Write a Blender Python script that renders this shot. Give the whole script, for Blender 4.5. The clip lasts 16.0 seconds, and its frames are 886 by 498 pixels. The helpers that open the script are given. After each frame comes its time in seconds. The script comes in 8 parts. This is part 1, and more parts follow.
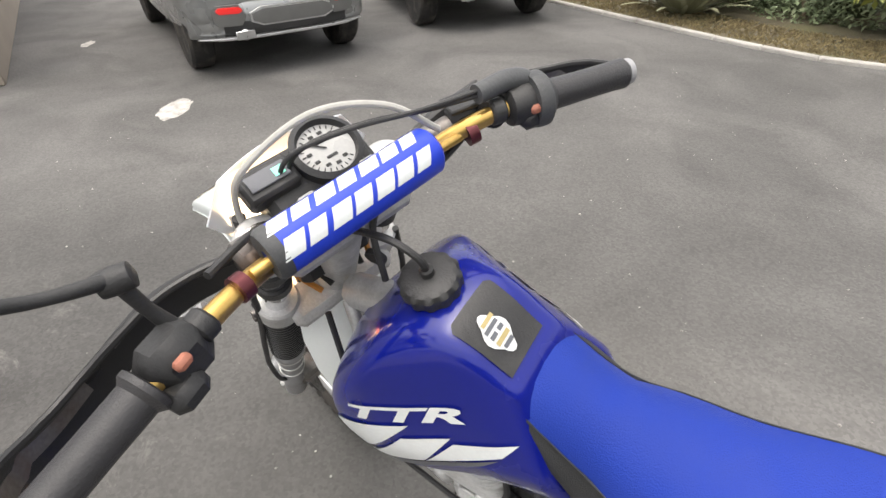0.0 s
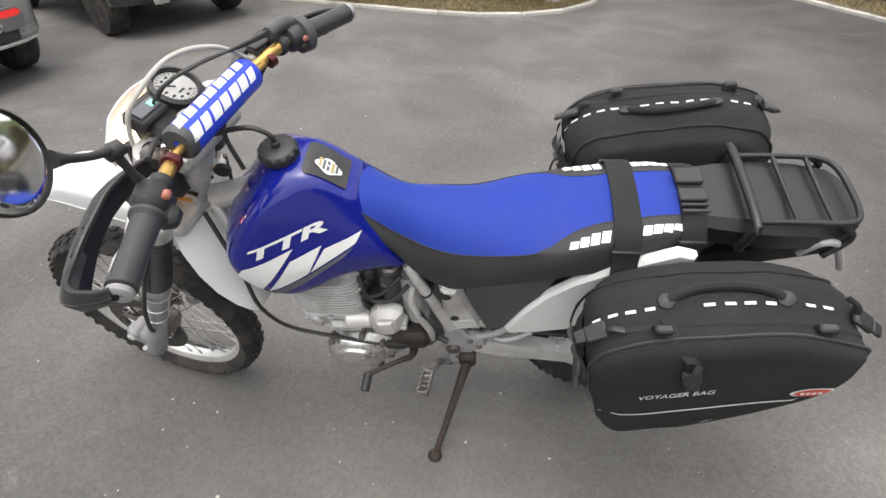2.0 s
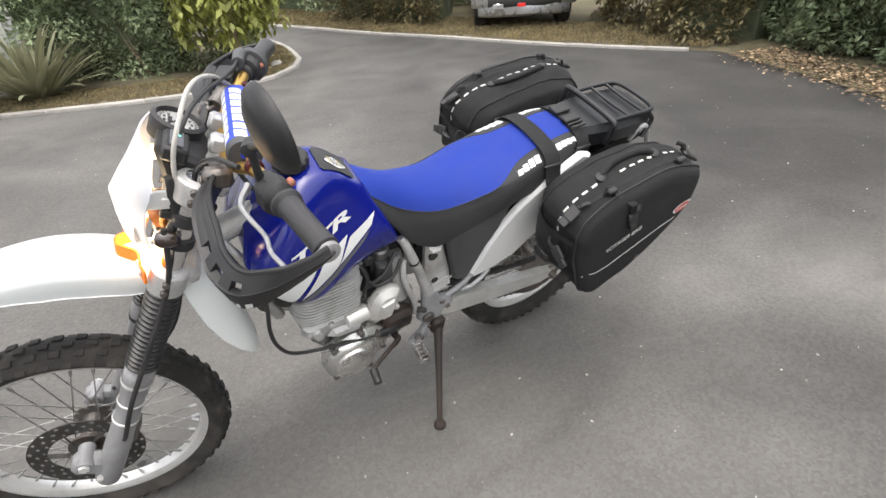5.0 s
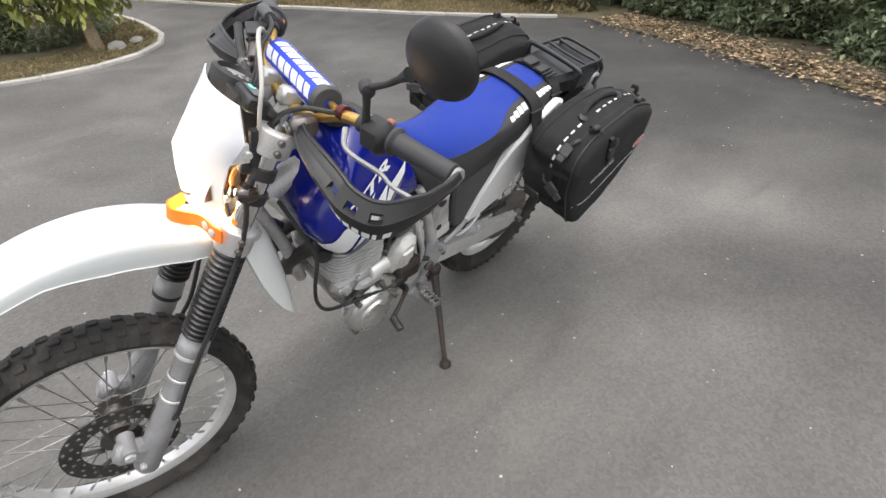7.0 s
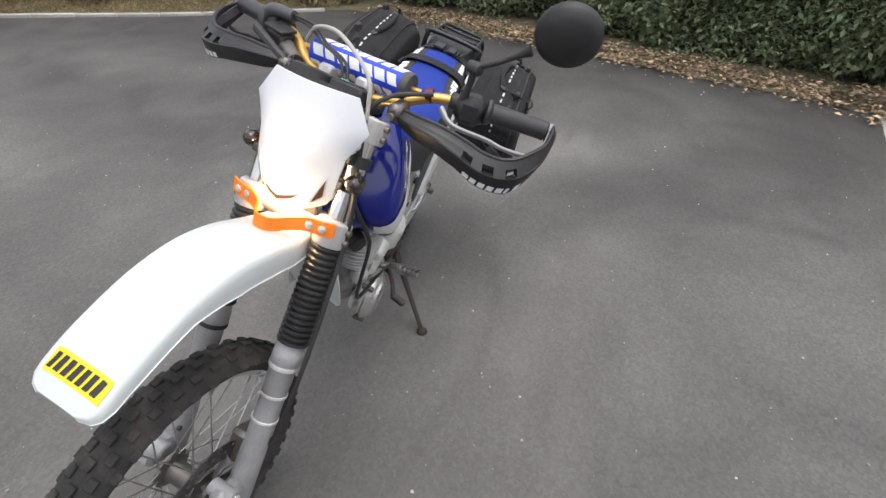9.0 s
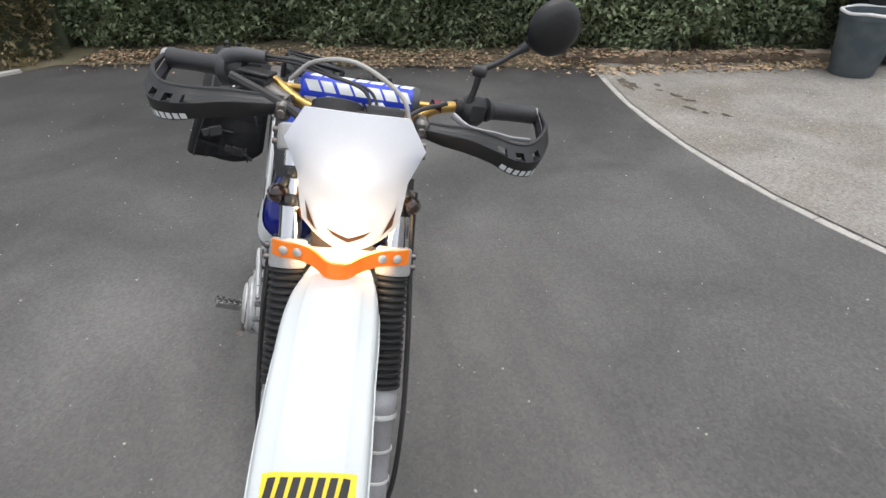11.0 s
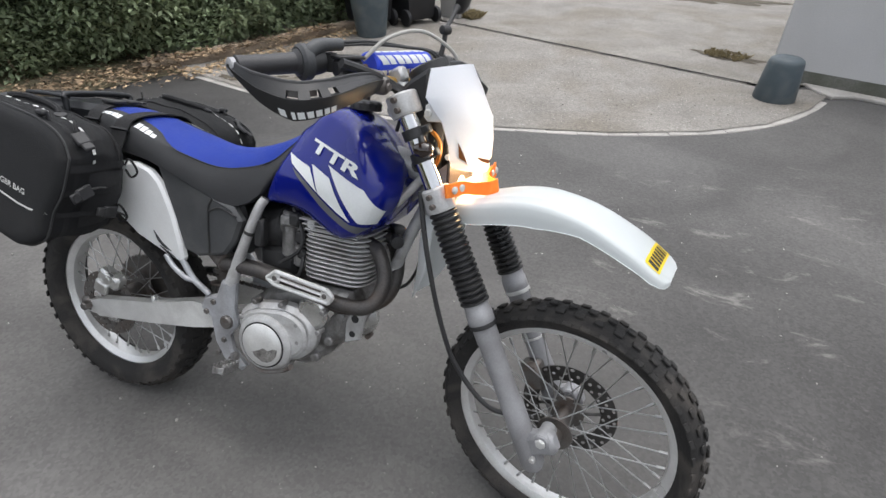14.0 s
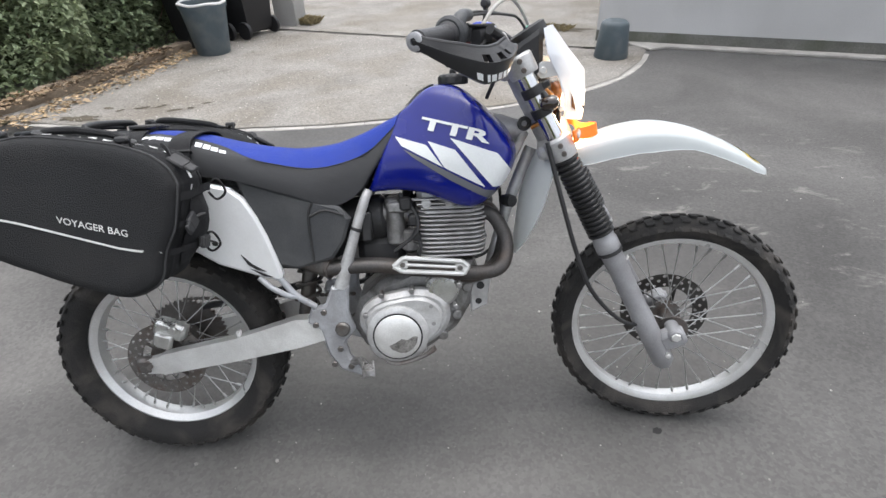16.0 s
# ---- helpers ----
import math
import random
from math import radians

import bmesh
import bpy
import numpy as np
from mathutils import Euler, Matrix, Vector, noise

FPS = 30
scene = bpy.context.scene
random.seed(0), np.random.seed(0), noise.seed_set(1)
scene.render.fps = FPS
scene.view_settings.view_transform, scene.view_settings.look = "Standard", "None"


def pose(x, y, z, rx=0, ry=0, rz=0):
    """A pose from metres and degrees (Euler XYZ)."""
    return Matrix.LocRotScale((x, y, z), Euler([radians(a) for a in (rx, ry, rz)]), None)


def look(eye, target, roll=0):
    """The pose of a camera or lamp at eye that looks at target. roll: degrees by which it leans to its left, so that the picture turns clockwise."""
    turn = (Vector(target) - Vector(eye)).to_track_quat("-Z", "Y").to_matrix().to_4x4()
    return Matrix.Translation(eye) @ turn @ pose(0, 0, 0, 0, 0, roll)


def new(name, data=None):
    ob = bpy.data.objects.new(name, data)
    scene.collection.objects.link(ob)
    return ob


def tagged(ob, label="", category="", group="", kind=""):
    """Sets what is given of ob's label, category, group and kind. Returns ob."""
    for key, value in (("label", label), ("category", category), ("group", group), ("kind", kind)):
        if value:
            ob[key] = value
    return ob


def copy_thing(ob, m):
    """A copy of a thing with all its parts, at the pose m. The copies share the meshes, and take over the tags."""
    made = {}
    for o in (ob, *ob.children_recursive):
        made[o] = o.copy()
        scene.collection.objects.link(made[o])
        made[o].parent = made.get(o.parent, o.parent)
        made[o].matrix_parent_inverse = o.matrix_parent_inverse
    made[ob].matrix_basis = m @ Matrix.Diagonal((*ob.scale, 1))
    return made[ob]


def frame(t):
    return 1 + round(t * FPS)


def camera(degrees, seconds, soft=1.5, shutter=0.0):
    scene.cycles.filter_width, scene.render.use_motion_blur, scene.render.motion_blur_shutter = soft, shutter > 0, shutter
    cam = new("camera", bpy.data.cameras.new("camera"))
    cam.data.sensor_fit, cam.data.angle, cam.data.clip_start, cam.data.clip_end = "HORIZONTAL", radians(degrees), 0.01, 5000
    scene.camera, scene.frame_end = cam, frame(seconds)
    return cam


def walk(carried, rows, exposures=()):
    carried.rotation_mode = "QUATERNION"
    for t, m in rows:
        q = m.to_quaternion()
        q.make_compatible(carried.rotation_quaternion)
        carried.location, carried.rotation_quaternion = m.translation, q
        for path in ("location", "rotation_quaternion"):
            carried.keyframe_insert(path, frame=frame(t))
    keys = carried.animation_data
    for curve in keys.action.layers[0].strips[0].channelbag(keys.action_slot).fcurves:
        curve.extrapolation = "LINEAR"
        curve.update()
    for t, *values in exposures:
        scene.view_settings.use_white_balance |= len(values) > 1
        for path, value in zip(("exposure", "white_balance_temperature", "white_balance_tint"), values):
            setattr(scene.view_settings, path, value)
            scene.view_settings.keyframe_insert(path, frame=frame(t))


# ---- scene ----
cam = camera(81.7, 16.0)
PATH = [
    (0, (0.682, 0.666, 1.4), (1.741, -0.56, 0.228), -1.5),
    (0.5, (0.569, 0.772, 1.417), (1.636, -0.462, 0.261), -0.4),
    (1, (0.447, 0.882, 1.416), (1.375, -0.401, 0.194), -0.8),
    (1.5, (0.487, 1.009, 1.429), (1.081, -0.434, 0.179), -1.6),
    (2, (0.538, 1.161, 1.451), (0.816, -0.405, 0.239), -1.9),
    (2.5, (0.577, 1.286, 1.45), (0.627, -0.348, 0.297), -1.9),
    (3, (0.647, 1.375, 1.449), (0.526, -0.293, 0.352), -2.7),
    (3.5, (0.809, 1.429, 1.436), (0.519, -0.237, 0.368), -4.0),
    (6, (1.338, 1.358, 1.388), (0.455, -0.078, 0.312), -3.1),
    (6.5, (1.452, 1.355, 1.389), (0.495, -0.004, 0.277), -2.5),
    (7, (1.545, 1.291, 1.397), (0.485, 0.043, 0.248), -2.3),
    (7.5, (1.652, 1.208, 1.409), (0.451, 0.12, 0.238), -1.6),
    (8, (1.815, 1.116, 1.429), (0.461, 0.226, 0.256), -0.7),
    (8.5, (1.961, 1.021, 1.432), (0.512, 0.296, 0.259), -0.1),
    (9, (2.043, 0.872, 1.431), (0.519, 0.327, 0.257), 0.8),
    (11.5, (2.14, 0.129, 1.447), (0.592, 0.674, 0.304), -2.1),
    (12, (2.101, -0.082, 1.456), (0.677, 0.718, 0.303), -1.5),
    (12.5, (2.056, -0.23, 1.461), (0.764, 0.776, 0.313), -1.2),
    (13, (1.929, -0.368, 1.449), (0.808, 0.836, 0.313), -0.7),
    (13.5, (1.818, -0.545, 1.459), (0.918, 0.837, 0.329), -0.1),
    (14, (1.709, -0.754, 1.452), (1.031, 0.736, 0.304), 0.5),
    (14.5, (1.569, -0.862, 1.418), (1.075, 0.693, 0.262), -0.1),
    (15, (1.399, -0.926, 1.407), (1.065, 0.674, 0.255), -0.9),
    (15.5, (1.211, -0.997, 1.41), (1.012, 0.634, 0.269), -1.1),
    (16, (1.05, -1.041, 1.407), (0.949, 0.599, 0.267), -2.0),
]
walk(cam, [(t, look(eye, target, roll)) for t, eye, target, roll in PATH], exposures=[(0, 1.28, 6900, 10), (1, 1.21, 6850, 10), (2, 1.28, 6800, 10), (3.5, 1.38, 6750, 10), (7, 1.18, 6650, 10), (9, 0.88, 6500, 10), (12, 0.70, 6350, 10), (14, 0.76, 6350, 10), (16, 1.08, 6350, 10)])

# ---- light ----
world = bpy.data.worlds.new("overcast_sky")
scene.world = world
world.use_nodes = True
wn, wl = world.node_tree.nodes, world.node_tree.links
sky = wn.new("ShaderNodeTexSky")
sky.sky_type, sky.sun_disc = "NISHITA", False
sky.sun_elevation, sky.sun_rotation = radians(80), radians(20)
sky.air_density, sky.dust_density = 1.0, 4.0
grey_sky = wn.new("ShaderNodeHueSaturation")
grey_sky.inputs["Saturation"].default_value = 0.25
wl.new(sky.outputs[0], grey_sky.inputs["Color"])
wl.new(grey_sky.outputs[0], wn["Background"].inputs["Color"])
wn["Background"].inputs["Strength"].default_value = 0.15
sun = new("sun", bpy.data.lights.new("sun", "SUN"))
sun.data.energy, sun.data.angle, sun.data.color = 0.5, radians(110), (1.0, 0.97, 0.93)
sun.matrix_world = look((1.2, 4.0, 20), (0, 0, 0))


# ---- materials ----
def lin(h):
    c = [int(h[i:i + 2], 16) / 255 for i in (0, 2, 4)]
    return tuple(v / 12.92 if v <= 0.04045 else ((v + 0.055) / 1.055) ** 2.4 for v in c)


def mat(name, col, rough=0.5, metal=0.0, var=0.12, scale=9.0, bump=0.0, fine=220.0, coat=0.0, island=0.0, obj=0.0, dirt=None, dirt_amt=0.35,
        dirt_scale=3.0, spec=0.5, trans=0.0, emit=0.0, speck=0.0, sheen=0.0):
    """A procedural surface: base colour with variation at two scales, dirt in patches, roughness wear and fine relief."""
    m = bpy.data.materials.new(name)
    m.use_nodes = True
    n, l = m.node_tree.nodes, m.node_tree.links
    b = n["Principled BSDF"]
    tc = n.new("ShaderNodeTexCoord")

    def noise_at(s, detail=4.0, dist=0.0):
        t = n.new("ShaderNodeTexNoise")
        t.inputs["Scale"].default_value, t.inputs["Detail"].default_value, t.inputs["Distortion"].default_value = s, detail, dist
        l.new(tc.outputs["Object"], t.inputs["Vector"])
        return t.outputs["Fac"]

    def ranged(fac, lo, hi, a=0.3, z=0.7):
        r = n.new("ShaderNodeMapRange")
        for k, v in zip((1, 2, 3, 4), (a, z, lo, hi)):
            r.inputs[k].default_value = v
        l.new(fac, r.inputs[0])
        return r.outputs[0]

    def times(a, v):
        x = n.new("ShaderNodeMath")
        x.operation = "MULTIPLY"
        l.new(a, x.inputs[0])
        if isinstance(v, float):
            x.inputs[1].default_value = v
        else:
            l.new(v, x.inputs[1])
        return x.outputs[0]

    big, small = noise_at(scale), noise_at(fine, 3.0)
    value = times(ranged(big, 1 - var, 1 + var), ranged(small, 1 - var * 0.7, 1 + var * 0.7))
    if island:
        g = n.new("ShaderNodeNewGeometry")
        value = times(value, ranged(g.outputs["Random Per Island"], 1 - island, 1 + island, 0.0, 1.0))
    if obj:
        g = n.new("ShaderNodeObjectInfo")
        value = times(value, ranged(g.outputs["Random"], 1 - obj, 1 + obj, 0.0, 1.0))
    hs = n.new("ShaderNodeHueSaturation")
    hs.inputs["Color"].default_value = (*(lin(col) if isinstance(col, str) else col), 1)
    l.new(value, hs.inputs["Value"])
    out = hs.outputs["Color"]
    if dirt:
        mx = n.new("ShaderNodeMix")
        mx.data_type = "RGBA"
        l.new(ranged(noise_at(dirt_scale, 8.0, 0.6), 0.0, dirt_amt, 0.45, 0.7), mx.inputs["Factor"])
        l.new(out, mx.inputs["A"])
        mx.inputs["B"].default_value = (*(lin(dirt) if isinstance(dirt, str) else dirt), 1)
        out = mx.outputs["Result"]
    if speck:
        v = n.new("ShaderNodeTexVoronoi")
        v.inputs["Scale"].default_value = speck
        l.new(tc.outputs["Object"], v.inputs["Vector"])
        mx = n.new("ShaderNodeMix")
        mx.data_type, mx.blend_type = "RGBA", "MULTIPLY"
        mx.inputs["Factor"].default_value = 0.6
        l.new(out, mx.inputs["A"])
        sp = n.new("ShaderNodeSeparateColor")
        l.new(v.outputs["Color"], sp.inputs[0])
        l.new(ranged(sp.outputs[0], 0.55, 1.25, 0.0, 1.0), mx.inputs["B"])
        out = mx.outputs["Result"]
    l.new(out, b.inputs["Base Color"])
    l.new(ranged(big, max(0.02, rough - 0.08), min(1.0, rough + 0.1)), b.inputs["Roughness"])
    b.inputs["Metallic"].default_value, b.inputs["Specular IOR Level"].default_value = metal, spec
    b.inputs["Sheen Weight"].default_value, b.inputs["Sheen Roughness"].default_value = sheen, 0.35
    b.inputs["Coat Weight"].default_value, b.inputs["Coat Roughness"].default_value = coat, 0.06
    if bump:
        bp = n.new("ShaderNodeBump")
        bp.inputs["Strength"].default_value, bp.inputs["Distance"].default_value = bump, 0.01
        l.new(small, bp.inputs["Height"])
        l.new(bp.outputs[0], b.inputs["Normal"])
    if emit:
        b.inputs["Emission Color"].default_value = (*(lin(col) if isinstance(col, str) else col), 1)
        b.inputs["Emission Strength"].default_value = emit
    if trans:
        t = n.new("ShaderNodeBsdfTranslucent")
        t.inputs["Color"].default_value = (*(lin(col) if isinstance(col, str) else col), 1)
        mx = n.new("ShaderNodeMixShader")
        mx.inputs[0].default_value = trans
        l.new(b.outputs[0], mx.inputs[1])
        l.new(t.outputs[0], mx.inputs[2])
        l.new(mx.outputs[0], n["Material Output"].inputs["Surface"])
    return m


# ---- mesh building ----
def smooth_path(pts, k=6):
    """A rounded line through the points."""
    p = [Vector(q) for q in pts]
    if len(p) < 3:
        return p
    q = [2 * p[0] - p[1]] + p + [2 * p[-1] - p[-2]]
    out = []
    for i in range(1, len(q) - 2):
        a, b, c, d = q[i - 1:i + 3]
        for j in range(k):
            t = j / k
            out.append(0.5 * (2 * b + (c - a) * t + (2 * a - 5 * b + 4 * c - d) * t * t + (3 * b - a - 3 * c + d) * t ** 3))
    return out + [p[-1]]


def interp(x, xs, ys):
    return float(np.interp(x, xs, ys))


class G:
    """Gathers vertices and faces for one mesh."""

    def __init__(self):
        self.v, self.f = [], []

    def add(self, vs, fs):
        o = len(self.v)
        self.v += [tuple(p) for p in vs]
        self.f += [tuple(i + o for i in q) for q in fs]
        return self

    def loft(self, rings, closed=True, caps=True):
        n = len(rings[0])
        vs = [p for r in rings for p in r]
        fs = []
        for i in range(len(rings) - 1):
            for j in range(n if closed else n - 1):
                k = (j + 1) % n
                fs.append((i * n + j, i * n + k, (i + 1) * n + k, (i + 1) * n + j))
        if caps and closed:
            fs.append(tuple(reversed(range(n))))
            fs.append(tuple((len(rings) - 1) * n + j for j in range(n)))
        return self.add(vs, fs)

    def tube(self, pts, r, n=8, k=6, caps=True, flat=1.0, closed=False):
        p = smooth_path(pts, k) if k else [Vector(q) for q in pts]
        m = len(p)
        rs = [r] * m if isinstance(r, (int, float)) else [interp(i / (m - 1), [j / (len(r) - 1) for j in range(len(r))], r) for i in range(m)]
        rings, up = [], None
        for i in range(m):
            d = (p[(i + 1) % m] - p[i - 1]) if closed else (p[min(i + 1, m - 1)] - p[max(i - 1, 0)])
            d.normalize()
            if up is None:
                up = d.orthogonal().normalized() if abs(d.z) > 0.9 else Vector((0, 0, 1))
            side = d.cross(up).normalized()
            up = side.cross(d).normalized()
            rings.append([p[i] + rs[i] * (math.cos(a) * side + flat * math.sin(a) * up) for a in (2 * math.pi * j / n for j in range(n))])
        if closed:
            rings.append(rings[0])
        return self.loft(rings, True, caps and not closed)

    def lathe(self, prof, o, axis, n=24, caps=True):
        """prof: (radius, height along axis) pairs."""
        a = Vector(axis).normalized()
        u = a.orthogonal().normalized()
        w = a.cross(u)
        o = Vector(o)
        rings = [[o + a * h + r * (math.cos(t) * u + math.sin(t) * w) for t in (2 * math.pi * j / n for j in range(n))] for r, h in prof]
        return self.loft(rings, True, caps)

    def cyl(self, a, b, r, n=12, bev=0.0):
        a, b = Vector(a), Vector(b)
        h = (b - a).length
        e = min(bev, r * 0.5, h * 0.4)
        prof = [(r - e, 0), (r, e), (r, h - e), (r - e, h)] if e else [(r, 0), (r, h)]
        return self.lathe(prof, a, b - a, n)

    def box(self, c, s, rot=None, b=0.004):
        h = [x / 2 for x in s]
        b = min(b, min(h) * 0.6)
        vs, idx = [], {}
        for sx in (-1, 1):
            for sy in (-1, 1):
                for sz in (-1, 1):
                    for a in range(3):
                        p = [sg * (h[i] - (0 if i == a else b)) for i, sg in enumerate((sx, sy, sz))]
                        idx[(sx, sy, sz, a)] = len(vs)
                        vs.append(Vector(p))
        fs = []
        for a in range(3):
            i, j = [k for k in range(3) if k != a]
            for sg in (-1, 1):
                def key(si, sj, ax=a):
                    t = [0, 0, 0]
                    t[a], t[i], t[j] = sg, si, sj
                    return idx[(*t, ax)]
                fs.append((key(-1, -1), key(1, -1), key(1, 1), key(-1, 1)))
        for a in range(3):
            i, j = [k for k in range(3) if k != a]
            for si in (-1, 1):
                for sj in (-1, 1):
                    def kk(sa, ax):
                        t = [0, 0, 0]
                        t[a], t[i], t[j] = sa, si, sj
                        return idx[(*t, ax)]
                    fs.append((kk(-1, i), kk(1, i), kk(1, j), kk(-1, j)))
        for sx in (-1, 1):
            for sy in (-1, 1):
                for sz in (-1, 1):
                    fs.append(tuple(idx[(sx, sy, sz, a)] for a in range(3)))
        m = Matrix.Translation(c) @ (rot.to_4x4() if rot is not None else Matrix())
        return self.add([m @ p for p in vs], fs)

    def prism(self, poly, y0, y1, bev=0.003, put=None):
        """An outline in (x, z), given depth from y0 to y1, edges bevelled."""
        n = len(poly)
        area = sum(poly[i][0] * poly[(i + 1) % n][1] - poly[(i + 1) % n][0] * poly[i][1] for i in range(n))
        P = [Vector((x, z)) for x, z in (poly if area > 0 else poly[::-1])]

        def inset(d):
            out = []
            for i in range(n):
                e0, e1 = (P[i] - P[i - 1]).normalized(), (P[(i + 1) % n] - P[i]).normalized()
                nn = Vector((-e0.y - e1.y, e0.x + e1.x))
                k = max(0.35, 1 + e0.dot(e1))
                out.append(P[i] + nn * d / k)
            return out
        sg = 1 if y1 > y0 else -1
        ins = inset(bev)
        put = put or (lambda x, y, z: (x, y, z))
        rings = [[put(q.x, y, q.y) for q in s] for s, y in ((ins, y0), (P, y0 + sg * bev), (P, y1 - sg * bev), (ins, y1))]
        return self.loft(rings)

    def move(self, m):
        self.v = [tuple(m @ Vector(p)) for p in self.v]
        return self


def mesh(name, g, material, angle=38, fix=True):
    me = bpy.data.meshes.new(name)
    me.from_pydata([tuple(p) for p in g.v], [], g.f)
    if fix:
        bm = bmesh.new()
        bm.from_mesh(me)
        bmesh.ops.recalc_face_normals(bm, faces=bm.faces)
        bm.to_mesh(me)
        bm.free()
    me.shade_smooth()
    me.set_sharp_from_angle(angle=radians(angle))
    me.materials.append(material)
    return me


def part(name, g, material, parent, label="", m=None, angle=38):
    ob = new(name, g if isinstance(g, bpy.types.Mesh) else mesh(name, g, material, angle))
    ob.parent = parent
    if m is not None:
        ob.matrix_local = m
    if label:
        ob["label"] = label
    return ob


def thing(name, label, category, m=None, group="", kind="", data=None):
    ob = new(name, data)
    if m is not None:
        ob.matrix_basis = m
    return tagged(ob, label, category, group, kind)


def solo(name, g, material, label, category, m=None, group="", kind="", angle=38, fix=True):
    return thing(name, label, category, m, group, kind, mesh(name, g, material, angle, fix))


def rot_to(d, up=(0, 0, 1)):
    """Turns x to d, with z as near up as it goes."""
    x = Vector(d).normalized()
    y = Vector(up).cross(x).normalized()
    return Matrix((x, y, x.cross(y))).transposed()


def on_surface(g_src, polys, axis, sign, lift=0.0015, cuts=3):
    """Flat outlines, pressed along an axis onto a mesh. polys: lists of 2D corners in the two other axes."""
    from mathutils.bvhtree import BVHTree
    tree = BVHTree.FromPolygons([Vector(p) for p in g_src.v], g_src.f)
    g = G()
    others = [i for i in range(3) if i != axis]
    for poly in polys:
        bm = bmesh.new()
        bm.faces.new([bm.verts.new((a, b, 0)) for a, b in poly])
        bmesh.ops.triangulate(bm, faces=bm.faces)
        for _ in range(cuts):
            bmesh.ops.subdivide_edges(bm, edges=bm.edges, cuts=1, use_grid_fill=True)
        bmesh.ops.triangulate(bm, faces=bm.faces)
        bm.verts.index_update()
        vs = []
        for v in bm.verts:
            o, d = [0, 0, 0], [0, 0, 0]
            o[others[0]], o[others[1]], o[axis] = v.co.x, v.co.y, 3.0 * sign
            d[axis] = -sign
            hit, nor, _, _ = tree.ray_cast(Vector(o), Vector(d))
            if hit is None:
                near, nor, _, _ = tree.find_nearest(Vector((*[0] * 3,)) + Vector(o) * 1.0)
                hit = near
            if nor.dot(Vector(d)) > 0:
                nor = -nor
            vs.append(hit + nor * lift)
        g.add(vs, [tuple(v.index for v in f.verts) for f in bm.faces])
        bm.free()
    return g


def letters(text, bold=0.0):
    """Writing as a flat mesh, one unit wide, in the built-in font: corners (u, v) and faces; v runs from 0 at the foot to the height of a capital."""
    cu = bpy.data.curves.new("writing", "FONT")
    cu.body, cu.offset, cu.resolution_u = text, bold, 3
    ob = bpy.data.objects.new("writing", cu)
    me = ob.to_mesh()
    vs = [(v.co.x, v.co.y) for v in me.vertices]
    fs = [tuple(p.vertices) for p in me.polygons]
    ob.to_mesh_clear()
    bpy.data.objects.remove(ob)
    bpy.data.curves.remove(cu)
    x0, x1 = min(p[0] for p in vs), max(p[0] for p in vs)
    y0, y1 = min(p[1] for p in vs), max(p[1] for p in vs)
    return [((x - x0) / (x1 - x0), (y - y0) / (y1 - y0)) for x, y in vs], fs


def writing_on(g_src, text, place, axis, sign, lift=0.002, bold=0.0, cuts=1):
    """Writing pressed along an axis onto a mesh; place(u, v) gives the two other coordinates."""
    from mathutils.bvhtree import BVHTree
    tree = BVHTree.FromPolygons([Vector(p) for p in g_src.v], g_src.f)
    vs, fs = letters(text, bold)
    bm = bmesh.new()
    bv = [bm.verts.new((x, y, 0)) for x, y in vs]
    for f in fs:
        bm.faces.new([bv[i] for i in f])
    bmesh.ops.triangulate(bm, faces=bm.faces)
    for _ in range(cuts):
        bmesh.ops.subdivide_edges(bm, edges=bm.edges, cuts=1, use_grid_fill=True)
    bmesh.ops.triangulate(bm, faces=bm.faces)
    bm.verts.index_update()
    others = [i for i in range(3) if i != axis]
    out = []
    for v in bm.verts:
        o, d = [0, 0, 0], [0, 0, 0]
        o[others[0]], o[others[1]] = place(v.co.x, v.co.y)
        o[axis], d[axis] = 3.0 * sign, -sign
        hit, nor, _, _ = tree.ray_cast(Vector(o), Vector(d))
        if hit is None:
            hit, nor, _, _ = tree.find_nearest(Vector(o))
        if nor.dot(Vector(d)) > 0:
            nor = -nor
        out.append(hit + nor * lift)
    g = G()
    g.add(out, [tuple(v.index for v in f.verts) for f in bm.faces])
    bm.free()
    return g


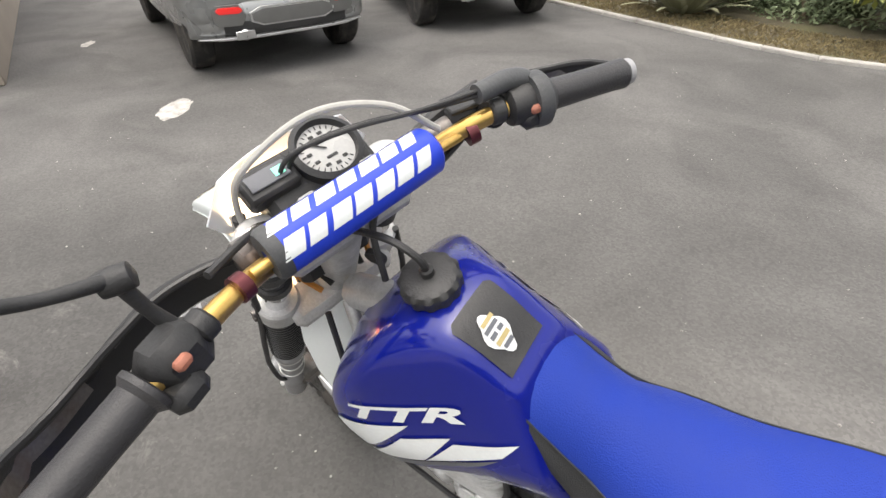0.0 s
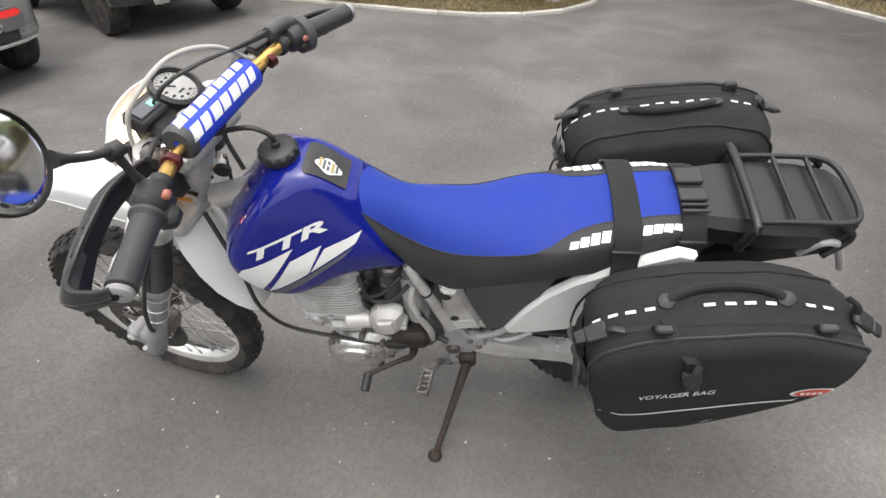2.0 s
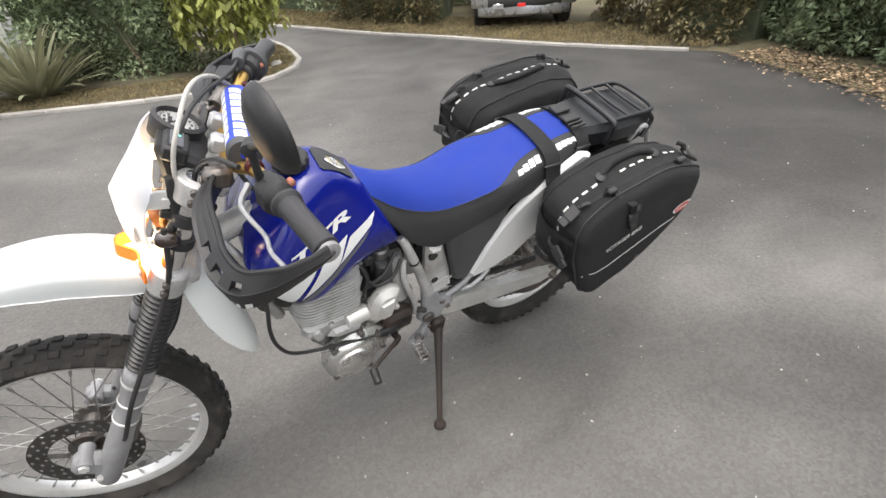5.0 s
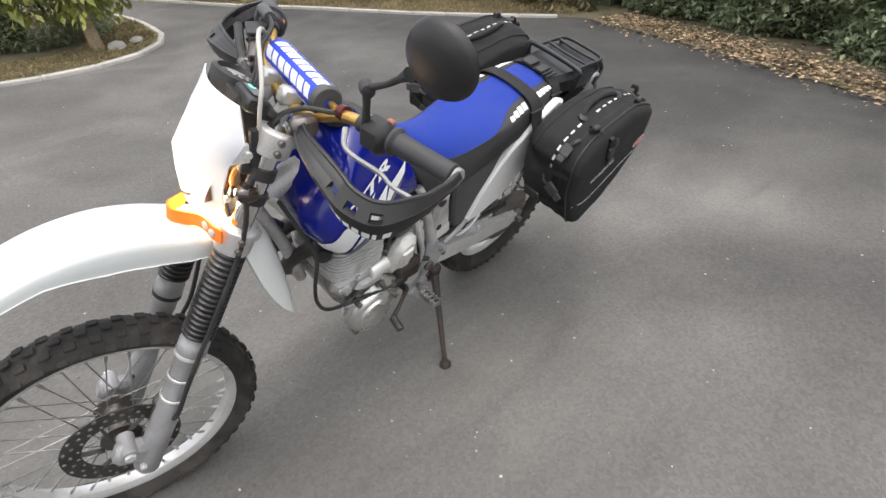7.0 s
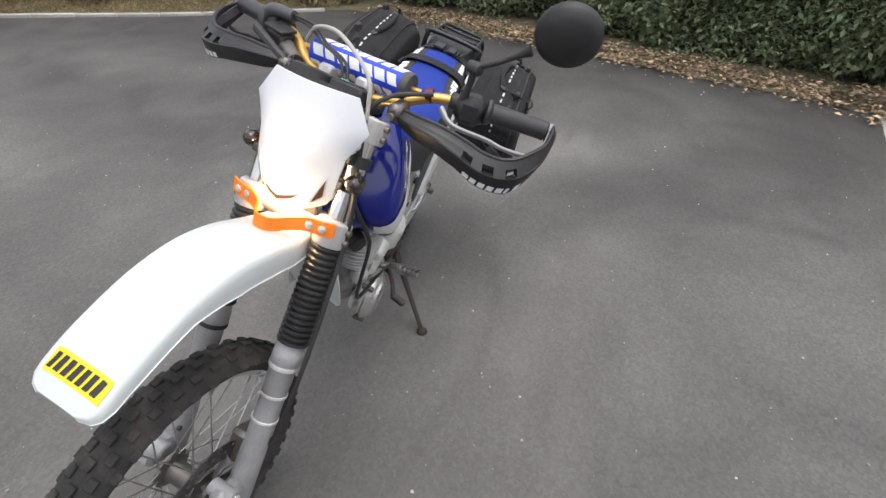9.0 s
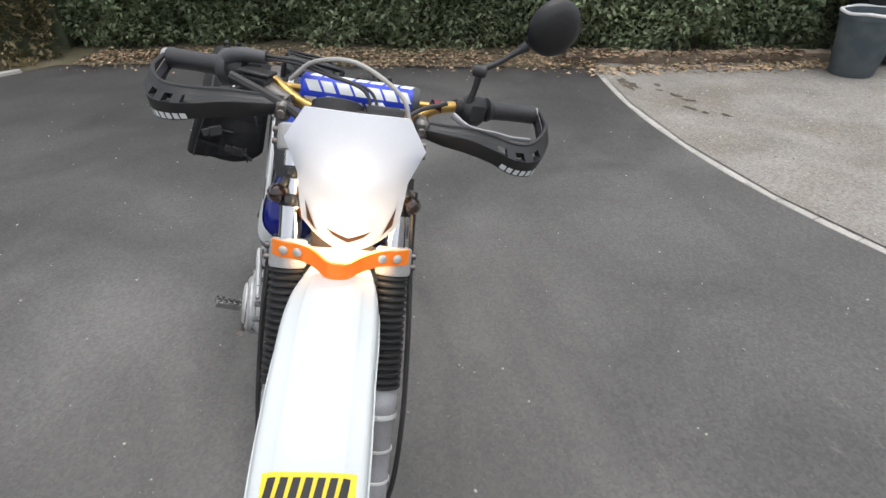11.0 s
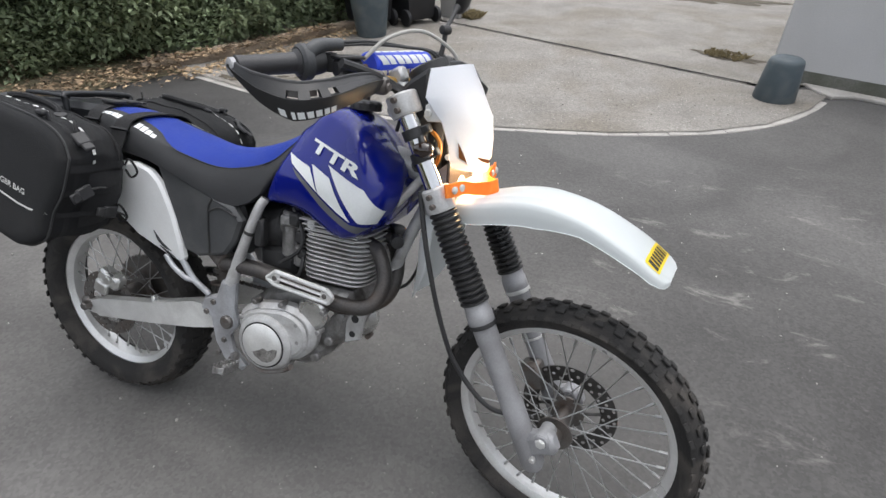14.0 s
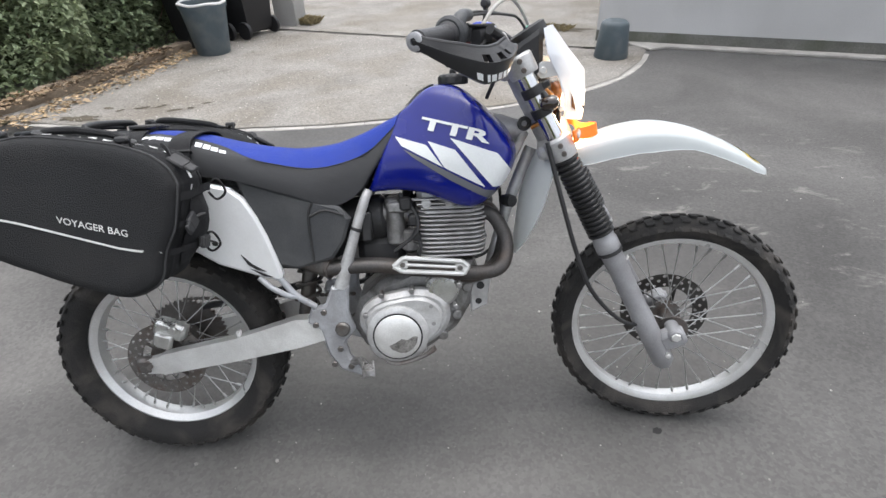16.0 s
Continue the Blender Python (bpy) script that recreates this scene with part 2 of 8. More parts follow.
# ---- surfaces of the place ----
def asphalt_material():
    m = mat("asphalt", (0.103, 0.0995, 0.0955), 0.85, var=0.1, scale=1.4, bump=0.07, fine=110.0, dirt=(0.15, 0.145, 0.139), dirt_amt=0.75, dirt_scale=0.8)
    n, l = m.node_tree.nodes, m.node_tree.links
    b = n["Principled BSDF"]
    src = b.inputs["Base Color"].links[0].from_socket
    tc = n["Texture Coordinate"]
    # pale stones showing in the worn binder
    v = n.new("ShaderNodeTexVoronoi")
    v.inputs["Scale"].default_value = 95
    l.new(tc.outputs["Object"], v.inputs["Vector"])
    r = n.new("ShaderNodeMapRange")
    r.inputs[1].default_value, r.inputs[2].default_value, r.inputs[3].default_value, r.inputs[4].default_value = 0.0, 1.0, 0.85, 1.17
    sep = n.new("ShaderNodeSeparateColor")
    l.new(v.outputs["Color"], sep.inputs[0])
    l.new(sep.outputs[0], r.inputs[0])
    hs = n.new("ShaderNodeHueSaturation")
    l.new(src, hs.inputs["Color"])
    l.new(r.outputs[0], hs.inputs["Value"])
    # chalky scuffs: few, streaky
    mp = n.new("ShaderNodeMapping")
    mp.inputs["Rotation"].default_value = (0, 0, 0.5)
    mp.inputs["Scale"].default_value = (0.8, 3.2, 1)
    l.new(tc.outputs["Object"], mp.inputs["Vector"])
    t = n.new("ShaderNodeTexNoise")
    t.inputs["Scale"].default_value, t.inputs["Detail"].default_value, t.inputs["Distortion"].default_value = 1.3, 9, 0.8
    l.new(mp.outputs[0], t.inputs["Vector"])
    r2 = n.new("ShaderNodeMapRange")
    r2.inputs[1].default_value, r2.inputs[2].default_value, r2.inputs[4].default_value = 0.68, 0.86, 0.16
    l.new(t.outputs["Fac"], r2.inputs[0])
    # lime streaks washed down beside the pad
    mp2 = n.new("ShaderNodeMapping")
    mp2.inputs["Location"].default_value = (-2.45, -1.6, 0)
    l.new(tc.outputs["Object"], mp2.inputs["Vector"])
    ln = n.new("ShaderNodeVectorMath")
    ln.operation = "LENGTH"
    l.new(mp2.outputs[0], ln.inputs[0])
    r3 = n.new("ShaderNodeMapRange")
    r3.inputs[1].default_value, r3.inputs[2].default_value, r3.inputs[3].default_value, r3.inputs[4].default_value = 0.7, 1.6, 1.0, 0.0
    l.new(ln.outputs["Value"], r3.inputs[0])
    mp3 = n.new("ShaderNodeMapping")
    mp3.inputs["Rotation"].default_value = (0, 0, -0.15)
    mp3.inputs["Scale"].default_value = (1.3, 2.6, 1)
    l.new(tc.outputs["Object"], mp3.inputs["Vector"])
    t3 = n.new("ShaderNodeTexNoise")
    t3.inputs["Scale"].default_value, t3.inputs["Detail"].default_value, t3.inputs["Distortion"].default_value = 2.2, 15, 0.5
    t3.inputs["Roughness"].default_value = 0.74
    l.new(mp3.outputs[0], t3.inputs["Vector"])
    r4 = n.new("ShaderNodeMapRange")
    r4.inputs[1].default_value, r4.inputs[2].default_value, r4.inputs[4].default_value = 0.57, 0.77, 0.75
    l.new(t3.outputs["Fac"], r4.inputs[0])
    mul = n.new("ShaderNodeMath")
    mul.operation = "MULTIPLY"
    l.new(r3.outputs[0], mul.inputs[0])
    l.new(r4.outputs[0], mul.inputs[1])
    big = n.new("ShaderNodeMath")
    big.operation = "MAXIMUM"
    l.new(mul.outputs[0], big.inputs[0])
    l.new(r2.outputs[0], big.inputs[1])
    # dusty, dried-out places; the broad third one lightens the ground against the bike's shade
    dust_and_fill = big.outputs[0]
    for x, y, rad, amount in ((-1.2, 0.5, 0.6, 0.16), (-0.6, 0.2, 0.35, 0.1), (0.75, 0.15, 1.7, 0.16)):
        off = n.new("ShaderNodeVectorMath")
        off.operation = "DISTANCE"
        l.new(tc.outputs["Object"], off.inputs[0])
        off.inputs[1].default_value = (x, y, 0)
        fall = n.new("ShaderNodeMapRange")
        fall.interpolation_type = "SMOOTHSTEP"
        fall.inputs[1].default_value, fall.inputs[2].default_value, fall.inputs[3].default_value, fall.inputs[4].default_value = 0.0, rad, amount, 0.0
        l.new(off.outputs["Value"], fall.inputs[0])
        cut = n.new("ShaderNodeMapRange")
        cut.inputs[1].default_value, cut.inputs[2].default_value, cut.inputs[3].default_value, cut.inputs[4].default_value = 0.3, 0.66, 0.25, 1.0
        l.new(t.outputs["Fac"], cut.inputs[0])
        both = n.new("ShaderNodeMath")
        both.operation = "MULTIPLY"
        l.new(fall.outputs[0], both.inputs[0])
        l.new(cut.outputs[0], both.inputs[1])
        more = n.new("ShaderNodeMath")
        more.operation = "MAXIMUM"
        l.new(dust_and_fill, more.inputs[0])
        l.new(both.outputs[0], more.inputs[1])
        dust_and_fill = more.outputs[0]
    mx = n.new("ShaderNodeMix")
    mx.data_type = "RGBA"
    l.new(dust_and_fill, mx.inputs["Factor"])
    # darker towards the hedge, with cloudy edges
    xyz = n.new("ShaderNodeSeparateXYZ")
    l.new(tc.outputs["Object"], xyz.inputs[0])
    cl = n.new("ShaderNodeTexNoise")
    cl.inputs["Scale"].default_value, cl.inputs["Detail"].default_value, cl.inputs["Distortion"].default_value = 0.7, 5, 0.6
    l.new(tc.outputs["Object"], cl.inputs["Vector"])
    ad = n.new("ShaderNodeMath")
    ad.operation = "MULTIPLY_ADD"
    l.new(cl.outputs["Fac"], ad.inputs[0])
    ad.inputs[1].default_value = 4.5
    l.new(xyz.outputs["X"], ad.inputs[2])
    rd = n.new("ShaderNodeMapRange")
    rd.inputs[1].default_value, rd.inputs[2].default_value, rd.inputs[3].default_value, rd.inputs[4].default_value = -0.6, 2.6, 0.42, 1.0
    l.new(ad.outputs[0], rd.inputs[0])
    # a darker patch where the drive bends towards the house
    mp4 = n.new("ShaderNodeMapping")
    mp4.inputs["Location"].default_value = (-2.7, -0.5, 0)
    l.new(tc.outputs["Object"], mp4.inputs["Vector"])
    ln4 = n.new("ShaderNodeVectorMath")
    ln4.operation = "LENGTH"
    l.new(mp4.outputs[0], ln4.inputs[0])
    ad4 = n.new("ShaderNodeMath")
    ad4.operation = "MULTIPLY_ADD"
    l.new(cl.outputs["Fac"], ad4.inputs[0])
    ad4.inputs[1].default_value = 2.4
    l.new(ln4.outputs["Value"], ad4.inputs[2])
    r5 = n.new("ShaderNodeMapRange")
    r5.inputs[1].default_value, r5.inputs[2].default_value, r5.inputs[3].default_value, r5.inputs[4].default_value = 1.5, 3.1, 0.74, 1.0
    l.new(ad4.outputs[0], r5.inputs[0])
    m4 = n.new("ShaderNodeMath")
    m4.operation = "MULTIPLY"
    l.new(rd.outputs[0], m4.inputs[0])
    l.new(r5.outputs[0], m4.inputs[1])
    # a second darker patch, ahead of the front wheel
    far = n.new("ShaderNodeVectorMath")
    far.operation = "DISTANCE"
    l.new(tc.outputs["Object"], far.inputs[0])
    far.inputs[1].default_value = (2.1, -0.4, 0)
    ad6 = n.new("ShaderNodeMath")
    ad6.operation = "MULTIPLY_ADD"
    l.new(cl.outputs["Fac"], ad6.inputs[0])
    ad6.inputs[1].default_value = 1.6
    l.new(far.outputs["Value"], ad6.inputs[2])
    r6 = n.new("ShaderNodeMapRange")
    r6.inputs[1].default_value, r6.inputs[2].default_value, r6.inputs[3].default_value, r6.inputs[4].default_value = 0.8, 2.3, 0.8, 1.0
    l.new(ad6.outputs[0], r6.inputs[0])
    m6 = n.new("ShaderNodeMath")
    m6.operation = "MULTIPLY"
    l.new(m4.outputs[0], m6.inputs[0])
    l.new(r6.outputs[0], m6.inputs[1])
    cl2 = n.new("ShaderNodeTexNoise")
    cl2.inputs["Scale"].default_value, cl2.inputs["Detail"].default_value, cl2.inputs["Distortion"].default_value = 1.15, 6, 1.2
    l.new(tc.outputs["Object"], cl2.inputs["Vector"])
    rc = n.new("ShaderNodeMapRange")
    rc.inputs[1].default_value, rc.inputs[2].default_value, rc.inputs[3].default_value, rc.inputs[4].default_value = 0.34, 0.62, 0.8, 1.07
    l.new(cl2.outputs["Fac"], rc.inputs[0])
    mm = n.new("ShaderNodeMath")
    mm.operation = "MULTIPLY"
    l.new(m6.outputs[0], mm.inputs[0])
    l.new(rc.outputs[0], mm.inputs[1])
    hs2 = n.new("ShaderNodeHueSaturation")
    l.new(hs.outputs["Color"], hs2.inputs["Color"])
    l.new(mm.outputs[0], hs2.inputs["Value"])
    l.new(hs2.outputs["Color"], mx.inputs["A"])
    mx.inputs["B"].default_value = (0.42, 0.4, 0.37, 1)
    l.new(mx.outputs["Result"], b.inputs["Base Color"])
    return m


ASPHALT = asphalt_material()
PADGRAVEL = mat("crushed_limestone", (0.282, 0.264, 0.24), 0.95, var=0.18, scale=2.3, bump=0.35, fine=150.0, dirt=(0.19, 0.165, 0.13), dirt_amt=0.75, dirt_scale=1.1, speck=85)
SOIL = mat("dry_soil", (0.125, 0.105, 0.068), 0.97, var=0.3, scale=2.0, bump=0.9, fine=60.0, dirt=(0.12, 0.12, 0.05), dirt_amt=0.7, dirt_scale=1.7)
KERB = mat("kerb_concrete", (0.44, 0.42, 0.39), 0.9, var=0.15, scale=4.0, bump=0.5, fine=120.0, obj=0.1, dirt=(0.22, 0.2, 0.18), dirt_amt=0.5, dirt_scale=5.0)
RENDER = mat("painted_render", (0.56, 0.56, 0.56), 0.88, var=0.05, scale=1.2, bump=0.25, fine=90.0, dirt=(0.42, 0.42, 0.41), dirt_amt=0.35, dirt_scale=1.0)
PLINTH = mat("dirty_plinth", (0.16, 0.16, 0.145), 0.92, var=0.25, scale=3.0, bump=0.4, fine=90.0, dirt=(0.08, 0.09, 0.06), dirt_amt=0.6, dirt_scale=4.0)
WHITEWALL = mat("white_render", (0.66, 0.66, 0.645), 0.88, var=0.04, scale=1.2, bump=0.2, fine=90.0, dirt=(0.6, 0.6, 0.57), dirt_amt=0.3, dirt_scale=1.5)
LEAF = mat("leaf_green", (0.32, 0.385, 0.235), 0.55, var=0.25, scale=1.5, island=0.5, trans=0.35, dirt=(0.16, 0.15, 0.07), dirt_amt=0.5, dirt_scale=1.2)
LEAFDRY = mat("leaf_brown", (0.225, 0.16, 0.1), 0.75, var=0.4, scale=2.2, island=0.75)
LEAFTAN = mat("leaf_tan", (0.42, 0.31, 0.19), 0.75, var=0.3, scale=5.0, island=0.5)
LEAFOLIVE = mat("leaf_olive", (0.2, 0.17, 0.085), 0.6, var=0.25, scale=2.0, island=0.6, trans=0.2)
GRASSDRY = mat("dry_grass", (0.27, 0.22, 0.12), 0.9, var=0.3, scale=3.0, island=0.5, trans=0.2)
LEAFYEL = mat("leaf_yellow_green", (0.24, 0.26, 0.06), 0.5, var=0.2, scale=2.0, island=0.4, trans=0.3)
BARKPALE = mat("pale_bark", (0.4, 0.31, 0.2), 0.9, var=0.25, scale=6.0, bump=0.6, fine=50.0)
BARK = mat("bark", (0.26, 0.2, 0.14), 0.9, var=0.3, scale=6.0, bump=0.8, fine=50.0)
SHADE = mat("hedge_inner_shade", (0.11, 0.13, 0.075), 0.95, var=0.4, scale=3.0)


# ---- ground ----
def sheet(name, poly, z, material, label, category, cell=0.0, kind="structure"):
    g = G()
    g.add([(x, y, z) for x, y in poly], [tuple(range(len(poly)))])
    return solo(name, g, material, label, category, kind=kind)


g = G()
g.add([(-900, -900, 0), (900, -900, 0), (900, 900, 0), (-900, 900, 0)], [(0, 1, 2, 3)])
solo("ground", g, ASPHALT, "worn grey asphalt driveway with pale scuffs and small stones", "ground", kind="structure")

KERB_ISLAND = [(9.5, -8.4), (6.6, -7.0), (4.69, -6.2), (3.2, -5.68), (1.8, -5.24), (1.0, -5.1), (0.4, -5.22), (0.0, -5.5), (-0.25, -5.95), (-0.34, -6.5), (-0.34, -7.6), (-0.1, -8.6), (0.6, -9.8)]
KERB_VERGE = [(0.2, -12.0), (-0.7, -9.95), (-1.2, -8.9), (-1.7, -7.65), (-2.5, -6.15), (-3.25, -4.6), (-3.9, -3.55), (-4.4, -2.8)]
KERB_PAD = [(-2.6, 2.75), (-1.6, 2.58), (-0.77, 2.54), (0.0, 2.6), (0.6, 2.74), (1.3, 2.97), (1.95, 3.3), (2.4, 3.68), (2.72, 4.18), (2.9, 4.62)]
LEAF_EDGE = [(-4.4, -2.7), (-4.05, -1.4), (-3.66, -0.24), (-3.38, 0.62), (-3.06, 1.43), (-2.8, 2.28), (-2.6, 2.75)]

sheet("gravel_pad", KERB_PAD + [(2.8, 4.78), (2.45, 4.62), (-1.45, 5.94), (-3.4, 6.4), (-3.4, 2.9)], 0.012, PADGRAVEL, "pale crushed limestone parking pad with loose grit", "gravel")
sheet("gravel_yard", [(-1.45, 6.0), (2.45, 4.68), (2.8, 4.9), (4.0, 12.0), (9.0, 30.0), (-12.0, 30.0), (-6.0, 8.0)], 0.02, PADGRAVEL, "pale gravel yard beyond the parking pad", "gravel")
sheet("planted_island", KERB_ISLAND + [(9.5, -12.0)], 0.03, SOIL, "dry earth and mulch of a planted island", "soil")
sheet("verge", KERB_VERGE + LEAF_EDGE + [(-3.4, 2.95), (-3.4, 7.5), (-30, 7.5), (-30, -12)], 0.007, SOIL, "dry earth verge under the hedge", "soil")


def resample(line, step):
    p = smooth_path([(x, y, 0) for x, y in line], 12)
    out = [p[0]]
    for a, b in zip(p, p[1:]):
        while (b - out[-1]).length >= step and (b - a).length > 1e-6:
            d = (b - a).normalized()
            # the point on a-b that lies a step away from the last one
            f, e = a - out[-1], d
            q = -f.dot(e) + math.sqrt(max(0.0, f.dot(e) ** 2 - f.length_squared + step * step))
            if q > (b - a).length + 1e-9:
                break
            out.append(a + d * q)
    return out


def kerb(name, line, step, width, height, label, b=0.012):
    top = thing(name, label, "kerb", kind="structure")
    g = G()
    g.box((0, 0, height / 2 - 0.03), (step - 0.001, width, height + 0.06), b=b)
    me = mesh("kerb_stone", g, KERB)
    p = resample(line, step)
    for a, b in zip(p, p[1:]):
        c = (a + b) / 2
        d = b - a
        part("kerb_stone", me, KERB, top, m=Matrix.Translation((c.x, c.y, random.uniform(-0.002, 0.002))) @ Euler((random.uniform(-0.02, 0.02), 0, math.atan2(d.y, d.x) + random.uniform(-0.012, 0.012))).to_matrix().to_4x4())
    return top


kerb("kerb_island", KERB_ISLAND, 0.5, 0.07, 0.04, "pale concrete edging stones round a planted island")
kerb("kerb_verge", KERB_VERGE, 0.5, 0.055, 0.04, "pale concrete edging stones along a dry verge")
kerb("kerb_pad", KERB_PAD, 0.222, 0.085, 0.005, "flat pale edging stones between asphalt and gravel pad", 0.004)
kerb("kerb_yard", [(-1.42, 6.03), (0.5, 5.38), (2.5, 4.71)], 0.65, 0.05, 0.013, "low concrete edge between pad and gravel yard")


g = G()
for a, b in (((-1.4, 5.94), (0.9, 5.165)), ((1.0, 5.13), (1.55, 4.94)), ((1.8, 4.86), (2.3, 4.69))):
    g.box(((a[0] + b[0]) / 2, (a[1] + b[1]) / 2, 0.011), (math.dist(a, b), 0.022, 0.007), Euler((0, 0, math.atan2(b[1] - a[1], b[0] - a[0]))).to_matrix(), b=0.002)
solo("trim_joint", g, mat("open_joint", (0.17, 0.156, 0.138), 0.95, var=0.3, scale=20.0), "dark open joint along the edge of the pad", "joint", kind="structure")


# ---- house ----
def wall(name, a, b, height, thick, material, label, plinth=0.0):
    a, b = Vector((*a, 0)), Vector((*b, 0))
    d = b - a
    m = Matrix.Translation(a) @ Euler((0, 0, math.atan2(d.y, d.x))).to_matrix().to_4x4()
    g = G()
    g.box((d.length / 2, thick / 2, height / 2), (d.length, thick, height), b=0.01)
    w = solo(name, g, material, label, "wall", m, kind="structure")
    if plinth:
        g = G()
        g.box((d.length / 2, -0.004, plinth / 2), (d.length, 0.008, plinth), b=0.002)
        solo("plinth", g, PLINTH, "dark dirty painted foot of a house wall", "plinth", m, kind="structure")
    return w


wall("wall_house", (2.45, 5.02), (9.5, 2.67), 3.0, 0.25, RENDER, "light grey rendered house wall", 0.13)
wall("wall_house_return", (5.4, 11.0), (2.53, 5.25), 3.0, 0.25, RENDER, "light grey rendered house wall round the corner")
g = G()
g.prism([(2.92, 4.57), (2.8, 4.74), (2.74, 4.915), (9.4, 2.695), (9.36, 2.575), (3.1, 4.665)], 0.0, 0.03, 0.006, put=lambda x, y, z: (x, z, y))
solo("wall_footing", g, KERB, "narrow concrete strip along the house wall", "footing", kind="structure")
BEIGE = mat("beige_render", (0.36, 0.31, 0.26), 0.9, var=0.1, scale=1.5, bump=0.3, fine=80.0)
wall("wall_garage", (6.55, -0.3), (14.0, -2.6), 2.6, 0.25, BEIGE, "beige rendered garage wall")
wall("wall_white", (2.9, -6.72), (9.5, -11.37), 2.6, 0.2, WHITEWALL, "white rendered boundary wall behind the planting")


# ---- planting ----
def leaves(g, centres, size, droop=0.3, flat=0.0):
    """Folded lozenge leaves, one at each centre."""
    for c in centres:
        a = random.uniform(0, 6.283)
        s = size * random.uniform(0.6, 1.4)
        d = Vector((math.cos(a), math.sin(a), random.uniform(-1, 0.6) * (1 - flat) - droop * (1 - flat))).normalized()
        side = d.cross(Vector((random.uniform(-0.6, 0.6), random.uniform(-0.6, 0.6), 1))).normalized()
        up = side.cross(d) * 0.12 * s
        c = Vector(c)
        g.add([c, c + d * s * 0.5 + side * s * 0.24 + up, c + d * s, c + d * s * 0.5 - side * s * 0.24 + up], [(0, 1, 2), (0, 2, 3)])


def belt(name, line, depth, height, count, size, material, label, low=0.0, lump=0.5):
    """A hedge along a line: a solid core coloured as inner shade, twigs, and a shell of many leaves with an uneven
    outline. The line is its foot in front; it lies to the line's left.
    """
    p = resample(line, 0.25)
    g = G()
    cs, nrm = [], []
    for i, q in enumerate(p):
        d = (p[min(i + 1, len(p) - 1)] - p[max(i - 1, 0)]).normalized()
        nrm.append(Vector((-d.y, d.x, 0)))
    for _ in range(count):
        u = random.random() * (len(p) - 1)
        i = int(u)
        q, nn = p[i].lerp(p[min(i + 1, len(p) - 1)], u - i), nrm[i]
        s = random.random() ** 0.8
        z = low + height * s
        off = noise.noise(Vector((q.x * 1.3, q.y * 1.3, z * 1.5))) * lump + noise.noise(Vector((q.x * 4, q.y * 4, z * 4))) * lump * 0.35
        inn = 0.08 * (1 - math.sin(min(1, s * 2.2) * 1.57)) + max(0, s - 0.8) * 2 * depth + abs(random.gauss(0, 0.13))
        cs.append(q + nn * (inn - off + 0.02) + Vector((0, 0, z)))
    leaves(g, cs, size)
    ob = solo(name, g, material, label, "hedge", kind="stuff", fix=False, angle=60)
    # core whose dark colour stands for the shade between the leaves
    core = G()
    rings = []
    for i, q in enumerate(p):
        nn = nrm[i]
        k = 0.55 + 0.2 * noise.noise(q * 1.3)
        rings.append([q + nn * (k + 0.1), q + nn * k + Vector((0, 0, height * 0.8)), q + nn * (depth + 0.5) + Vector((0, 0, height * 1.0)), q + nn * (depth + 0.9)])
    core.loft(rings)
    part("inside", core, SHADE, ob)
    tw = G()
    for _ in range(int(len(p) * 0.35)):
        i = random.randrange(len(p))
        a = p[i] + nrm[i] * random.uniform(0.35, 0.55)
        b = a + Vector((random.uniform(-0.3, 0.3), random.uniform(-0.3, 0.3), 0)) - nrm[i] * random.uniform(-0.1, 0.12) + Vector((0, 0, random.uniform(0.5, 1.4)))
        tw.tube([a, a.lerp(b, 0.5) + Vector((random.uniform(-0.08, 0.08), 0, 0)), b], [0.012, 0.008, 0.003], n=5, k=3)
    part("twigs", tw, BARK, ob)
    return ob


HEDGE = [(-2.25, 7.6), (-2.35, 5.6), (-2.55, 4.4), (-2.95, 3.3), (-3.45, 2.0), (-4.0, 0.8), (-4.55, -0.6), (-5.0, -2.2), (-5.4, -3.6)]
belt("hedge", HEDGE[::-1], 1.2, 2.4, 120000, 0.068, LEAF, "dense dark green hedge above fallen leaves", lump=0.45)
# the shrub rows get the same core, with shade as its colour
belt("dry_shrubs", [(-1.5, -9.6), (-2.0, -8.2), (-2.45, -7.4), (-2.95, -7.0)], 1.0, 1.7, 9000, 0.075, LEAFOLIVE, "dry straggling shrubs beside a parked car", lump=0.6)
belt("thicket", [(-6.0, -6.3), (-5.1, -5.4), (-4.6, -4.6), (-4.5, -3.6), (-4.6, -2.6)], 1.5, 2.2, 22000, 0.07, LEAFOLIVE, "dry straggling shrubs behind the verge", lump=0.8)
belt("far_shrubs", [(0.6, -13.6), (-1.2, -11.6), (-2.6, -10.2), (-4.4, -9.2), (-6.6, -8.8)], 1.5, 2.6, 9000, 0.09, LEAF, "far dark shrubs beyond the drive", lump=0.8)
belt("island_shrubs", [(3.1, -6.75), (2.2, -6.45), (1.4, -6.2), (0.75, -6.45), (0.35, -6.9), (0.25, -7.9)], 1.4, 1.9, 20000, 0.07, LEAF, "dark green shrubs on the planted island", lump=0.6)


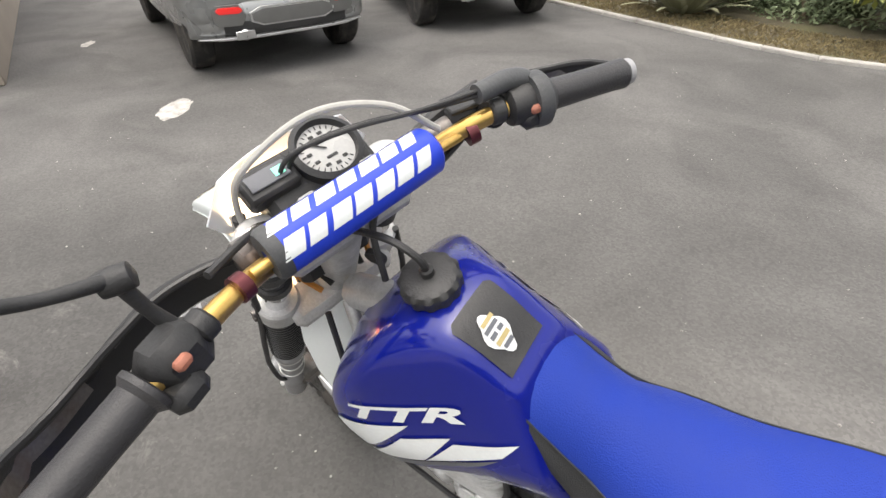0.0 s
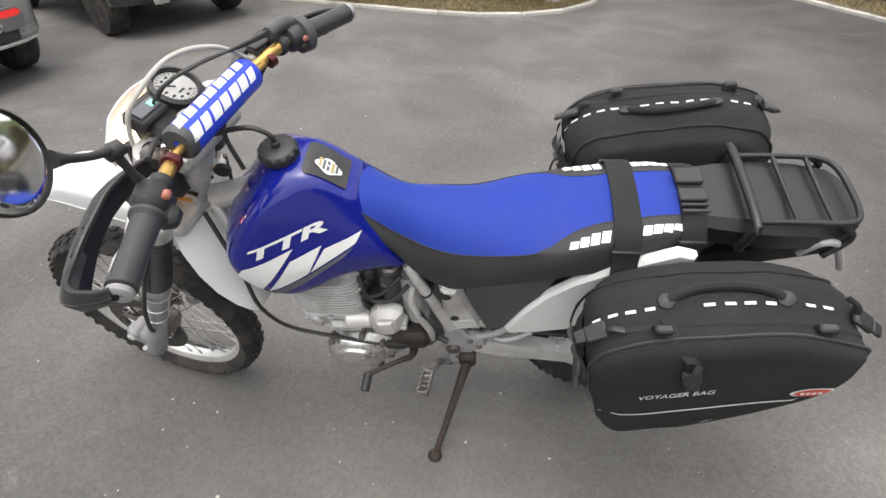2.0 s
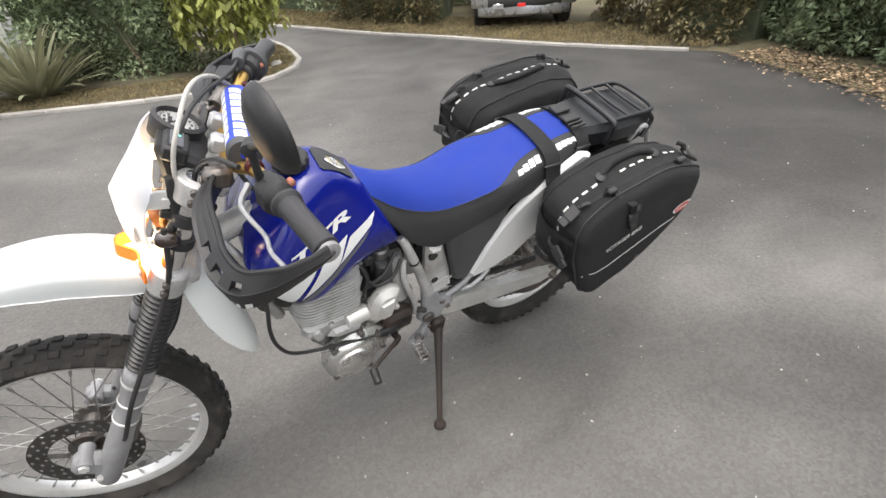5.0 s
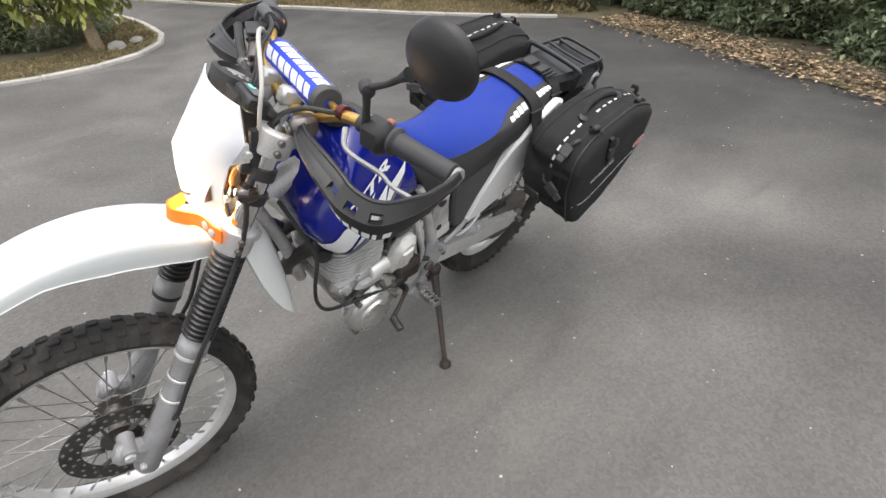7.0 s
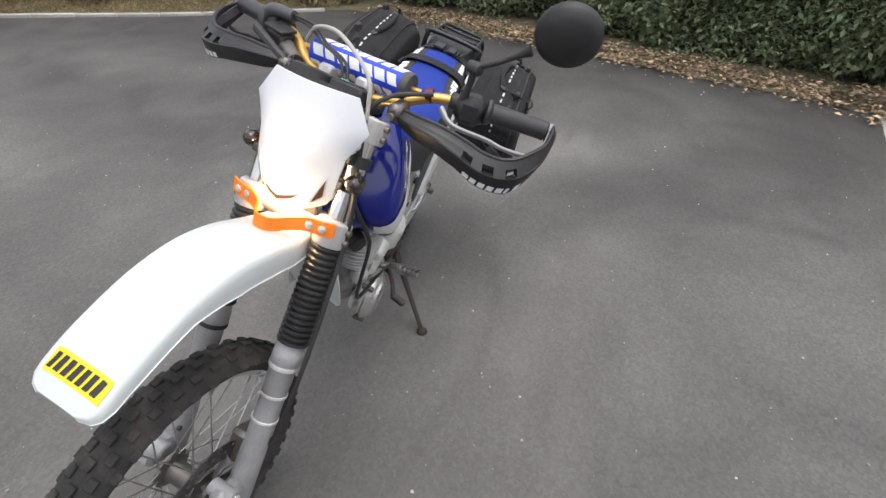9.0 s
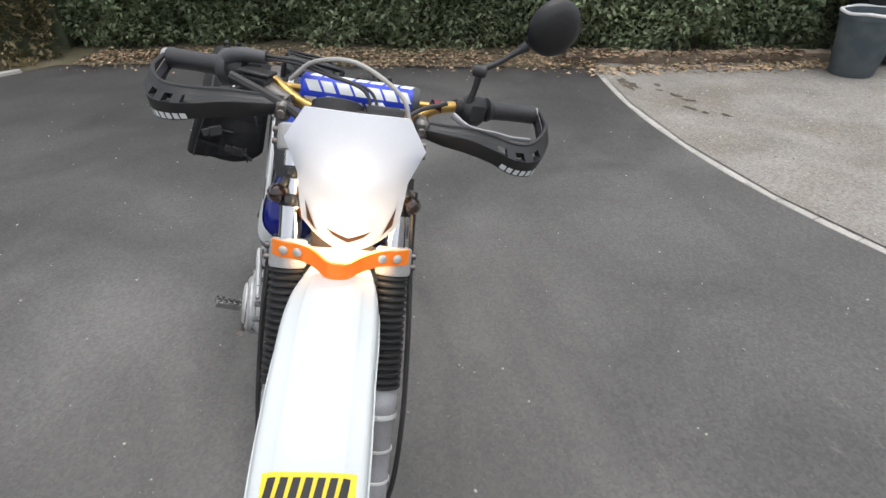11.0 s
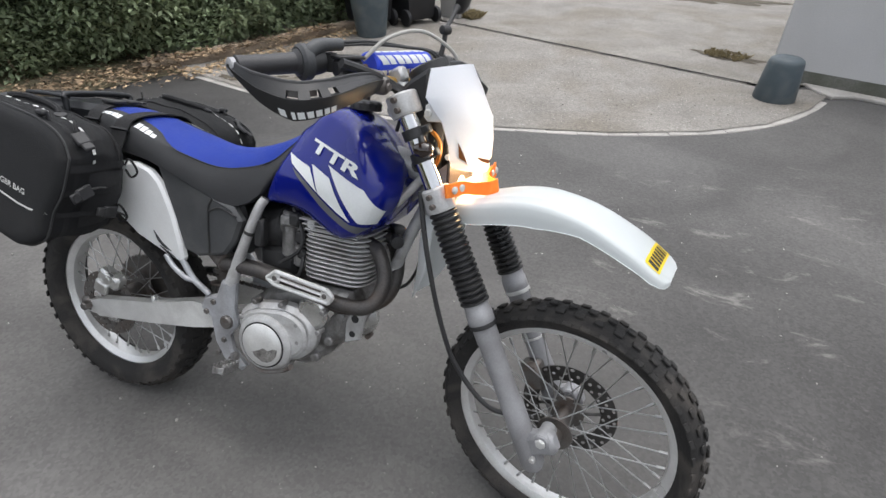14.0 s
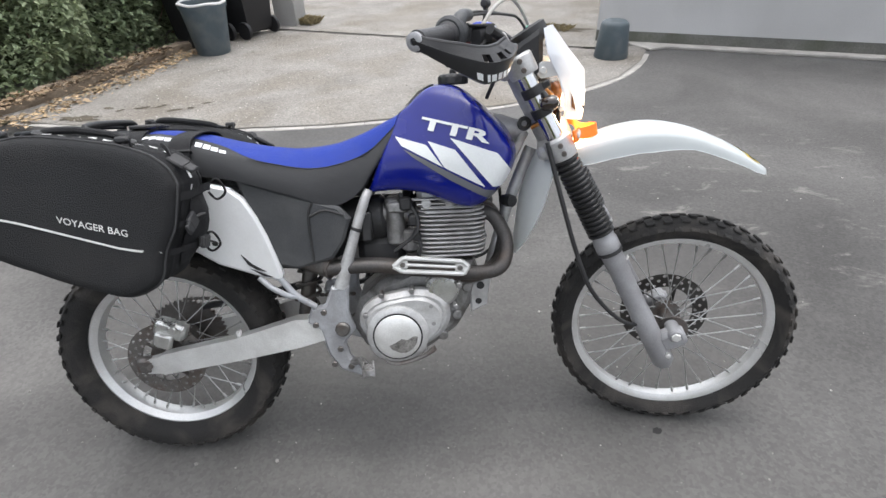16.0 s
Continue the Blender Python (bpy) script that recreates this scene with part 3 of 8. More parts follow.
def strewn(name, line, width, count, size, material, label, category, shift=0.0, lift=0.012):
    p = resample(line, 0.2)
    g = G()
    cs = []
    for _ in range(count):
        i = random.randrange(len(p) - 1)
        d = (p[i + 1] - p[i]).normalized()
        q = p[i].lerp(p[i + 1], random.random()) + Vector((-d.y, d.x, 0)) * (random.gauss(shift, width)) + Vector((0, 0, lift + random.random() * 0.02))
        cs.append(q)
    leaves(g, cs, size, flat=0.85)
    return solo(name, g, material, label, category, kind="stuff", fix=False, angle=60)


strewn("fallen_leaves", LEAF_EDGE[::-1] + [], 0.2, 4400, 0.045, LEAFDRY, "brown fallen leaves along the asphalt edge", "leaves", shift=-0.22, lift=0.03)
strewn("fallen_leaves", LEAF_EDGE[::-1] + [], 0.24, 700, 0.045, LEAFTAN, "pale tan fallen leaves along the asphalt edge", "leaves", shift=-0.2, lift=0.04)
strewn("fallen_leaves", [(-2.9, 2.6), (-2.66, 3.15), (-2.44, 3.9), (-2.26, 4.75)], 0.09, 900, 0.05, LEAFDRY, "brown fallen leaves on a low border", "leaves", lift=0.1)
strewn("fallen_leaves", [(-2.5, 2.6), (-2.35, 3.4), (-2.15, 4.4), (-2.0, 5.0)], 0.1, 700, 0.05, LEAFTAN, "brown fallen leaves at the foot of a border", "leaves", lift=0.02)


def tufts(name, line, width, count, height, label, shift=0.0):
    p = resample(line, 0.2)
    g = G()
    for _ in range(count):
        i = random.randrange(len(p) - 1)
        d = (p[i + 1] - p[i]).normalized()
        q = p[i].lerp(p[i + 1], random.random()) + Vector((-d.y, d.x, 0)) * (shift + random.uniform(-width, width)) + Vector((0, 0, 0.02))
        for _ in range(5):
            a, h = random.uniform(0, 6.28), height * random.uniform(0.4, 1.2)
            lean = Vector((math.cos(a), math.sin(a), 0))
            s = Vector((-lean.y, lean.x, 0)) * 0.0025
            g.add([q - s, q + s, q + lean * h * 0.3 + s * 0.6 + Vector((0, 0, h * 0.7)), q + lean * h * 0.75 + Vector((0, 0, h * 0.85))], [(0, 1, 2), (0, 2, 3)])
    return solo(name, g, GRASSDRY, label, "grass", kind="stuff", fix=False, angle=60)


tufts("dry_grass", KERB_VERGE, 0.75, 6000, 0.055, "dry yellow grass on the verge", shift=0.85)
tufts("dry_grass", KERB_ISLAND[2:], 0.38, 5000, 0.045, "dry yellow grass inside the island kerb", shift=0.45)


def flax(m, n, length, label):
    """A clump of long strap leaves, bent over at the tips."""
    top = thing("flax_plant", label, "plant", m)
    shapes = []
    for s in range(5):
        g = G()
        L, w, bend = length * (0.72 + 0.1 * s), 0.024 + 0.003 * s, 0.06 + 0.09 * s
        rows = []
        for i in range(9):
            t = i / 8
            x, z = L * (t * 0.06 + 0.5 * t * t * bend), L * (t - 0.3 * bend * t ** 2.4)
            ww = w * (0.7 + 0.7 * t) * (1 - t ** 3.5) + 0.001
            rows.append([(x, -ww, z + 0.3 * ww), (x, 0, z), (x, ww, z + 0.3 * ww)])
        g.loft(rows, closed=False)
        shapes.append(mesh("leaf", g, FLAX, 60, fix=False))
    for i in range(n):
        a = i * 2.4
        k = math.sqrt((i + 0.5) / n)
        part("leaf", shapes[i % 5], FLAX, top, m=pose(0.16 * k * math.cos(a), 0.16 * k * math.sin(a), 0, random.uniform(-14, 14), 60 * k + random.uniform(-12, 8), math.degrees(a)))
    return top


FLAX = mat("flax_leaf", (0.29, 0.29, 0.185), 0.45, var=0.2, scale=3.0, obj=0.35, trans=0.15)
flax(pose(2.78, -6.3, 0.03), 160, 0.86, "large clump of grey-green strap-leaved flax")


def small_tree(m):
    top = thing("small_tree", "slender tree with yellow-green hanging leaves on the island", "tree", m)
    g = G()
    g.tube([(0, 0, -0.05), (0.02, 0.01, 0.5), (-0.02, 0.03, 1.1), (0.03, 0, 1.8)], [0.075, 0.055, 0.05, 0.04], n=10)
    part("trunk", g, BARKPALE, top)
    for i in range(9):
        a = i * 0.7
        g = G()
        g.tube([(0.01, 0, 1.1 + 0.07 * i), (0.3 * math.cos(a), 0.3 * math.sin(a), 1.5 + 0.05 * i), (0.75 * math.cos(a), 0.75 * math.sin(a), 1.45 + 0.03 * i)], [0.022, 0.014, 0.005], n=6)
        part("limb", g, BARK, top)
    g = G()
    cs = []
    for _ in range(150):
        a, r, top_z = random.uniform(0, 6.28), 0.12 + 0.55 * random.random() ** 0.7, random.uniform(1.15, 1.75)
        foot = random.uniform(0.38, 0.9)
        for k in range(26):
            t = k / 25
            cs.append((r * math.cos(a) * (0.75 + 0.3 * t) + random.gauss(0, 0.02), r * math.sin(a) * (0.75 + 0.3 * t) + random.gauss(0, 0.02), top_z + (foot - top_z) * t))
    leaves(g, cs, 0.11, droop=1.2)
    part("crown", g, LEAFYEL, top, angle=60)
    return top


small_tree(pose(0.46, -5.95, 0.03))


tufts("weeds", [(-1.5, 6.5), (-1.15, 6.3), (-0.9, 6.2)], 0.12, 260, 0.09, "dry weeds at the foot of the gate pillar")
tufts("weeds", [(1.9, 5.7), (2.2, 5.6), (2.42, 5.45)], 0.14, 130, 0.045, "sparse weeds on damp mud")

# ---- things round the pad ----
BINGREY = mat("bin_plastic_blue_grey", (0.075, 0.1, 0.115), 0.55, var=0.15, scale=5.0, bump=0.1, dirt=(0.2, 0.2, 0.19), dirt_amt=0.35, dirt_scale=6.0)
BINBLACK = mat("bin_plastic_black", (0.02, 0.02, 0.022), 0.5, var=0.2, scale=5.0, bump=0.1)
BAGWHITE = mat("bin_liner", (0.7, 0.7, 0.7), 0.5, var=0.1)


def bucket(m, r0, r1, h, label):
    top = thing("dustbin", label, "bin", m)
    g = G()
    g.lathe([(r0 * 0.96, 0), (r0, 0.01), (r1, h - 0.05), (r1 + 0.012, h - 0.05), (r1 + 0.014, h), (r1 - 0.012, h), (r0 - 0.015, 0.04), (0.001, 0.04)], (0, 0, 0), (0, 0, 1), 28)
    part("body", g, BINGREY, top)
    g = G()
    g.tube([((r1 + 0.008) * math.cos(a), (r1 + 0.008) * math.sin(a), h + 0.006 * math.sin(5 * a)) for a in [i * 0.3142 for i in range(20)]], 0.014, n=6, k=2, closed=True)
    part("liner", g, BAGWHITE, top, "white bin liner folded over the rim")
    return top


bucket(pose(-1.8, 4.83, 0.012), 0.175, 0.235, 0.52, "blue-grey plastic dustbin with white liner beside the hedge")


def pot(m):
    g = G()
    g.lathe([(0.16, 0), (0.165, 0.01), (0.135, 0.3), (0.125, 0.325), (0.1, 0.34), (0.001, 0.343)], (0, 0, 0), (0, 0, 1), 28)
    return solo("plant_pot", g, BINGREY, "upturned blue-grey plastic pot on gravel by the wall", "pot", m)


pot(pose(2.47, 4.36, 0.012))


def wheelie_bin(m, label):
    top = thing("wheeled_bin", label, "bin", m, group="wheeled bins")
    g = G()
    ring = lambda a, b, z: [(a, -b, z), (a, b, z), (-a, b, z), (-a, -b, z)]
    g.loft([ring(0.2, 0.19, 0.06), ring(0.22, 0.2, 0.1), ring(0.27, 0.26, 0.9), ring(0.29, 0.28, 0.92), ring(0.29, 0.28, 0.95)])
    part("body", g, BINBLACK, top)
    g = G()
    g.box((0, 0, 0.975), (0.62, 0.6, 0.04), b=0.015)
    part("lid", g, BINBLACK, top)
    for y in (-0.24, 0.24):
        g = G()
        g.lathe([(0.06, -0.02), (0.095, -0.022), (0.1, -0.012), (0.1, 0.012), (0.095, 0.022), (0.06, 0.02)], (-0.2, y, 0.1), (0, 1, 0), 20)
        part("wheel", g, BINBLACK, top)
    return top


wb = wheelie_bin(pose(-1.72, 5.72, 0.012, 0, 0, 155), "black plastic wheeled rubbish bin beside a pillar")
copy_thing(wb, pose(-2.12, 5.3, 0.012, 0, 0, 150))
PILLAR = mat("pillar_render", (0.36, 0.355, 0.34), 0.9, var=0.1, scale=2.0, bump=0.3, fine=80.0)
wall("gate_pillar", (-1.52, 6.18), (-1.22, 6.12), 1.6, 0.3, PILLAR, "grey rendered gate pillar behind the bins")
EARTHEN = mat("border_concrete", (0.24, 0.19, 0.14), 0.95, var=0.2, scale=4.0, bump=0.7, fine=60.0)
g = G()
g.tube([(-3.0, 2.6, 0.02), (-2.72, 3.15, 0.03), (-2.5, 3.9, 0.03), (-2.3, 4.75, 0.03), (-2.1, 5.15, 0.03)], [0.05, 0.075, 0.08, 0.07, 0.05], n=8, flat=1.1)
for k, p in enumerate(g.v):
    g.v[k] = tuple(Vector(p) + 0.03 * noise.noise_vector(Vector(p) * 5) + 0.012 * noise.noise_vector(Vector(p) * 17))
solo("border", g, EARTHEN, "low brown concrete border at the foot of the hedge", "border", kind="structure")


# ---- parked cars ----
PAINTGREY = mat("car_paint_grey", (0.3, 0.31, 0.31), 0.3, 0.5, var=0.04, coat=1.0)
PAINTBLACK = mat("car_paint_dark", (0.045, 0.056, 0.052), 0.28, 0.4, var=0.04, coat=1.0)
PAINTSILVER = mat("car_paint_silver", (0.5, 0.52, 0.54), 0.3, 0.6, var=0.04, coat=1.0)
TRIMBLACK = mat("car_trim", (0.03, 0.03, 0.03), 0.6, var=0.15)
RUBBER = mat("tyre_rubber", (0.022, 0.021, 0.02), 0.85, var=0.25, scale=12.0, bump=0.3, dirt=(0.105, 0.092, 0.08), dirt_amt=0.65, dirt_scale=9.0)
ALLOY = mat("alloy", (0.6, 0.6, 0.6), 0.35, 0.9, var=0.1)
REDLENS = mat("red_lens", (0.6, 0.02, 0.02), 0.15, var=0.05, coat=1.0, emit=0.25)
CARGLASS = mat("car_glass", (0.01, 0.012, 0.013), 0.04, var=0.02, spec=0.8)
WHITEPLATE = mat("number_plate", (0.75, 0.75, 0.72), 0.4, var=0.05)
TRIMGREY = mat("grey_car_trim", (0.13, 0.13, 0.125), 0.5, var=0.1)
INK = mat("ink_black", (0.02, 0.02, 0.02), 0.6, var=0.1)


def car(m, paint, label, track=1.42, base=2.5):
    """A parked hatchback; its origin is under the middle of the rear axle, x points ahead."""
    top = thing("car", label, "car", m)
    xs = [-0.60, -0.585, -0.53, -0.42, -0.25, 0.1, 0.7, 1.5, 2.2, 2.9, 3.2, 3.28]
    zt = [0.88, 0.98, 1.08, 1.3, 1.47, 1.53, 1.54, 1.45, 1.05, 0.95, 0.8, 0.62]
    zb = [0.55, 0.46, 0.4, 0.34, 0.3, 0.24, 0.24, 0.24, 0.24, 0.26, 0.3, 0.4]
    wd = [0.58, 0.71, 0.79, 0.84, 0.86, 0.86, 0.87, 0.87, 0.86, 0.82, 0.7, 0.55]
    g = G()
    rings = []
    for x, t, b, w in zip(xs, zt, zb, wd):
        belt_z = min(0.95, t - 0.06)
        ring = []
        for y, z in ((0.8, b), (0.95, b + 0.06), (1.0, max(0.6, b + 0.1)), (0.99, belt_z - 0.08), (0.95, belt_z), (0.8 if t > 1.2 else 0.88, max(belt_z + 0.02, t - 0.12)), (0.6, t - 0.02), (0, t)):
            ring.append((x, w * y, min(z, t)))
        rings.append(ring + [(a, -b2, c) for a, b2, c in reversed(ring[:-1])])
    g.loft(rings)
    body = part("body", g, paint, top, angle=50)
    sb = body.modifiers.new("round", "SUBSURF")
    sb.levels = sb.render_levels = 1
    g = G()
    rr = []
    for y in (-0.8, -0.74, -0.6, -0.3, 0, 0.3, 0.6, 0.74, 0.8):
        x = -0.64 + 0.2 * (abs(y) / 0.8) ** 4
        rr.append([(x + 0.03, y, 0.6), (x, y, 0.56), (x - 0.005, y, 0.48), (x + 0.01, y, 0.38), (x + 0.06, y, 0.33), (x + 0.12, y, 0.34), (x + 0.12, y, 0.6)])
    g.loft(rr)
    part("rear_bumper", g, paint, top, angle=50)
    g = G()
    rr = []
    for y in (-0.55, -0.3, 0, 0.3, 0.55):
        x = -0.655 + 0.2 * (abs(y) / 0.72) ** 4
        rr.append([(x, y, 0.46), (x - 0.006, y, 0.42), (x, y, 0.37), (x + 0.05, y, 0.32), (x + 0.09, y, 0.33), (x + 0.09, y, 0.46)])
    g.loft(rr)
    part("lower_trim", g, TRIMBLACK, top)
    g = G()
    g.prism([(-0.555, 1.06), (-0.40, 1.36), (-0.37, 1.36), (-0.5, 1.06)], -0.52, 0.52, 0.008)
    part("rear_window", g, CARGLASS, top)
    for sy in (-1, 1):
        g = G()
        g.prism([(-0.35, 0.96), (1.75, 0.97), (1.3, 1.38), (-0.2, 1.4)], sy * 0.72, sy * 0.845, 0.01)
        part("side_window", g, CARGLASS, top)
        g = G()
        g.box((-0.545, sy * 0.56, 0.85), (0.09, 0.2, 0.13), Euler((0, 0, -0.45 * sy)).to_matrix(), b=0.035)
        part("tail_light", g, REDLENS, top)
        for x in (0, base):
            g = G()
            g.lathe([(0.2, -0.1), (0.29, -0.105), (0.315, -0.08), (0.32, 0), (0.315, 0.08), (0.29, 0.105), (0.2, 0.1)], (x, sy * track / 2, 0.32), (0, 1, 0), 28)
            wheel = part("wheel", g, RUBBER, top)
            g = G()
            g.lathe([(0.205, 0.0), (0.2, 0.07), (0.18, 0.06), (0.05, 0.075), (0.001, 0.08)], (x, sy * track / 2, 0.32), (0, sy, 0), 20)
            for i in range(7):
                a = i * 6.283 / 7
                g.tube([(x + 0.05 * math.cos(a), sy * (track / 2 + 0.08), 0.32 + 0.05 * math.sin(a)), (x + 0.195 * math.cos(a), sy * (track / 2 + 0.075), 0.32 + 0.195 * math.sin(a))], 0.02, n=6)
            part("rim", g, ALLOY, wheel)
    g = G()
    g.box((-0.615, 0, 0.74), (0.03, 0.52, 0.12), b=0.006)
    pl = part("number_plate", g, WHITEPLATE, top)
    g = G()
    for i in range(7):
        g.box((-0.633, -0.2 + 0.066 * i, 0.74), (0.004, 0.04, 0.07), b=0.001)
    tagged(part("plate_print", g, INK, pl), kind="stuff")
    g = G()
    g.cyl((-0.66, 0.4, 0.36), (-0.4, 0.4, 0.36), 0.045, 16, 0.01)
    g.box((-0.655, 0.4, 0.36), (0.02, 0.16, 0.07), b=0.01)
    part("exhaust_trim", g, ALLOY, top)
    return top


hatch = car(pose(5.43, -2.33, 0, 0, 0, -16.5), PAINTGREY, "grey metallic hatchback parked with its tail towards the drive")


def tail_x(y, out=0.0):
    return -0.655 + 0.2 * (abs(y) / 0.8) ** 4 - out


def bumper_strip(name, y0, y1, z0, z1, out, material, label=""):
    g = G()
    rr = []
    for i in range(9):
        y = y0 + (y1 - y0) * i / 8
        x = tail_x(y, out)
        e = 0.25 * (z1 - z0) if i in (0, 8) else 0.0
        rr.append([(x + 0.03, y, z0 + e), (x, y, z0 + e + 0.006), (x - 0.004, y, (z0 + z1) / 2), (x, y, z1 - e - 0.006), (x + 0.03, y, z1 - e)])
    g.loft(rr)
    part(name, g, material, hatch, label, angle=40)


bumper_strip("recess_frame", -0.42, 0.33, 0.41, 0.565, 0.006, ALLOY, "silver frame round the bumper grille")
bumper_strip("bumper_grille", -0.405, 0.315, 0.423, 0.552, 0.011, TRIMGREY, "grey bumper grille")
for y0 in (0.39, -0.62):
    bumper_strip("lamp_recess", y0 - 0.012, y0 + 0.232, 0.43, 0.60, 0.006, TRIMGREY, "grey lamp recess")
    bumper_strip("fog_light", y0, y0 + 0.2, 0.525, 0.585, 0.013, REDLENS, "red bumper light")
bumper_strip("bumper_lip", -0.74, 0.76, 0.318, 0.352, 0.004, ALLOY, "silver lower bumper lip")
car(pose(4.73, -4.77, 0, 0, 0, -29), PAINTBLACK, "dark green-grey estate car parked beside the planted island")
silver_car = car(pose(-3.98, -6.2, 0.01, 0, 0, -119), PAINTSILVER, "silver car parked on the dry verge", track=1.3)
g = G()
rr = []
for y in (-0.7, -0.62, -0.45, 0, 0.45, 0.62, 0.7):
    x = -0.63 + 0.2 * (abs(y) / 0.72) ** 4
    rr.append([(x + 0.02, y, 0.42), (x - 0.01, y, 0.36), (x, y, 0.24), (x + 0.06, y, 0.2), (x + 0.14, y, 0.21), (x + 0.14, y, 0.42)])
g.loft(rr)
part("valance", g, PAINTSILVER, silver_car, angle=50)
g = G()
g.box((-0.655, 0.05, 0.37), (0.02, 0.12, 0.05), b=0.01)
part("fog_light", g, REDLENS, silver_car, "red bumper light")

# crumbled dark patches at the corner of the pad, and mud beyond its edge
MUD = mat("damp_mud", (0.1, 0.085, 0.062), 0.95, var=0.3, scale=6.0, bump=0.8, fine=70.0)


def patch(name, x, y, a, b, turn, z, material, label, category):
    g = G()
    n = 44
    ring = []
    for i in range(n):
        t = 2 * math.pi * i / n
        k = 1 + 0.5 * noise.noise(Vector((math.cos(t) * 1.7 + x * 5, math.sin(t) * 1.7 + y * 5, 0))) + 0.45 * noise.noise(Vector((math.cos(t) * 5 + x, math.sin(t) * 5 + y, 7)))
        u, v = a * k * math.cos(t), b * k * math.sin(t)
        ring.append((x + u * math.cos(turn) - v * math.sin(turn), y + u * math.sin(turn) + v * math.cos(turn), z))
    g.add(ring, [tuple(range(n))])
    return solo(name, g, material, label, category, group="ground marks", kind="structure")


for x, y, a, b, turn in ((-1.66, 3.02, 0.06, 0.025, 0.25), (-1.52, 3.05, 0.05, 0.02, 0.9), (-1.36, 2.95, 0.07, 0.022, 0.4), (-1.24, 3.0, 0.03, 0.016, 0.1), (-1.95, 3.02, 0.05, 0.025, -0.1), (-1.82, 2.96, 0.03, 0.018, 0.6), (-1.15, 3.12, 0.04, 0.016, 0.3), (-2.05, 2.78, 0.16, 0.06, -0.1)):
    patch("ground_mark", x, y, a, b, turn, 0.0155, MUD, "dark crumbled patch on the edge of the pad", "mark")
patch("ground_mark", 2.12, 5.62, 0.36, 0.13, -0.3, 0.024, MUD, "damp mud patch beyond the pad", "mark")
patch("ground_mark", 1.2, 9.6, 1.7, 0.5, -0.2, 0.024, MUD, "dark mud and grass at the far side of the yard", "mark")

# loose stones on the gravel pad
g = G()
for _ in range(4200):
    x, y, s = random.uniform(-2.6, 2.7), random.uniform(2.6, 5.6), 0.002 + 0.007 * random.random() ** 3
    edge = float(np.interp(x, [p[0] for p in KERB_PAD], [p[1] for p in KERB_PAD]))
    if y > edge + 0.06 and y < 5.4 - 0.34 * x:
        g.lathe([(s * 0.5, 0), (s, s * 0.4), (s * 0.4, s * 0.8)], (x, y, 0.012), (random.uniform(-0.4, 0.4), random.uniform(-0.4, 0.4), 1), 5)
PEBBLE = mat("pad_pebble", (0.4, 0.375, 0.34), 0.95, island=0.4)
solo("pebbles", g, PEBBLE, "small loose stones lying on the pale gravel pad", "stones", kind="stuff", fix=False)

# pale grit lying on the asphalt
g = G()
for _ in range(1500):
    a, r = random.uniform(0, 6.283), 0.1 + 4.2 * random.random() ** 0.8
    x, y, s = 0.8 + r * math.cos(a), r * math.sin(a) - 0.1, 0.0012 + 0.0058 * random.random() ** 4
    if y < 2.35:
        g.lathe([(s * 0.5, 0), (s, s * 0.5), (s * 0.4, s)], (x, y, 0), (random.uniform(-0.4, 0.4), random.uniform(-0.4, 0.4), 1), 5)
GRIT = mat("pale_grit", (0.36, 0.345, 0.32), 0.9, island=0.5)
solo("grit", g, GRIT, "small pale stones scattered on the asphalt", "stones", kind="stuff", fix=False)

# old paint and lime marks on the asphalt
CHALK = mat("lime_mark", (0.45, 0.43, 0.4), 0.9, var=0.3, scale=14.0, fine=90.0)


def splash(x, y, a, b, turn, label, ragged=0.35, material=CHALK):
    g = G()
    n = 40
    ring = []
    for i in range(n):
        t = 2 * math.pi * i / n
        k = 1 + ragged * noise.noise(Vector((math.cos(t) * 2.2 + x * 7, math.sin(t) * 2.2 + y * 7, 0))) + 0.5 * ragged * noise.noise(Vector((math.cos(t) * 6 + x, math.sin(t) * 6 + y, 3)))
        u, v = a * k * math.cos(t), b * k * math.sin(t)
        ring.append((x + u * math.cos(turn) - v * math.sin(turn), y + u * math.sin(turn) + v * math.cos(turn), 0.003))
    g.add(ring, [tuple(range(n))])
    return solo("ground_mark", g, material, label, "mark", group="ground marks", kind="structure")


splash(4.75, -0.93, 0.24, 0.11, -0.85, "pale dried paint patch on the asphalt")
splash(7.5, -1.33, 0.14, 0.06, -0.7, "small pale patch on the asphalt")
splash(1.64, -0.02, 0.016, 0.012, 0.3, "small black oil spot on the asphalt", 0.3, mat("oil_spot", (0.015, 0.014, 0.014), 0.4))
g = G()
g.tube([(4.0, -7.14, 0), (4.0, -7.14, 2.5)], 0.045, n=12, k=0)
g.lathe([(0.055, 0), (0.055, 0.05)], (4.0, -7.14, 1.2), (0, 0, 1), 12)
solo("drainpipe", g, WHITEWALL, "white drainpipe on the boundary wall", "pipe", kind="structure")
fence = thing("picket_fence", "low dark picket edging in front of a white wall", "fence")
g = G()
g.box((0, 0, 0.09), (0.05, 0.015, 0.2), b=0.005)
picket = mesh("picket", g, BARK)
for i in range(16):
    t = i / 15
    part("picket", picket, BARK, fence, m=pose(5.3 - 1.05 * t, -7.84 + 0.62 * t, 0.03, 0, random.uniform(-8, 8), -35))
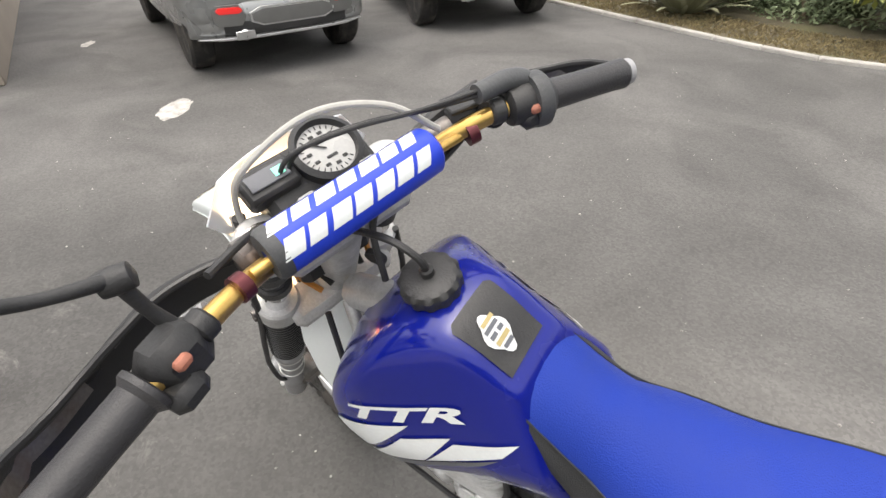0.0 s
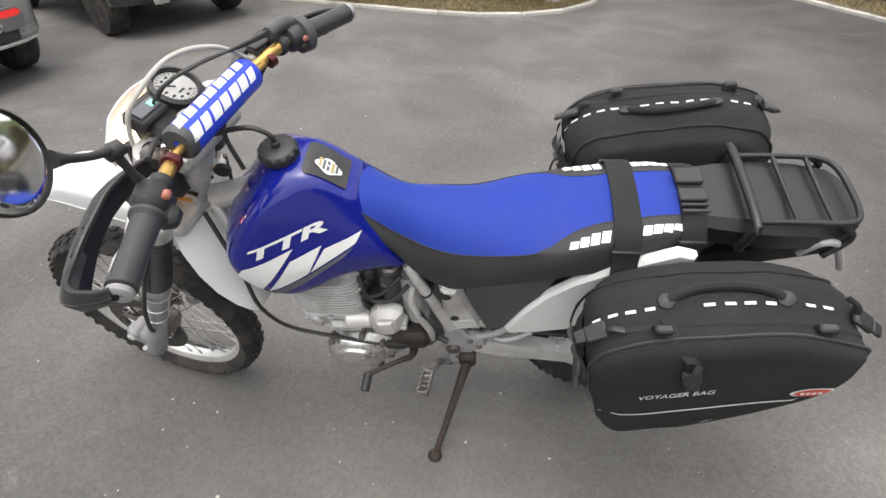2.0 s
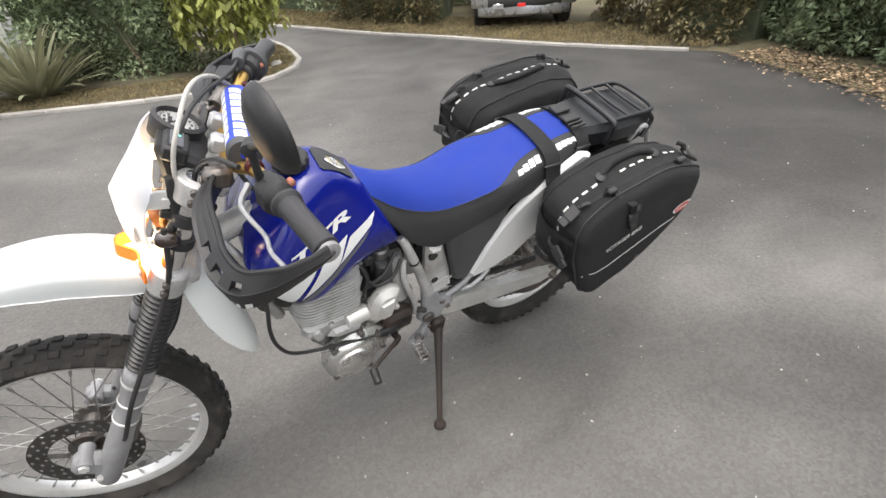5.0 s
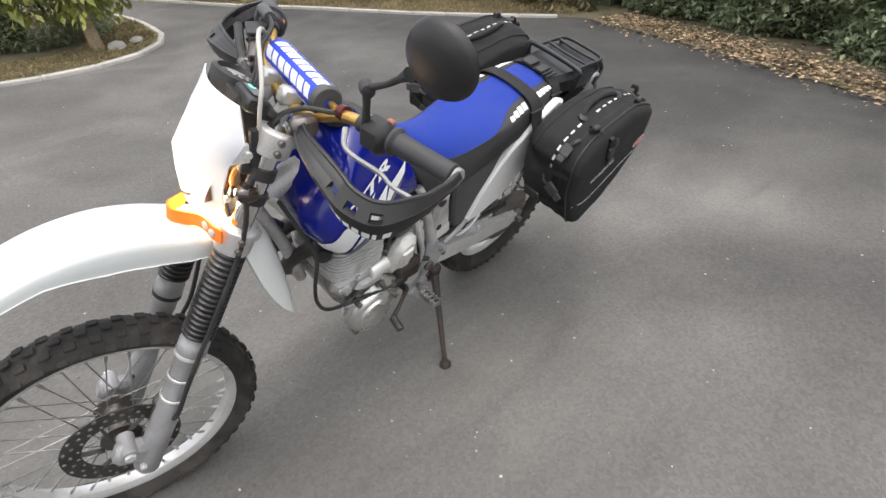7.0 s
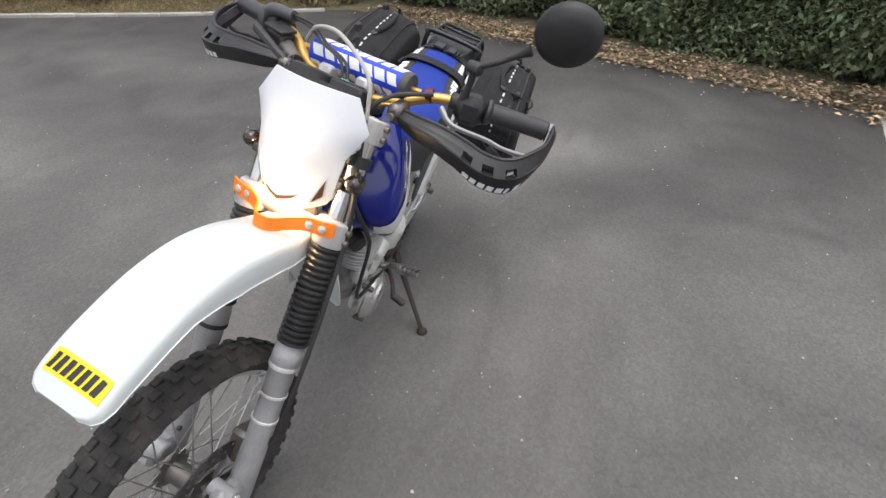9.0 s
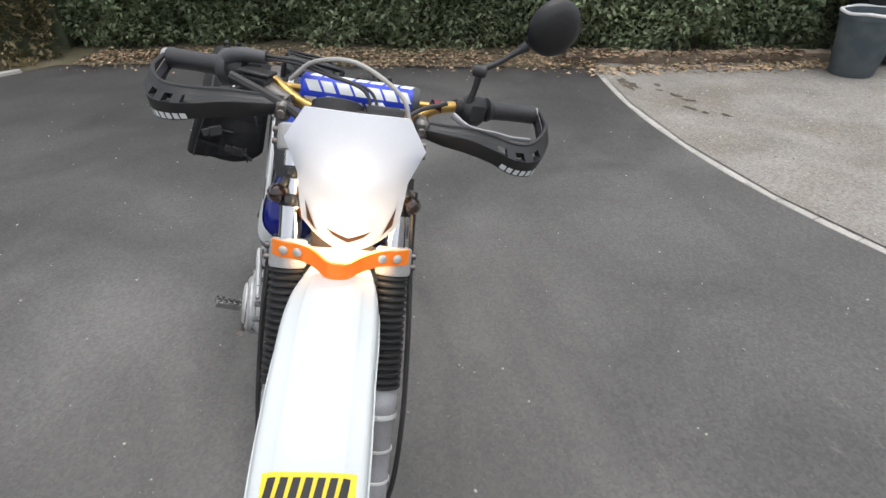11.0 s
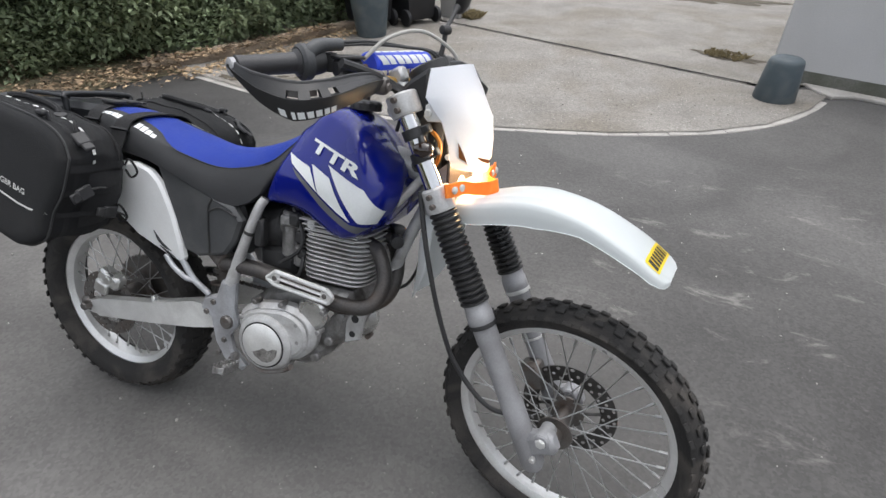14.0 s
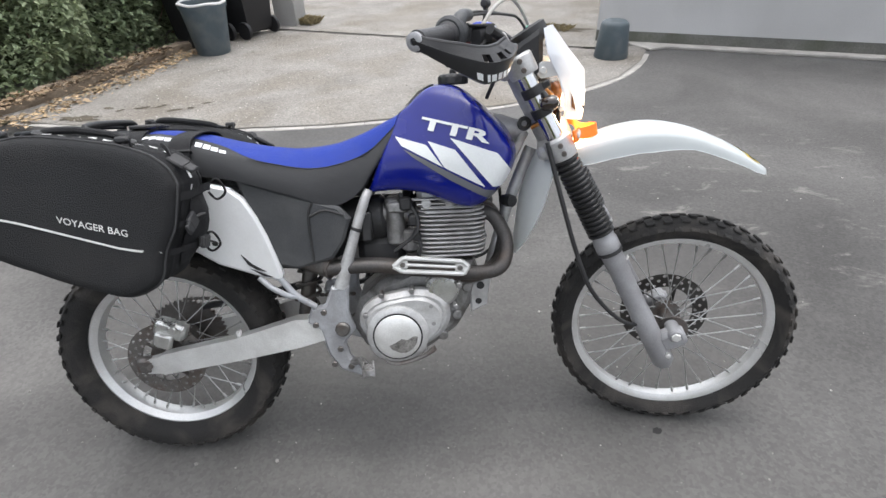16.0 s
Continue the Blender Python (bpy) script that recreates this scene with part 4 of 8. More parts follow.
for x, y, s in ((3.55, -6.75, 0.09), (3.75, -6.9, 0.07), (3.4, -6.62, 0.06), (0.3, -5.75, 0.1), (0.05, -5.9, 0.08)):
    g = G()
    g.lathe([(s * 0.6, -0.02), (s, s * 0.25), (s * 0.85, s * 0.6), (s * 0.4, s * 0.8)], (0, 0, 0), (0.2, 0.1, 1), 9)
    solo("stone", g, KERB, "pale loose stone among the planting", "stone", pose(x, y, 0.03, 0, 0, s * 4000), group="loose stones")

# ---- motorcycle ----
BLUE = mat("tank_blue", (0.003, 0.009, 0.19), 0.22, var=0.04, coat=0.7, spec=0.25, dirt=(0.006, 0.012, 0.22), dirt_amt=0.3)
SEATBLUE = mat("seat_vinyl_blue", (0.006, 0.031, 0.275), 0.64, spec=0.35, sheen=0.07, var=0.05, scale=14.0, bump=0.25, fine=500.0)
SEATBLACK = mat("seat_vinyl_black", (0.03, 0.031, 0.033), 0.62, var=0.15, bump=0.35, fine=500.0)
PLASTIC = mat("black_plastic", (0.022, 0.022, 0.023), 0.5, var=0.2, bump=0.12, fine=300.0, dirt=(0.07, 0.068, 0.065), dirt_amt=0.35, dirt_scale=12.0)
GUARDBLACK = mat("guard_plastic", (0.013, 0.013, 0.014), 0.42, var=0.15, bump=0.06, fine=300.0, dirt=(0.035, 0.034, 0.033), dirt_amt=0.3, dirt_scale=12.0)
GREYPLASTIC = mat("dark_grey_plastic", (0.055, 0.057, 0.06), 0.55, var=0.15, bump=0.15, fine=300.0, dirt=(0.11, 0.11, 0.105), dirt_amt=0.4, dirt_scale=9.0)
FENDER = mat("white_mudguard_plastic", (0.62, 0.655, 0.655), 0.36, var=0.015, bump=0.015, dirt=(0.54, 0.565, 0.555), dirt_amt=0.3, dirt_scale=5.0, trans=0.1)
WHITE = mat("white_plastic", (0.78, 0.79, 0.79), 0.35, var=0.03, bump=0.05, dirt=(0.62, 0.61, 0.58), dirt_amt=0.25, dirt_scale=7.0)
MASKWHITE = mat("white_mask_plastic", (0.79, 0.81, 0.85), 0.38, var=0.02, spec=0.35, trans=0.3)
# mudguard white, lightened to offset the shade behind the fork
FLAPWHITE = mat("white_flap_lightened", (0.83, 0.86, 0.85), 0.4, var=0.02, trans=0.08)
DECAL = mat("white_decal", (0.75, 0.77, 0.77), 0.35, var=0.04)
DECALGREY = mat("grey_decal", (0.12, 0.125, 0.14), 0.4, var=0.05)
SILVER = mat("silver_paint", (0.56, 0.56, 0.555), 0.42, 0.35, var=0.12, scale=14.0, bump=0.1, dirt=(0.16, 0.14, 0.12), dirt_amt=0.5, dirt_scale=14.0)
FORKGREY = mat("fork_grey", (0.36, 0.36, 0.37), 0.5, 0.25, var=0.1, dirt=(0.15, 0.14, 0.13), dirt_amt=0.35, dirt_scale=12.0)
POLISHED = mat("polished_casting", (0.72, 0.72, 0.7), 0.27, 0.85, var=0.1, bump=0.06, fine=200.0, dirt=(0.2, 0.18, 0.15), dirt_amt=0.35, dirt_scale=16.0)
ALU = mat("bare_aluminium", (0.78, 0.78, 0.76), 0.4, 0.5, var=0.08, bump=0.1, fine=260.0, dirt=(0.35, 0.33, 0.3), dirt_amt=0.3, dirt_scale=12.0)
RIM = mat("polished_rim", (0.78, 0.78, 0.77), 0.33, 0.55, var=0.08, dirt=(0.4, 0.38, 0.35), dirt_amt=0.3, dirt_scale=10.0)
CHROME = mat("chrome", (0.75, 0.75, 0.75), 0.08, 1.0, var=0.03)
STEELBRIGHT = mat("spoke_steel", (0.45, 0.45, 0.44), 0.35, 0.9, var=0.1)
SMOKED = mat("smoked_lens", (0.022, 0.012, 0.008), 0.15, var=0.1, coat=1.0)
CASTDARK = mat("grimy_casting", (0.34, 0.335, 0.33), 0.42, 0.6, var=0.18, scale=16.0, bump=0.15, fine=160.0, dirt=(0.05, 0.043, 0.036), dirt_amt=0.85, dirt_scale=13.0)
FRAMEGREY = mat("grey_frame_paint", (0.43, 0.44, 0.46), 0.36, 0.25, var=0.12, scale=14.0, bump=0.06, dirt=(0.13, 0.11, 0.095), dirt_amt=0.5, dirt_scale=12.0)
GAITER = mat("gaiter_rubber", (0.02, 0.02, 0.021), 0.34, var=0.15, bump=0.08, fine=260.0, dirt=(0.05, 0.047, 0.043), dirt_amt=0.3, dirt_scale=14.0)
RUST = mat("rusty_black_steel", (0.05, 0.042, 0.038), 0.6, 0.4, var=0.25, scale=16.0, bump=0.2, fine=180.0, dirt=(0.075, 0.05, 0.038), dirt_amt=0.7, dirt_scale=9.0)
DISC = mat("dark_disc_steel", (0.1, 0.097, 0.093), 0.4, 0.75, var=0.2, scale=20.0, dirt=(0.05, 0.042, 0.036), dirt_amt=0.6, dirt_scale=14.0)
STEEL = mat("dark_steel", (0.2, 0.19, 0.18), 0.45, 0.8, var=0.2, dirt=(0.12, 0.06, 0.03), dirt_amt=0.5, dirt_scale=18.0)
PIPE = mat("exhaust_pipe", (0.085, 0.08, 0.077), 0.5, 0.7, var=0.25, dirt=(0.17, 0.1, 0.06), dirt_amt=0.4, dirt_scale=7.0)
GOLD = mat("gold_anodised", (0.56, 0.36, 0.11), 0.33, 0.8, var=0.08)
ORANGE = mat("orange_strap", (1.0, 0.27, 0.025), 0.5, var=0.08, trans=0.15)
AMBER = mat("amber_lens", (0.22, 0.08, 0.02), 0.2, var=0.1, coat=1.0)
REDMETAL = mat("red_anodised", (0.12, 0.03, 0.035), 0.35, 0.6, var=0.1)
DIALWHITE = mat("dial_white", (0.4, 0.4, 0.39), 0.3, var=0.06)
SWITCHRED = mat("switch_red", (0.34, 0.13, 0.085), 0.55, var=0.15, scale=60.0)
MIRROR = mat("mirror_glass", (0.85, 0.86, 0.86), 0.02, 1.0, var=0.0)
PADBLUE = mat("pad_blue", (0.015, 0.05, 0.55), 0.42, var=0.05)
FABRIC = mat("bag_fabric", (0.019, 0.0195, 0.0205), 0.85, spec=0.3, var=0.2, scale=10.0, bump=0.5, fine=420.0, dirt=(0.034, 0.033, 0.032), dirt_amt=0.45, dirt_scale=6.0)
WEB = mat("black_webbing", (0.014, 0.014, 0.015), 0.8, var=0.15, bump=0.5, fine=600.0)
BADGETAN = mat("badge_tan", (0.45, 0.36, 0.16), 0.4, var=0.1)
WIREGLOW = mat("wire_lamp_glow", (0.5, 0.2, 0.035), 0.4, var=0.15)
# boot rubber, its grey raised to carry some of the sky's sheen
BOOTGREY = mat("rubber_with_sheen", (0.07, 0.072, 0.075), 0.5, var=0.12, bump=0.1, fine=260.0)
HOSEGREY = mat("grey_hose", (0.42, 0.41, 0.38), 0.5, var=0.08)
YELLOW = mat("yellow_sticker", (0.85, 0.62, 0.02), 0.4, var=0.03)
TAIL = mat("tail_plastic", (0.012, 0.013, 0.015), 0.38, var=0.1, bump=0.1)
RUBBERGRIP = mat("grip_rubber", (0.036, 0.035, 0.037), 0.42, var=0.1, bump=0.18, fine=420.0)
LEDGREEN = mat("display_green", (0.2, 0.75, 0.55), 0.3, var=0.02, emit=0.4)

LEAN, RAKE, STEER = -16.5, 27.5, -13.0
BIKE = pose(0.222, -0.069, 0.013) @ pose(0, 0, 0, 0, 0, 4.7) @ pose(0, 0, 0, LEAN)
AXIS = Vector((-math.sin(radians(RAKE)), 0, math.cos(radians(RAKE))))
FOOT = Vector((1.53, 0, 0))
S = Matrix.Translation(FOOT) @ Matrix.Rotation(radians(STEER), 4, AXIS) @ Matrix.Translation(-FOOT)
# the body sits a shade further over than the fork
BODY = Matrix.Translation((0, 0, 0.43)) @ pose(0, 0, 0, -2.0) @ Matrix.Translation((0, 0, -0.43))
bike = thing("motorcycle", "blue and white enduro motorcycle leaning on its side stand, headlight on", "motorcycle", BIKE)
RC, FC = Vector((-0.032, 0, 0.315)), Vector((1.437, 0, 0.328))


def knobs(g, c, R, w, n, rows, size):
    for i in range(n):
        for y, dr, off in rows:
            a = 2 * math.pi * (i + off) / n
            u = Vector((math.cos(a), 0, math.sin(a)))
            tilt = 0.0 if y == 0 else math.copysign(0.45 if abs(y) > 0.3 * w else 0.2, y)
            t = Vector((-u.z, 0, u.x))
            nn = (u * math.cos(tilt) + Vector((0, 1, 0)) * math.sin(tilt)).normalized()
            r = Matrix((t, nn.cross(t), nn)).transposed()
            g.box(c + u * (R - dr) + Vector((0, y, 0)), size, r, b=0.002)


def spoked_wheel(name, c, R, rim_r, w, m, n_knob, spoke_n=36, knob=(0.024, 0.014), hub_r=0.032, hub_w=0.05):
    g = G()
    g.lathe([(0.012, -hub_w - 0.02), (0.02, -hub_w - 0.02), (0.022, -hub_w), (hub_r + 0.014, -hub_w), (hub_r + 0.014, -hub_w + 0.006), (hub_r - 0.006, -hub_w + 0.012), (hub_r - 0.008, hub_w - 0.012),
             (hub_r + 0.014, hub_w - 0.006), (hub_r + 0.014, hub_w), (0.022, hub_w), (0.02, hub_w + 0.02), (0.012, hub_w + 0.02)], c, (0, 1, 0), 24)
    hub = part(name, g, STEEL, bike, m=m)
    g = G()
    g.lathe([(rim_r - 0.006, -0.28 * w), (rim_r + 0.012, -0.45 * w), (rim_r + 0.4 * (R - rim_r), -0.5 * w), (R - 0.028, -0.47 * w), (R - 0.014, -0.3 * w), (R - 0.01, 0),
             (R - 0.014, 0.3 * w), (R - 0.028, 0.47 * w), (rim_r + 0.4 * (R - rim_r), 0.5 * w), (rim_r + 0.012, 0.45 * w), (rim_r - 0.006, 0.28 * w)], c, (0, 1, 0), 72, caps=False)
    part("tyre", g, RUBBER, hub, "worn knobbly rubber tyre")
    g = G()
    knobs(g, c, R, w, n_knob, [(0, 0.006, 0), (-0.27 * w, 0.012, 0.5), (0.27 * w, 0.012, 0.5), (-0.46 * w, 0.03, 0.0), (0.46 * w, 0.03, 0.0)], (knob[0], 0.2 * w, knob[1]))
    tagged(part("tread", g, RUBBER, hub), kind="stuff")
    g = G()
    h = 0.26 * w
    g.lathe([(rim_r + 0.008, -h), (rim_r + 0.008, -h + 0.005), (rim_r - 0.006, -h + 0.007), (rim_r - 0.02, -0.3 * h), (rim_r - 0.02, 0.3 * h), (rim_r - 0.006, h - 0.007), (rim_r + 0.008, h - 0.005), (rim_r + 0.008, h),
             (rim_r - 0.008, h), (rim_r - 0.024, 0.62 * h), (rim_r - 0.028, 0), (rim_r - 0.024, -0.62 * h), (rim_r - 0.008, -h), (rim_r + 0.008, -h)], c, (0, 1, 0), 72, caps=False)
    part("rim", g, RIM, hub, "bare aluminium rim")
    # one spoke, laid round the hub in four lacings
    shapes = []
    for side in (-1, 1):
        for lean in (-1, 1):
            g = G()
            a0 = lean * 0.95
            p = Vector((hub_r * math.cos(a0), side * (hub_w - 0.005), hub_r * math.sin(a0)))
            q = Vector((rim_r - 0.03, side * 0.006, 0))
            g.tube([p, q], 0.0017, n=5, k=0)
            g.cyl(q.lerp(p, 0.075), q, 0.004, 6)
            shapes.append(mesh("spoke", g, STEELBRIGHT))
    for i in range(spoke_n):
        part("spoke", shapes[i % 4], STEELBRIGHT, hub, m=Matrix.Translation(c) @ Matrix.Rotation(-2 * math.pi * i / spoke_n, 4, "Y"))
    return hub


def drilled_disc(c, y, r0, r1, thick, cells, rows):
    """A brake disc, drilled through in rows of holes."""
    g = G()
    sq = [(-1, -1), (0, -1), (1, -1), (1, 0), (1, 1), (0, 1), (-1, 1), (-1, 0)]
    for i in range(cells):
        for j in range(rows):
            for sy in (-1, 1):
                out, inn = [], []
                hole = 0.42 if (i + j) % 2 == 0 else 0.0001
                for k, (u, v) in enumerate(sq):
                    a = 2 * math.pi * (i + 0.5 + u / 2) / cells
                    r = r0 + (r1 - r0) * (j + 0.5 + v / 2) / rows
                    out.append((c.x + r * math.cos(a), y + sy * thick / 2, c.z + r * math.sin(a)))
                    b = math.atan2(v, u)
                    a = 2 * math.pi * (i + 0.5 + hole * math.cos(b) * 0.8) / cells
                    r = r0 + (r1 - r0) * (j + 0.5 + hole * math.sin(b) * 0.8) / rows
                    inn.append((c.x + r * math.cos(a), y + sy * thick / 2, c.z + r * math.sin(a)))
                g.add(out + inn, [(k, (k + 1) % 8, 8 + (k + 1) % 8, 8 + k) for k in range(8)])
            o = len(g.v)
            g.f += [(o - 24 + k, o - 24 + (k + 1) % 8, o - 8 + (k + 1) % 8, o - 8 + k) for k in range(8)]
    n = cells * 2
    for r in (r0, r1):
        g.lathe([(r, -thick / 2), (r, thick / 2)], (c.x, y, c.z), (0, 1, 0), n, caps=False)
    for i in range(6):
        a = i * 1.047
        g.tube([(c.x + 0.04 * math.cos(a), y, c.z + 0.04 * math.sin(a)), (c.x + (r0 + 0.004) * math.cos(a + 0.25), y, c.z + (r0 + 0.004) * math.sin(a + 0.25))], 0.007, n=5, flat=0.4)
    return g


front_wheel = spoked_wheel("front_wheel", FC, 0.346, 0.287, 0.092, S, 46, knob=(0.022, 0.006))
part("brake_disc", drilled_disc(FC, 0.062, 0.085, 0.128, 0.004, 40, 3), DISC, front_wheel, "drilled steel brake disc")
rear_wheel = spoked_wheel("rear_wheel", RC, 0.332, 0.246, 0.128, None, 44, knob=(0.019, 0.0055), hub_r=0.04, hub_w=0.055)
part("brake_disc", drilled_disc(RC, -0.07, 0.07, 0.11, 0.004, 36, 3), STEEL, rear_wheel, "drilled steel brake disc")
g = G()
teeth = []
for i in range(48 * 2):
    r = 0.122 if i % 2 else 0.113
    teeth.append((RC.x + r * math.cos(i * math.pi / 48), RC.z + r * math.sin(i * math.pi / 48)))
g.prism(teeth, 0.072, 0.08, 0.001)
part("sprocket", g, STEEL, rear_wheel, "dark toothed rear sprocket")

g = G()
g.box((RC.x + 0.035, -0.078, RC.z + 0.098), (0.085, 0.045, 0.05), Euler((0, 0.35, 0)).to_matrix(), b=0.009)
g.box((RC.x + 0.02, -0.105, RC.z + 0.075), (0.05, 0.02, 0.045), Euler((0, 0.35, 0)).to_matrix(), b=0.006)
g.cyl((RC.x + 0.05, -0.10, RC.z + 0.105), (RC.x + 0.05, -0.112, RC.z + 0.105), 0.013, 14, 0.003)
part("rear_caliper", g, POLISHED, bike, "silver rear brake caliper")

# ---- fork and front end ----
FD = Vector((-0.4565, 0, 0.8897))
FORK0 = Vector((1.372, 0, 0.335))


def fk(s, y, fwd=0.0):
    return FORK0 + FD * s + Vector((0.8897, 0, 0.4565)) * fwd + Vector((0, y, 0))


for sy in (-1, 1):
    y = 0.102 * sy
    g = G()
    g.lathe([(0.02, -0.1), (0.03, -0.085), (0.0295, 0.08), (0.0275, 0.1), (0.0275, 0.25), (0.029, 0.255), (0.029, 0.3), (0.0325, 0.305), (0.0325, 0.335), (0.03, 0.34), (0.03, 0.36)], fk(0, y), FD, 28)
    g.box((1.425, y, 0.338), (0.075, 0.045, 0.06), rot_to((0.8897, 0, 0.4565)), b=0.012)
    g.cyl(fk(-0.005, y, 0.06) + Vector((0, -0.035 * sy, 0)), fk(-0.005, y, 0.06) + Vector((0, 0.027 * sy, 0)), 0.0195, 18, 0.004)
    leg = part("fork_leg", g, FORKGREY, bike, "silver-grey lower fork leg", m=S)
    g = G()
    g.lathe([(0.0335, 0.296), (0.034, 0.299), (0.034, 0.304), (0.0335, 0.307)], fk(0, y), FD, 24, caps=False)
    for s in (0.16, 0.225) if sy > 0 else ():
        g.lathe([(0.0285, s), (0.0305, s + 0.001), (0.0305, s + 0.006), (0.0285, s + 0.007)], fk(0, y), FD, 24, caps=False)
    part("band", g, PLASTIC if sy < 0 else ALU, leg)
    g = G()
    g.cyl(fk(-0.005, y, 0.06) + Vector((0, 0.028 * sy, 0)), fk(-0.005, y, 0.06) + Vector((0, 0.036 * sy, 0)), 0.013, 6, 0.002)
    part("bolt", g, ALU, leg)
    g = G()
    g.cyl(fk(-0.055, y, 0.02) + Vector((0, 0.02 * sy, 0)), fk(-0.055, y, 0.02) + Vector((0, 0.034 * sy, 0)), 0.008, 6, 0.002)
    part("bolt", g, ALU, leg)
    g = G()
    prof = []
    for i in range(19):
        s = 0.355 + i * 0.0137
        prof += [(0.028, s), (0.0355 - 0.0025 * i / 18, s + 0.004), (0.0355 - 0.0025 * i / 18, s + 0.008), (0.028, s + 0.0125)]
    g.lathe(prof, fk(0, y), FD, 28)
    part("fork_gaiter", g, GAITER, bike, "black ribbed rubber gaiter", m=S)
    g = G()
    g.cyl(fk(0.59, y), fk(0.86, y), 0.0215, 24)
    tube = part("fork_tube", g, CHROME, bike, "bright chromed upper fork tube", m=S)
    g = G()
    for s in (0.715, 0.768):
        g.lathe([(0.022, s - 0.012), (0.0275, s - 0.011), (0.0275, s + 0.011), (0.022, s + 0.012)], fk(0, y), FD, 20, caps=False)
        g.box(fk(s, y + 0.0 * sy, 0.03), (0.03, 0.018, 0.018), rot_to((0.8897, 0, 0.4565)), b=0.003)
    part("rubber_clamp", g, PLASTIC, tube)
    # turn signals on short stems
    g = G()
    e = Vector((1.064, 0.126 * sy, 0.994))
    g.cyl(fk(0.755, 0.112 * sy, 0.02), e, 0.008, 10)
    sig = part("turn_signal", g, PLASTIC, bike, m=S)
    g = G()
    g.lathe([(0.004, -0.026), (0.014, -0.02), (0.018, -0.005), (0.018, 0.008), (0.012, 0.017), (0.003, 0.02)], e, (1, 0, 0.2), 18)
    part("lens", g, SMOKED, sig, "smoked amber lens")

# triple clamps, stem, bar mounts
for s, name, dz in ((0.615, "lower_clamp", 0.045), (0.835, "upper_clamp", 0.038)):
    g = G()
    for y in (-0.102, 0.102):
        g.lathe([(0.034, s - dz / 2 - 0.006), (0.036, s - dz / 2), (0.036, s + dz / 2), (0.032, s + dz / 2 + 0.004)], fk(0, y), FD, 26)
        g.box(fk(s, y * 1.2), (0.03, 0.028, dz * 0.9), rot_to((0.8897, 0, 0.4565)), b=0.005)
    g.box(fk(s, 0, -0.022), (0.075, 0.2, dz * 0.85), rot_to((0.8897, 0, 0.4565)), b=0.012)
    clamp = part(name, g, SILVER, bike, "cast silver fork clamp", m=S)
    for y in (-1, 1):
        for ds in (-0.011, 0.011):
            g = G()
            c = fk(s + ds, y * 0.134, 0.005)
            g.cyl(c, c + Vector((0, 0.012 * y, 0)), 0.0065, 10, 0.001)
            part("bolt", g, STEEL, clamp)
g = G()
g.cyl(FOOT + AXIS * 0.98, FOOT + AXIS * 1.21, 0.034, 20)
part("head_tube", g, SILVER, bike, "silver steering head")
for y in (-0.045, 0.045):
    g = G()
    g.tube([fk(0.855, y, -0.02), fk(0.89, y, -0.03)], 0.016, n=12, k=0)
    g.box(fk(0.905, y, -0.03), (0.045, 0.03, 0.035), rot_to((0.8897, 0, 0.4565)), b=0.006)
    part("bar_mount", g, SILVER, bike, "silver handlebar clamp", m=S)

# ---- handlebar ----
# the bar sits a little lower on the left
BARC = Vector((0.9, 0, 1.12))
SB = S @ Matrix.Translation(BARC) @ pose(0, 0, 0, -0.9) @ Matrix.Translation(-BARC)
bar_half = [(0.93, 0, 1.110), (0.93, 0.06, 1.110), (0.914, 0.115, 1.119), (0.885, 0.165, 1.138), (0.866, 0.21, 1.143), (0.846, 0.27, 1.140), (0.796, 0.405, 1.130)]
# the right end sits a little higher
path = [(0.815, -0.358, 1.1475)] + [(x, -y, z + 0.014 * min(1.0, y / 0.2)) for x, y, z in reversed(bar_half[1:-1])] + bar_half
g = G()
g.tube(path, 0.0115, n=14, k=6)
handlebar = part("handlebar", g, GOLD, bike, "gold anodised handlebar", m=SB)
g = G()
g.tube([(0.886, -0.15, 1.143), (0.891, 0, 1.144), (0.886, 0.15, 1.143)], 0.007, n=10)
part("crossbar", g, GOLD, handlebar)
g = G()
PADC = Vector((0.893, 0.010, 1.146))
g.lathe([(0.012, -0.117), (0.026, -0.117), (0.0305, -0.112), (0.0305, 0.112), (0.026, 0.117), (0.012, 0.117)], PADC, (0, 1, 0), 36)
pad = part("bar_pad", g, PADBLUE, handlebar, "blue foam handlebar pad with white block print")
for sy in (1,):
    g = G()
    g.lathe([(0.008, 0.1185), (0.0275, 0.1185), (0.0312, 0.113), (0.0312, 0.103)], PADC, (0, sy, 0), 30, caps=False)
    part("end_cap", g, GREYPLASTIC, pad)


def pad_blocks(a0, a1, y0, y1, slant):
    """A row of seven white shapes bent round the pad, in place of its print."""
    n = 7
    pitch = (y1 - y0) / n
    for i in range(n):
        for u0, u1, w0, w1 in ((0, (0.82, 0.74, 0.84, 0.78, 0.84, 0.8, 0.7)[i], 0.04, 0.96),):
            g = G()
            rows = []
            for k in range(6):
                w = w0 + (w1 - w0) * k / 5
                a = a0 + (a1 - a0) * w
                sh = slant * (w - 0.5)
                rows.append([PADC + Vector((0.0312 * math.cos(a), y0 + pitch * (i + u) + sh, 0.0312 * math.sin(a))) for u in (u0, (u0 + u1) / 2, u1)])
            g.loft(rows, closed=False)
            part("print", g, DECAL, pad, "white block print")


for a0, a1 in ((radians(172), radians(128)), (radians(112), radians(68)), (radians(52), radians(8)), (radians(-10), radians(-54))):
    s = 1 if a1 > radians(60) else -1
    pad_blocks(a0, a1, 0.105 * s, -0.105 * s, -0.012 * s)

